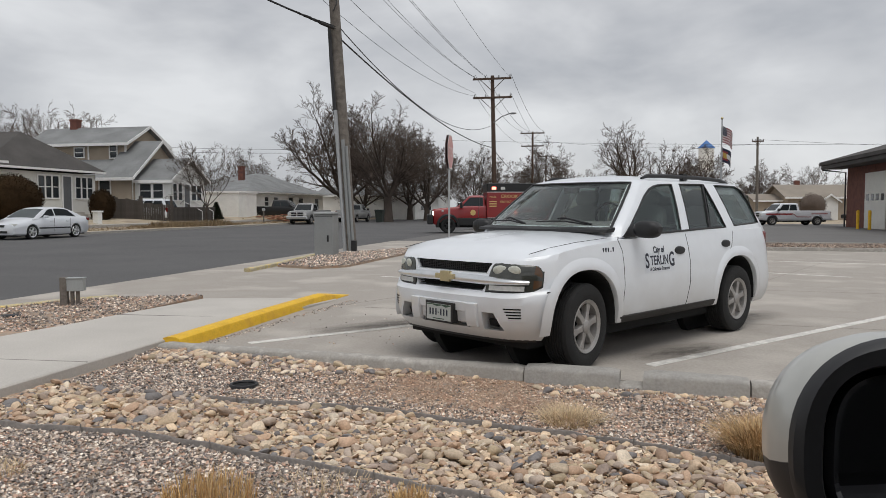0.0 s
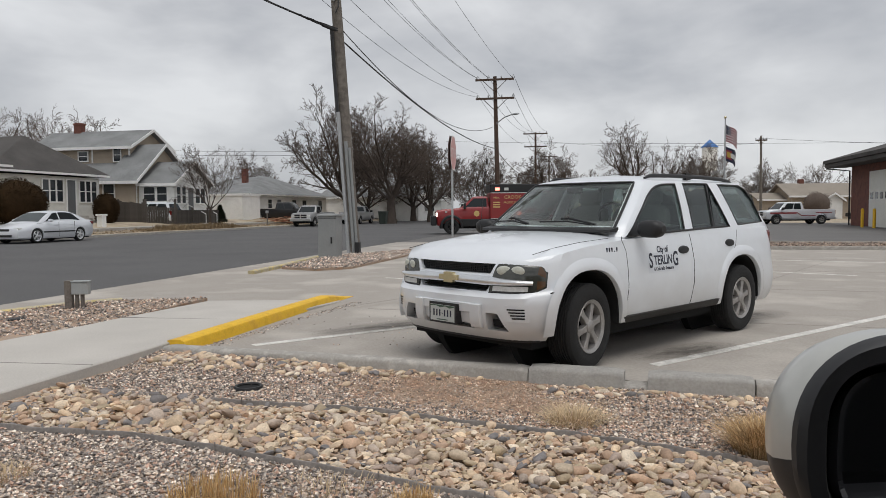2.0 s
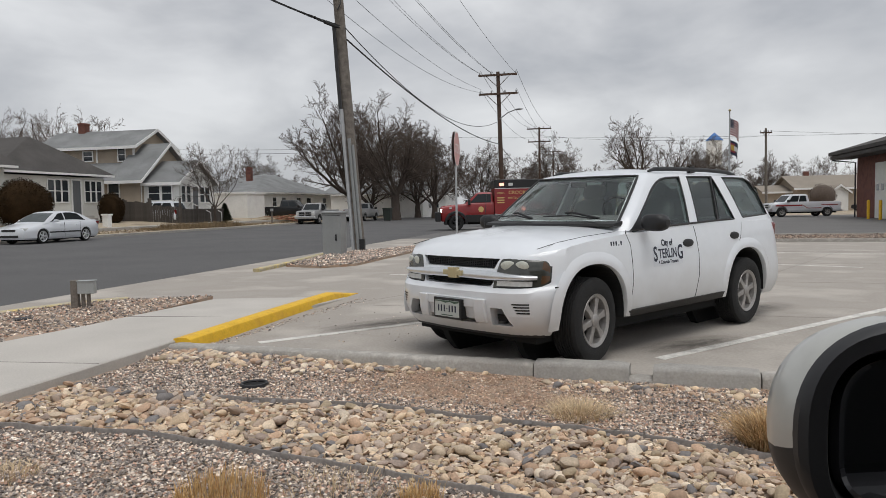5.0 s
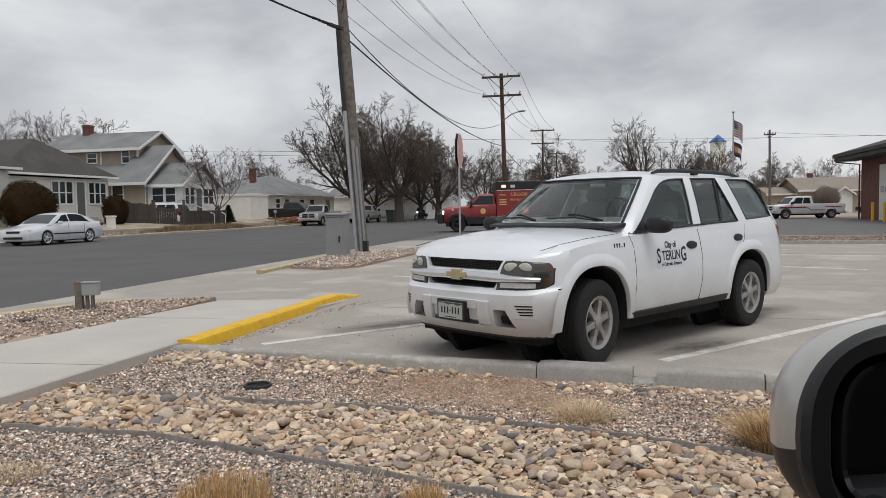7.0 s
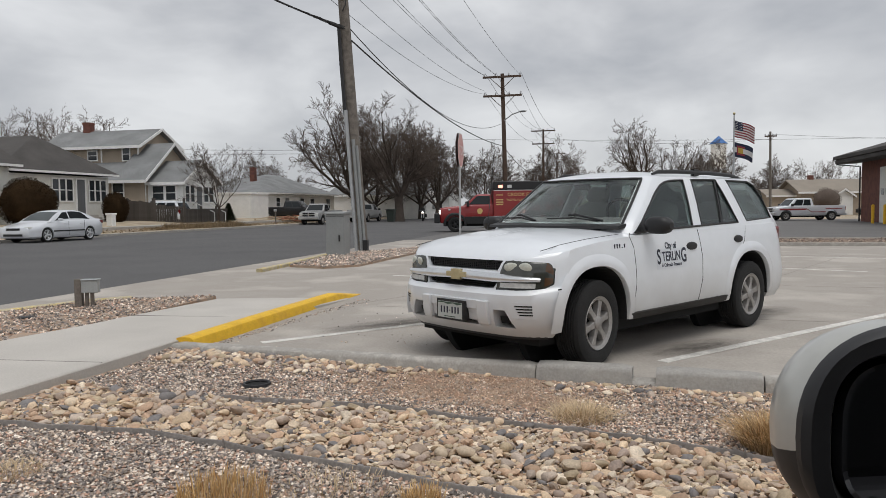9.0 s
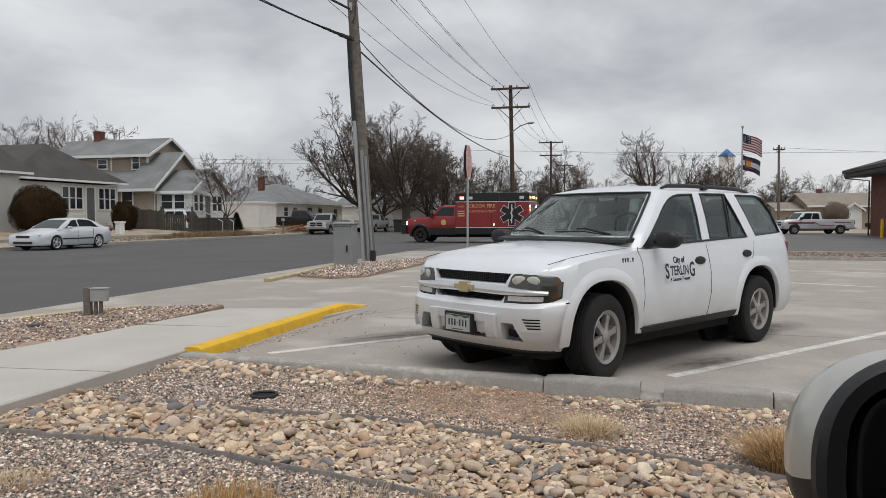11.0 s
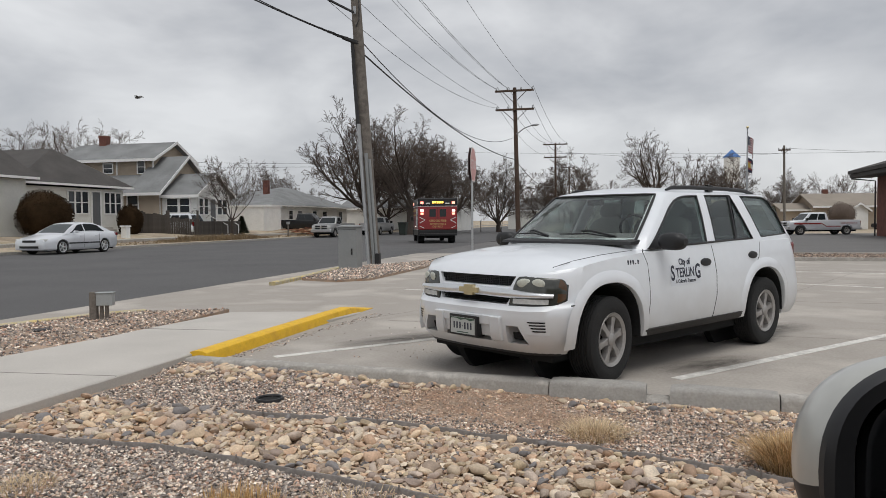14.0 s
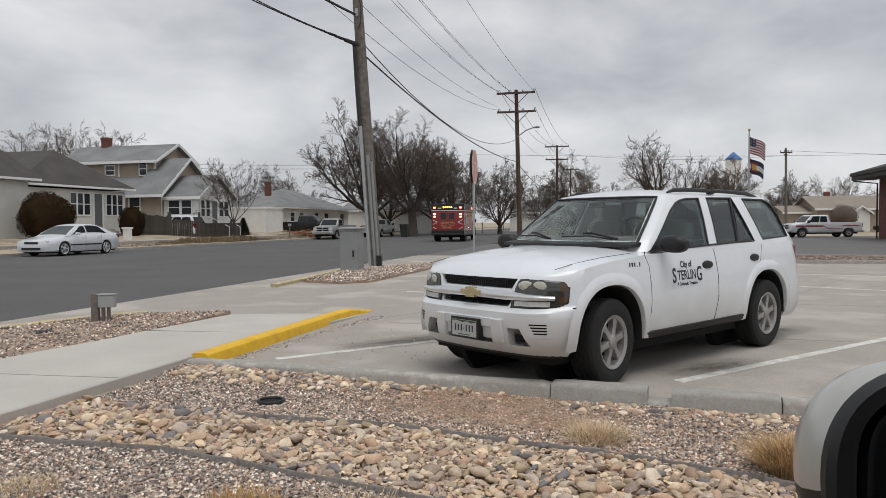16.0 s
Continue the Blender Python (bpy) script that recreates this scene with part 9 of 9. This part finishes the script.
M_STRAWP2 = mat("brown_dry_grass", (0.24, 0.175, 0.10), 0.95, var=0.2, scale=3, fine=20, rand=0.3, island=True)
yard_grass()


def road_sign_far():
    # a far lattice of small verge things: posts and mailbox
    for ax, d in ((-0.245, 62), (-0.118, 90), (0.02, 92)):
        t = thing("mailbox_post", pose(*at_px(ax, d), 0.2), "small pale mailbox on a post", "mailbox", "mailboxes")
        part("post", boxmesh(-0.05, 0.05, -0.05, 0.05, -0.4, 1.0), M_POLE, t)
        part("box", boxmesh(-0.1, 0.1, -0.22, 0.22, 1.0, 1.22), M_GALV, t, bevel=0.04)


road_sign_far()


# ---- motion ----
def heading(x, y, az):
    """A pose on the road; az: degrees from the line of sight, to the right."""
    return pose(x, y, 0, 0, 0, 90 - az)


AMB_ROWS = [
        (0, heading(4.50, 42.2, -92)), (4, heading(4.52, 42.2, -92)), (7, heading(4.45, 42.2, -92)), (8, heading(4.38, 42.2, -92)), (9, heading(4.28, 42.2, -91)),
        (9.6, heading(4.0, 42.15, -90)), (10.3, heading(3.2, 42.0, -84)), (11, heading(2.0, 41.75, -74)), (11.5, heading(1.25, 41.7, -66)), (12, heading(0.45, 42.4, -53)), (12.5, heading(-0.33, 43.7, -38)),
        (13, heading(-1.15, 45.0, -25)), (13.5, heading(-1.70, 46.4, -17)), (14, heading(-2.05, 47.5, -8)), (14.5, heading(-2.20, 48.7, -2)), (15, heading(-2.05, 50.5, 3)), (15.5, heading(-1.70, 53.0, 8)), (16, heading(-1.15, 56.2, 9)),
    ]


def rolled(t, rows):
    """Metres gone along rows of poses up to t."""
    d = 0.0
    for (ta, ma), (tb, mb) in zip(rows, rows[1:]):
        if t <= ta:
            break
        f = min(1.0, (t - ta) / (tb - ta))
        step = (mb.translation - ma.translation).length * f
        if abs(ma.translation.x - mb.translation.x) + abs(ma.translation.y - mb.translation.y) > 0.0:
            d += step
    return d


def motions():
    walk(AMB, AMB_ROWS)
    for w in AMB_WHEELS:
        p = w.matrix_basis.copy()
        side = Matrix.Rotation(p.to_euler().z, 4, "Z")
        at = Matrix.Translation(p.translation)
        times = [0.0, 4.0, 7.0] + [8.0 + 0.125 * k for k in range(65)]
        walk(w, [(t, at @ Matrix.Rotation(rolled(t, AMB_ROWS) / 0.42, 4, "Y") @ side) for t in times])
    walk(MOTO, [
        (0, heading(12.0, 96, -80)), (3, heading(9.0, 94, -82)), (5, heading(3.0, 91, -85)), (5.8, heading(-0.8, 90, -88)), (6.5, heading(-3.9, 89, -80)), (7, heading(-4.0, 87.5, -140)), (7.5, heading(-3.7, 85, -168)), (8, heading(-3.5, 82.5, -176)), (8.5, heading(-3.4, 80, -178)), (9, heading(-3.3, 77.5, -178)), (9.2, heading(-3.2, 76.5, -178)),
        (9.8, heading(-2.2, 72, -195)), (10.5, heading(1.5, 63, -225)), (11.3, heading(8.0, 54, -255)), (12.0, heading(13.0, 51, -265)), (12.6, heading(13.8, 51, -268)), (16, heading(13.8, 51, -268)),
    ])
    # angle of the flags to the line of sight's normal
    turns = [(0, 64), (0.5, 67), (1, 72), (1.5, 70), (2, 61), (2.5, 67), (3, 75), (3.5, 77), (4, 64), (5.2, 68), (6.5, 67), (7, 67), (7.5, 46), (8, 34), (8.5, 36), (9, 38), (9.2, 56), (10.2, 46), (11.3, 34), (11.5, 27), (12, 25), (12.5, 5), (13, 56), (13.5, 66), (14, 75), (14.5, 49), (15, 67), (15.5, 63), (16, 51)]
    walk(FLAG1, [(t, pose(23.1, 61, 0, 0, 0, a - 20.7)) for t, a in turns])
    walk(FLAG2, [(t, pose(23.1, 61, 0, 0, 0, a * 0.97 - 17)) for t, a in turns])
    walk(BIRD, [
        (0, pose(60, 40, 12.5, 0, 0, 180)), (11, pose(34, 40, 12.0, 0, 0, 180)), (12, pose(13.6, 40, 11.2, 8, 0, 180)), (12.5, pose(4.5, 40, 11.3, -6, 0, 178)), (13, pose(-4.2, 40, 10.5, 6, 0, 176)),
        (14, pose(-18.0, 40, 8.3, -6, 0, 172)), (14.5, pose(-19.5, 40, 7.0, 5, 0, 170)), (16, pose(-34.0, 42, 6.5, 0, 0, 170)),
    ])


motions()
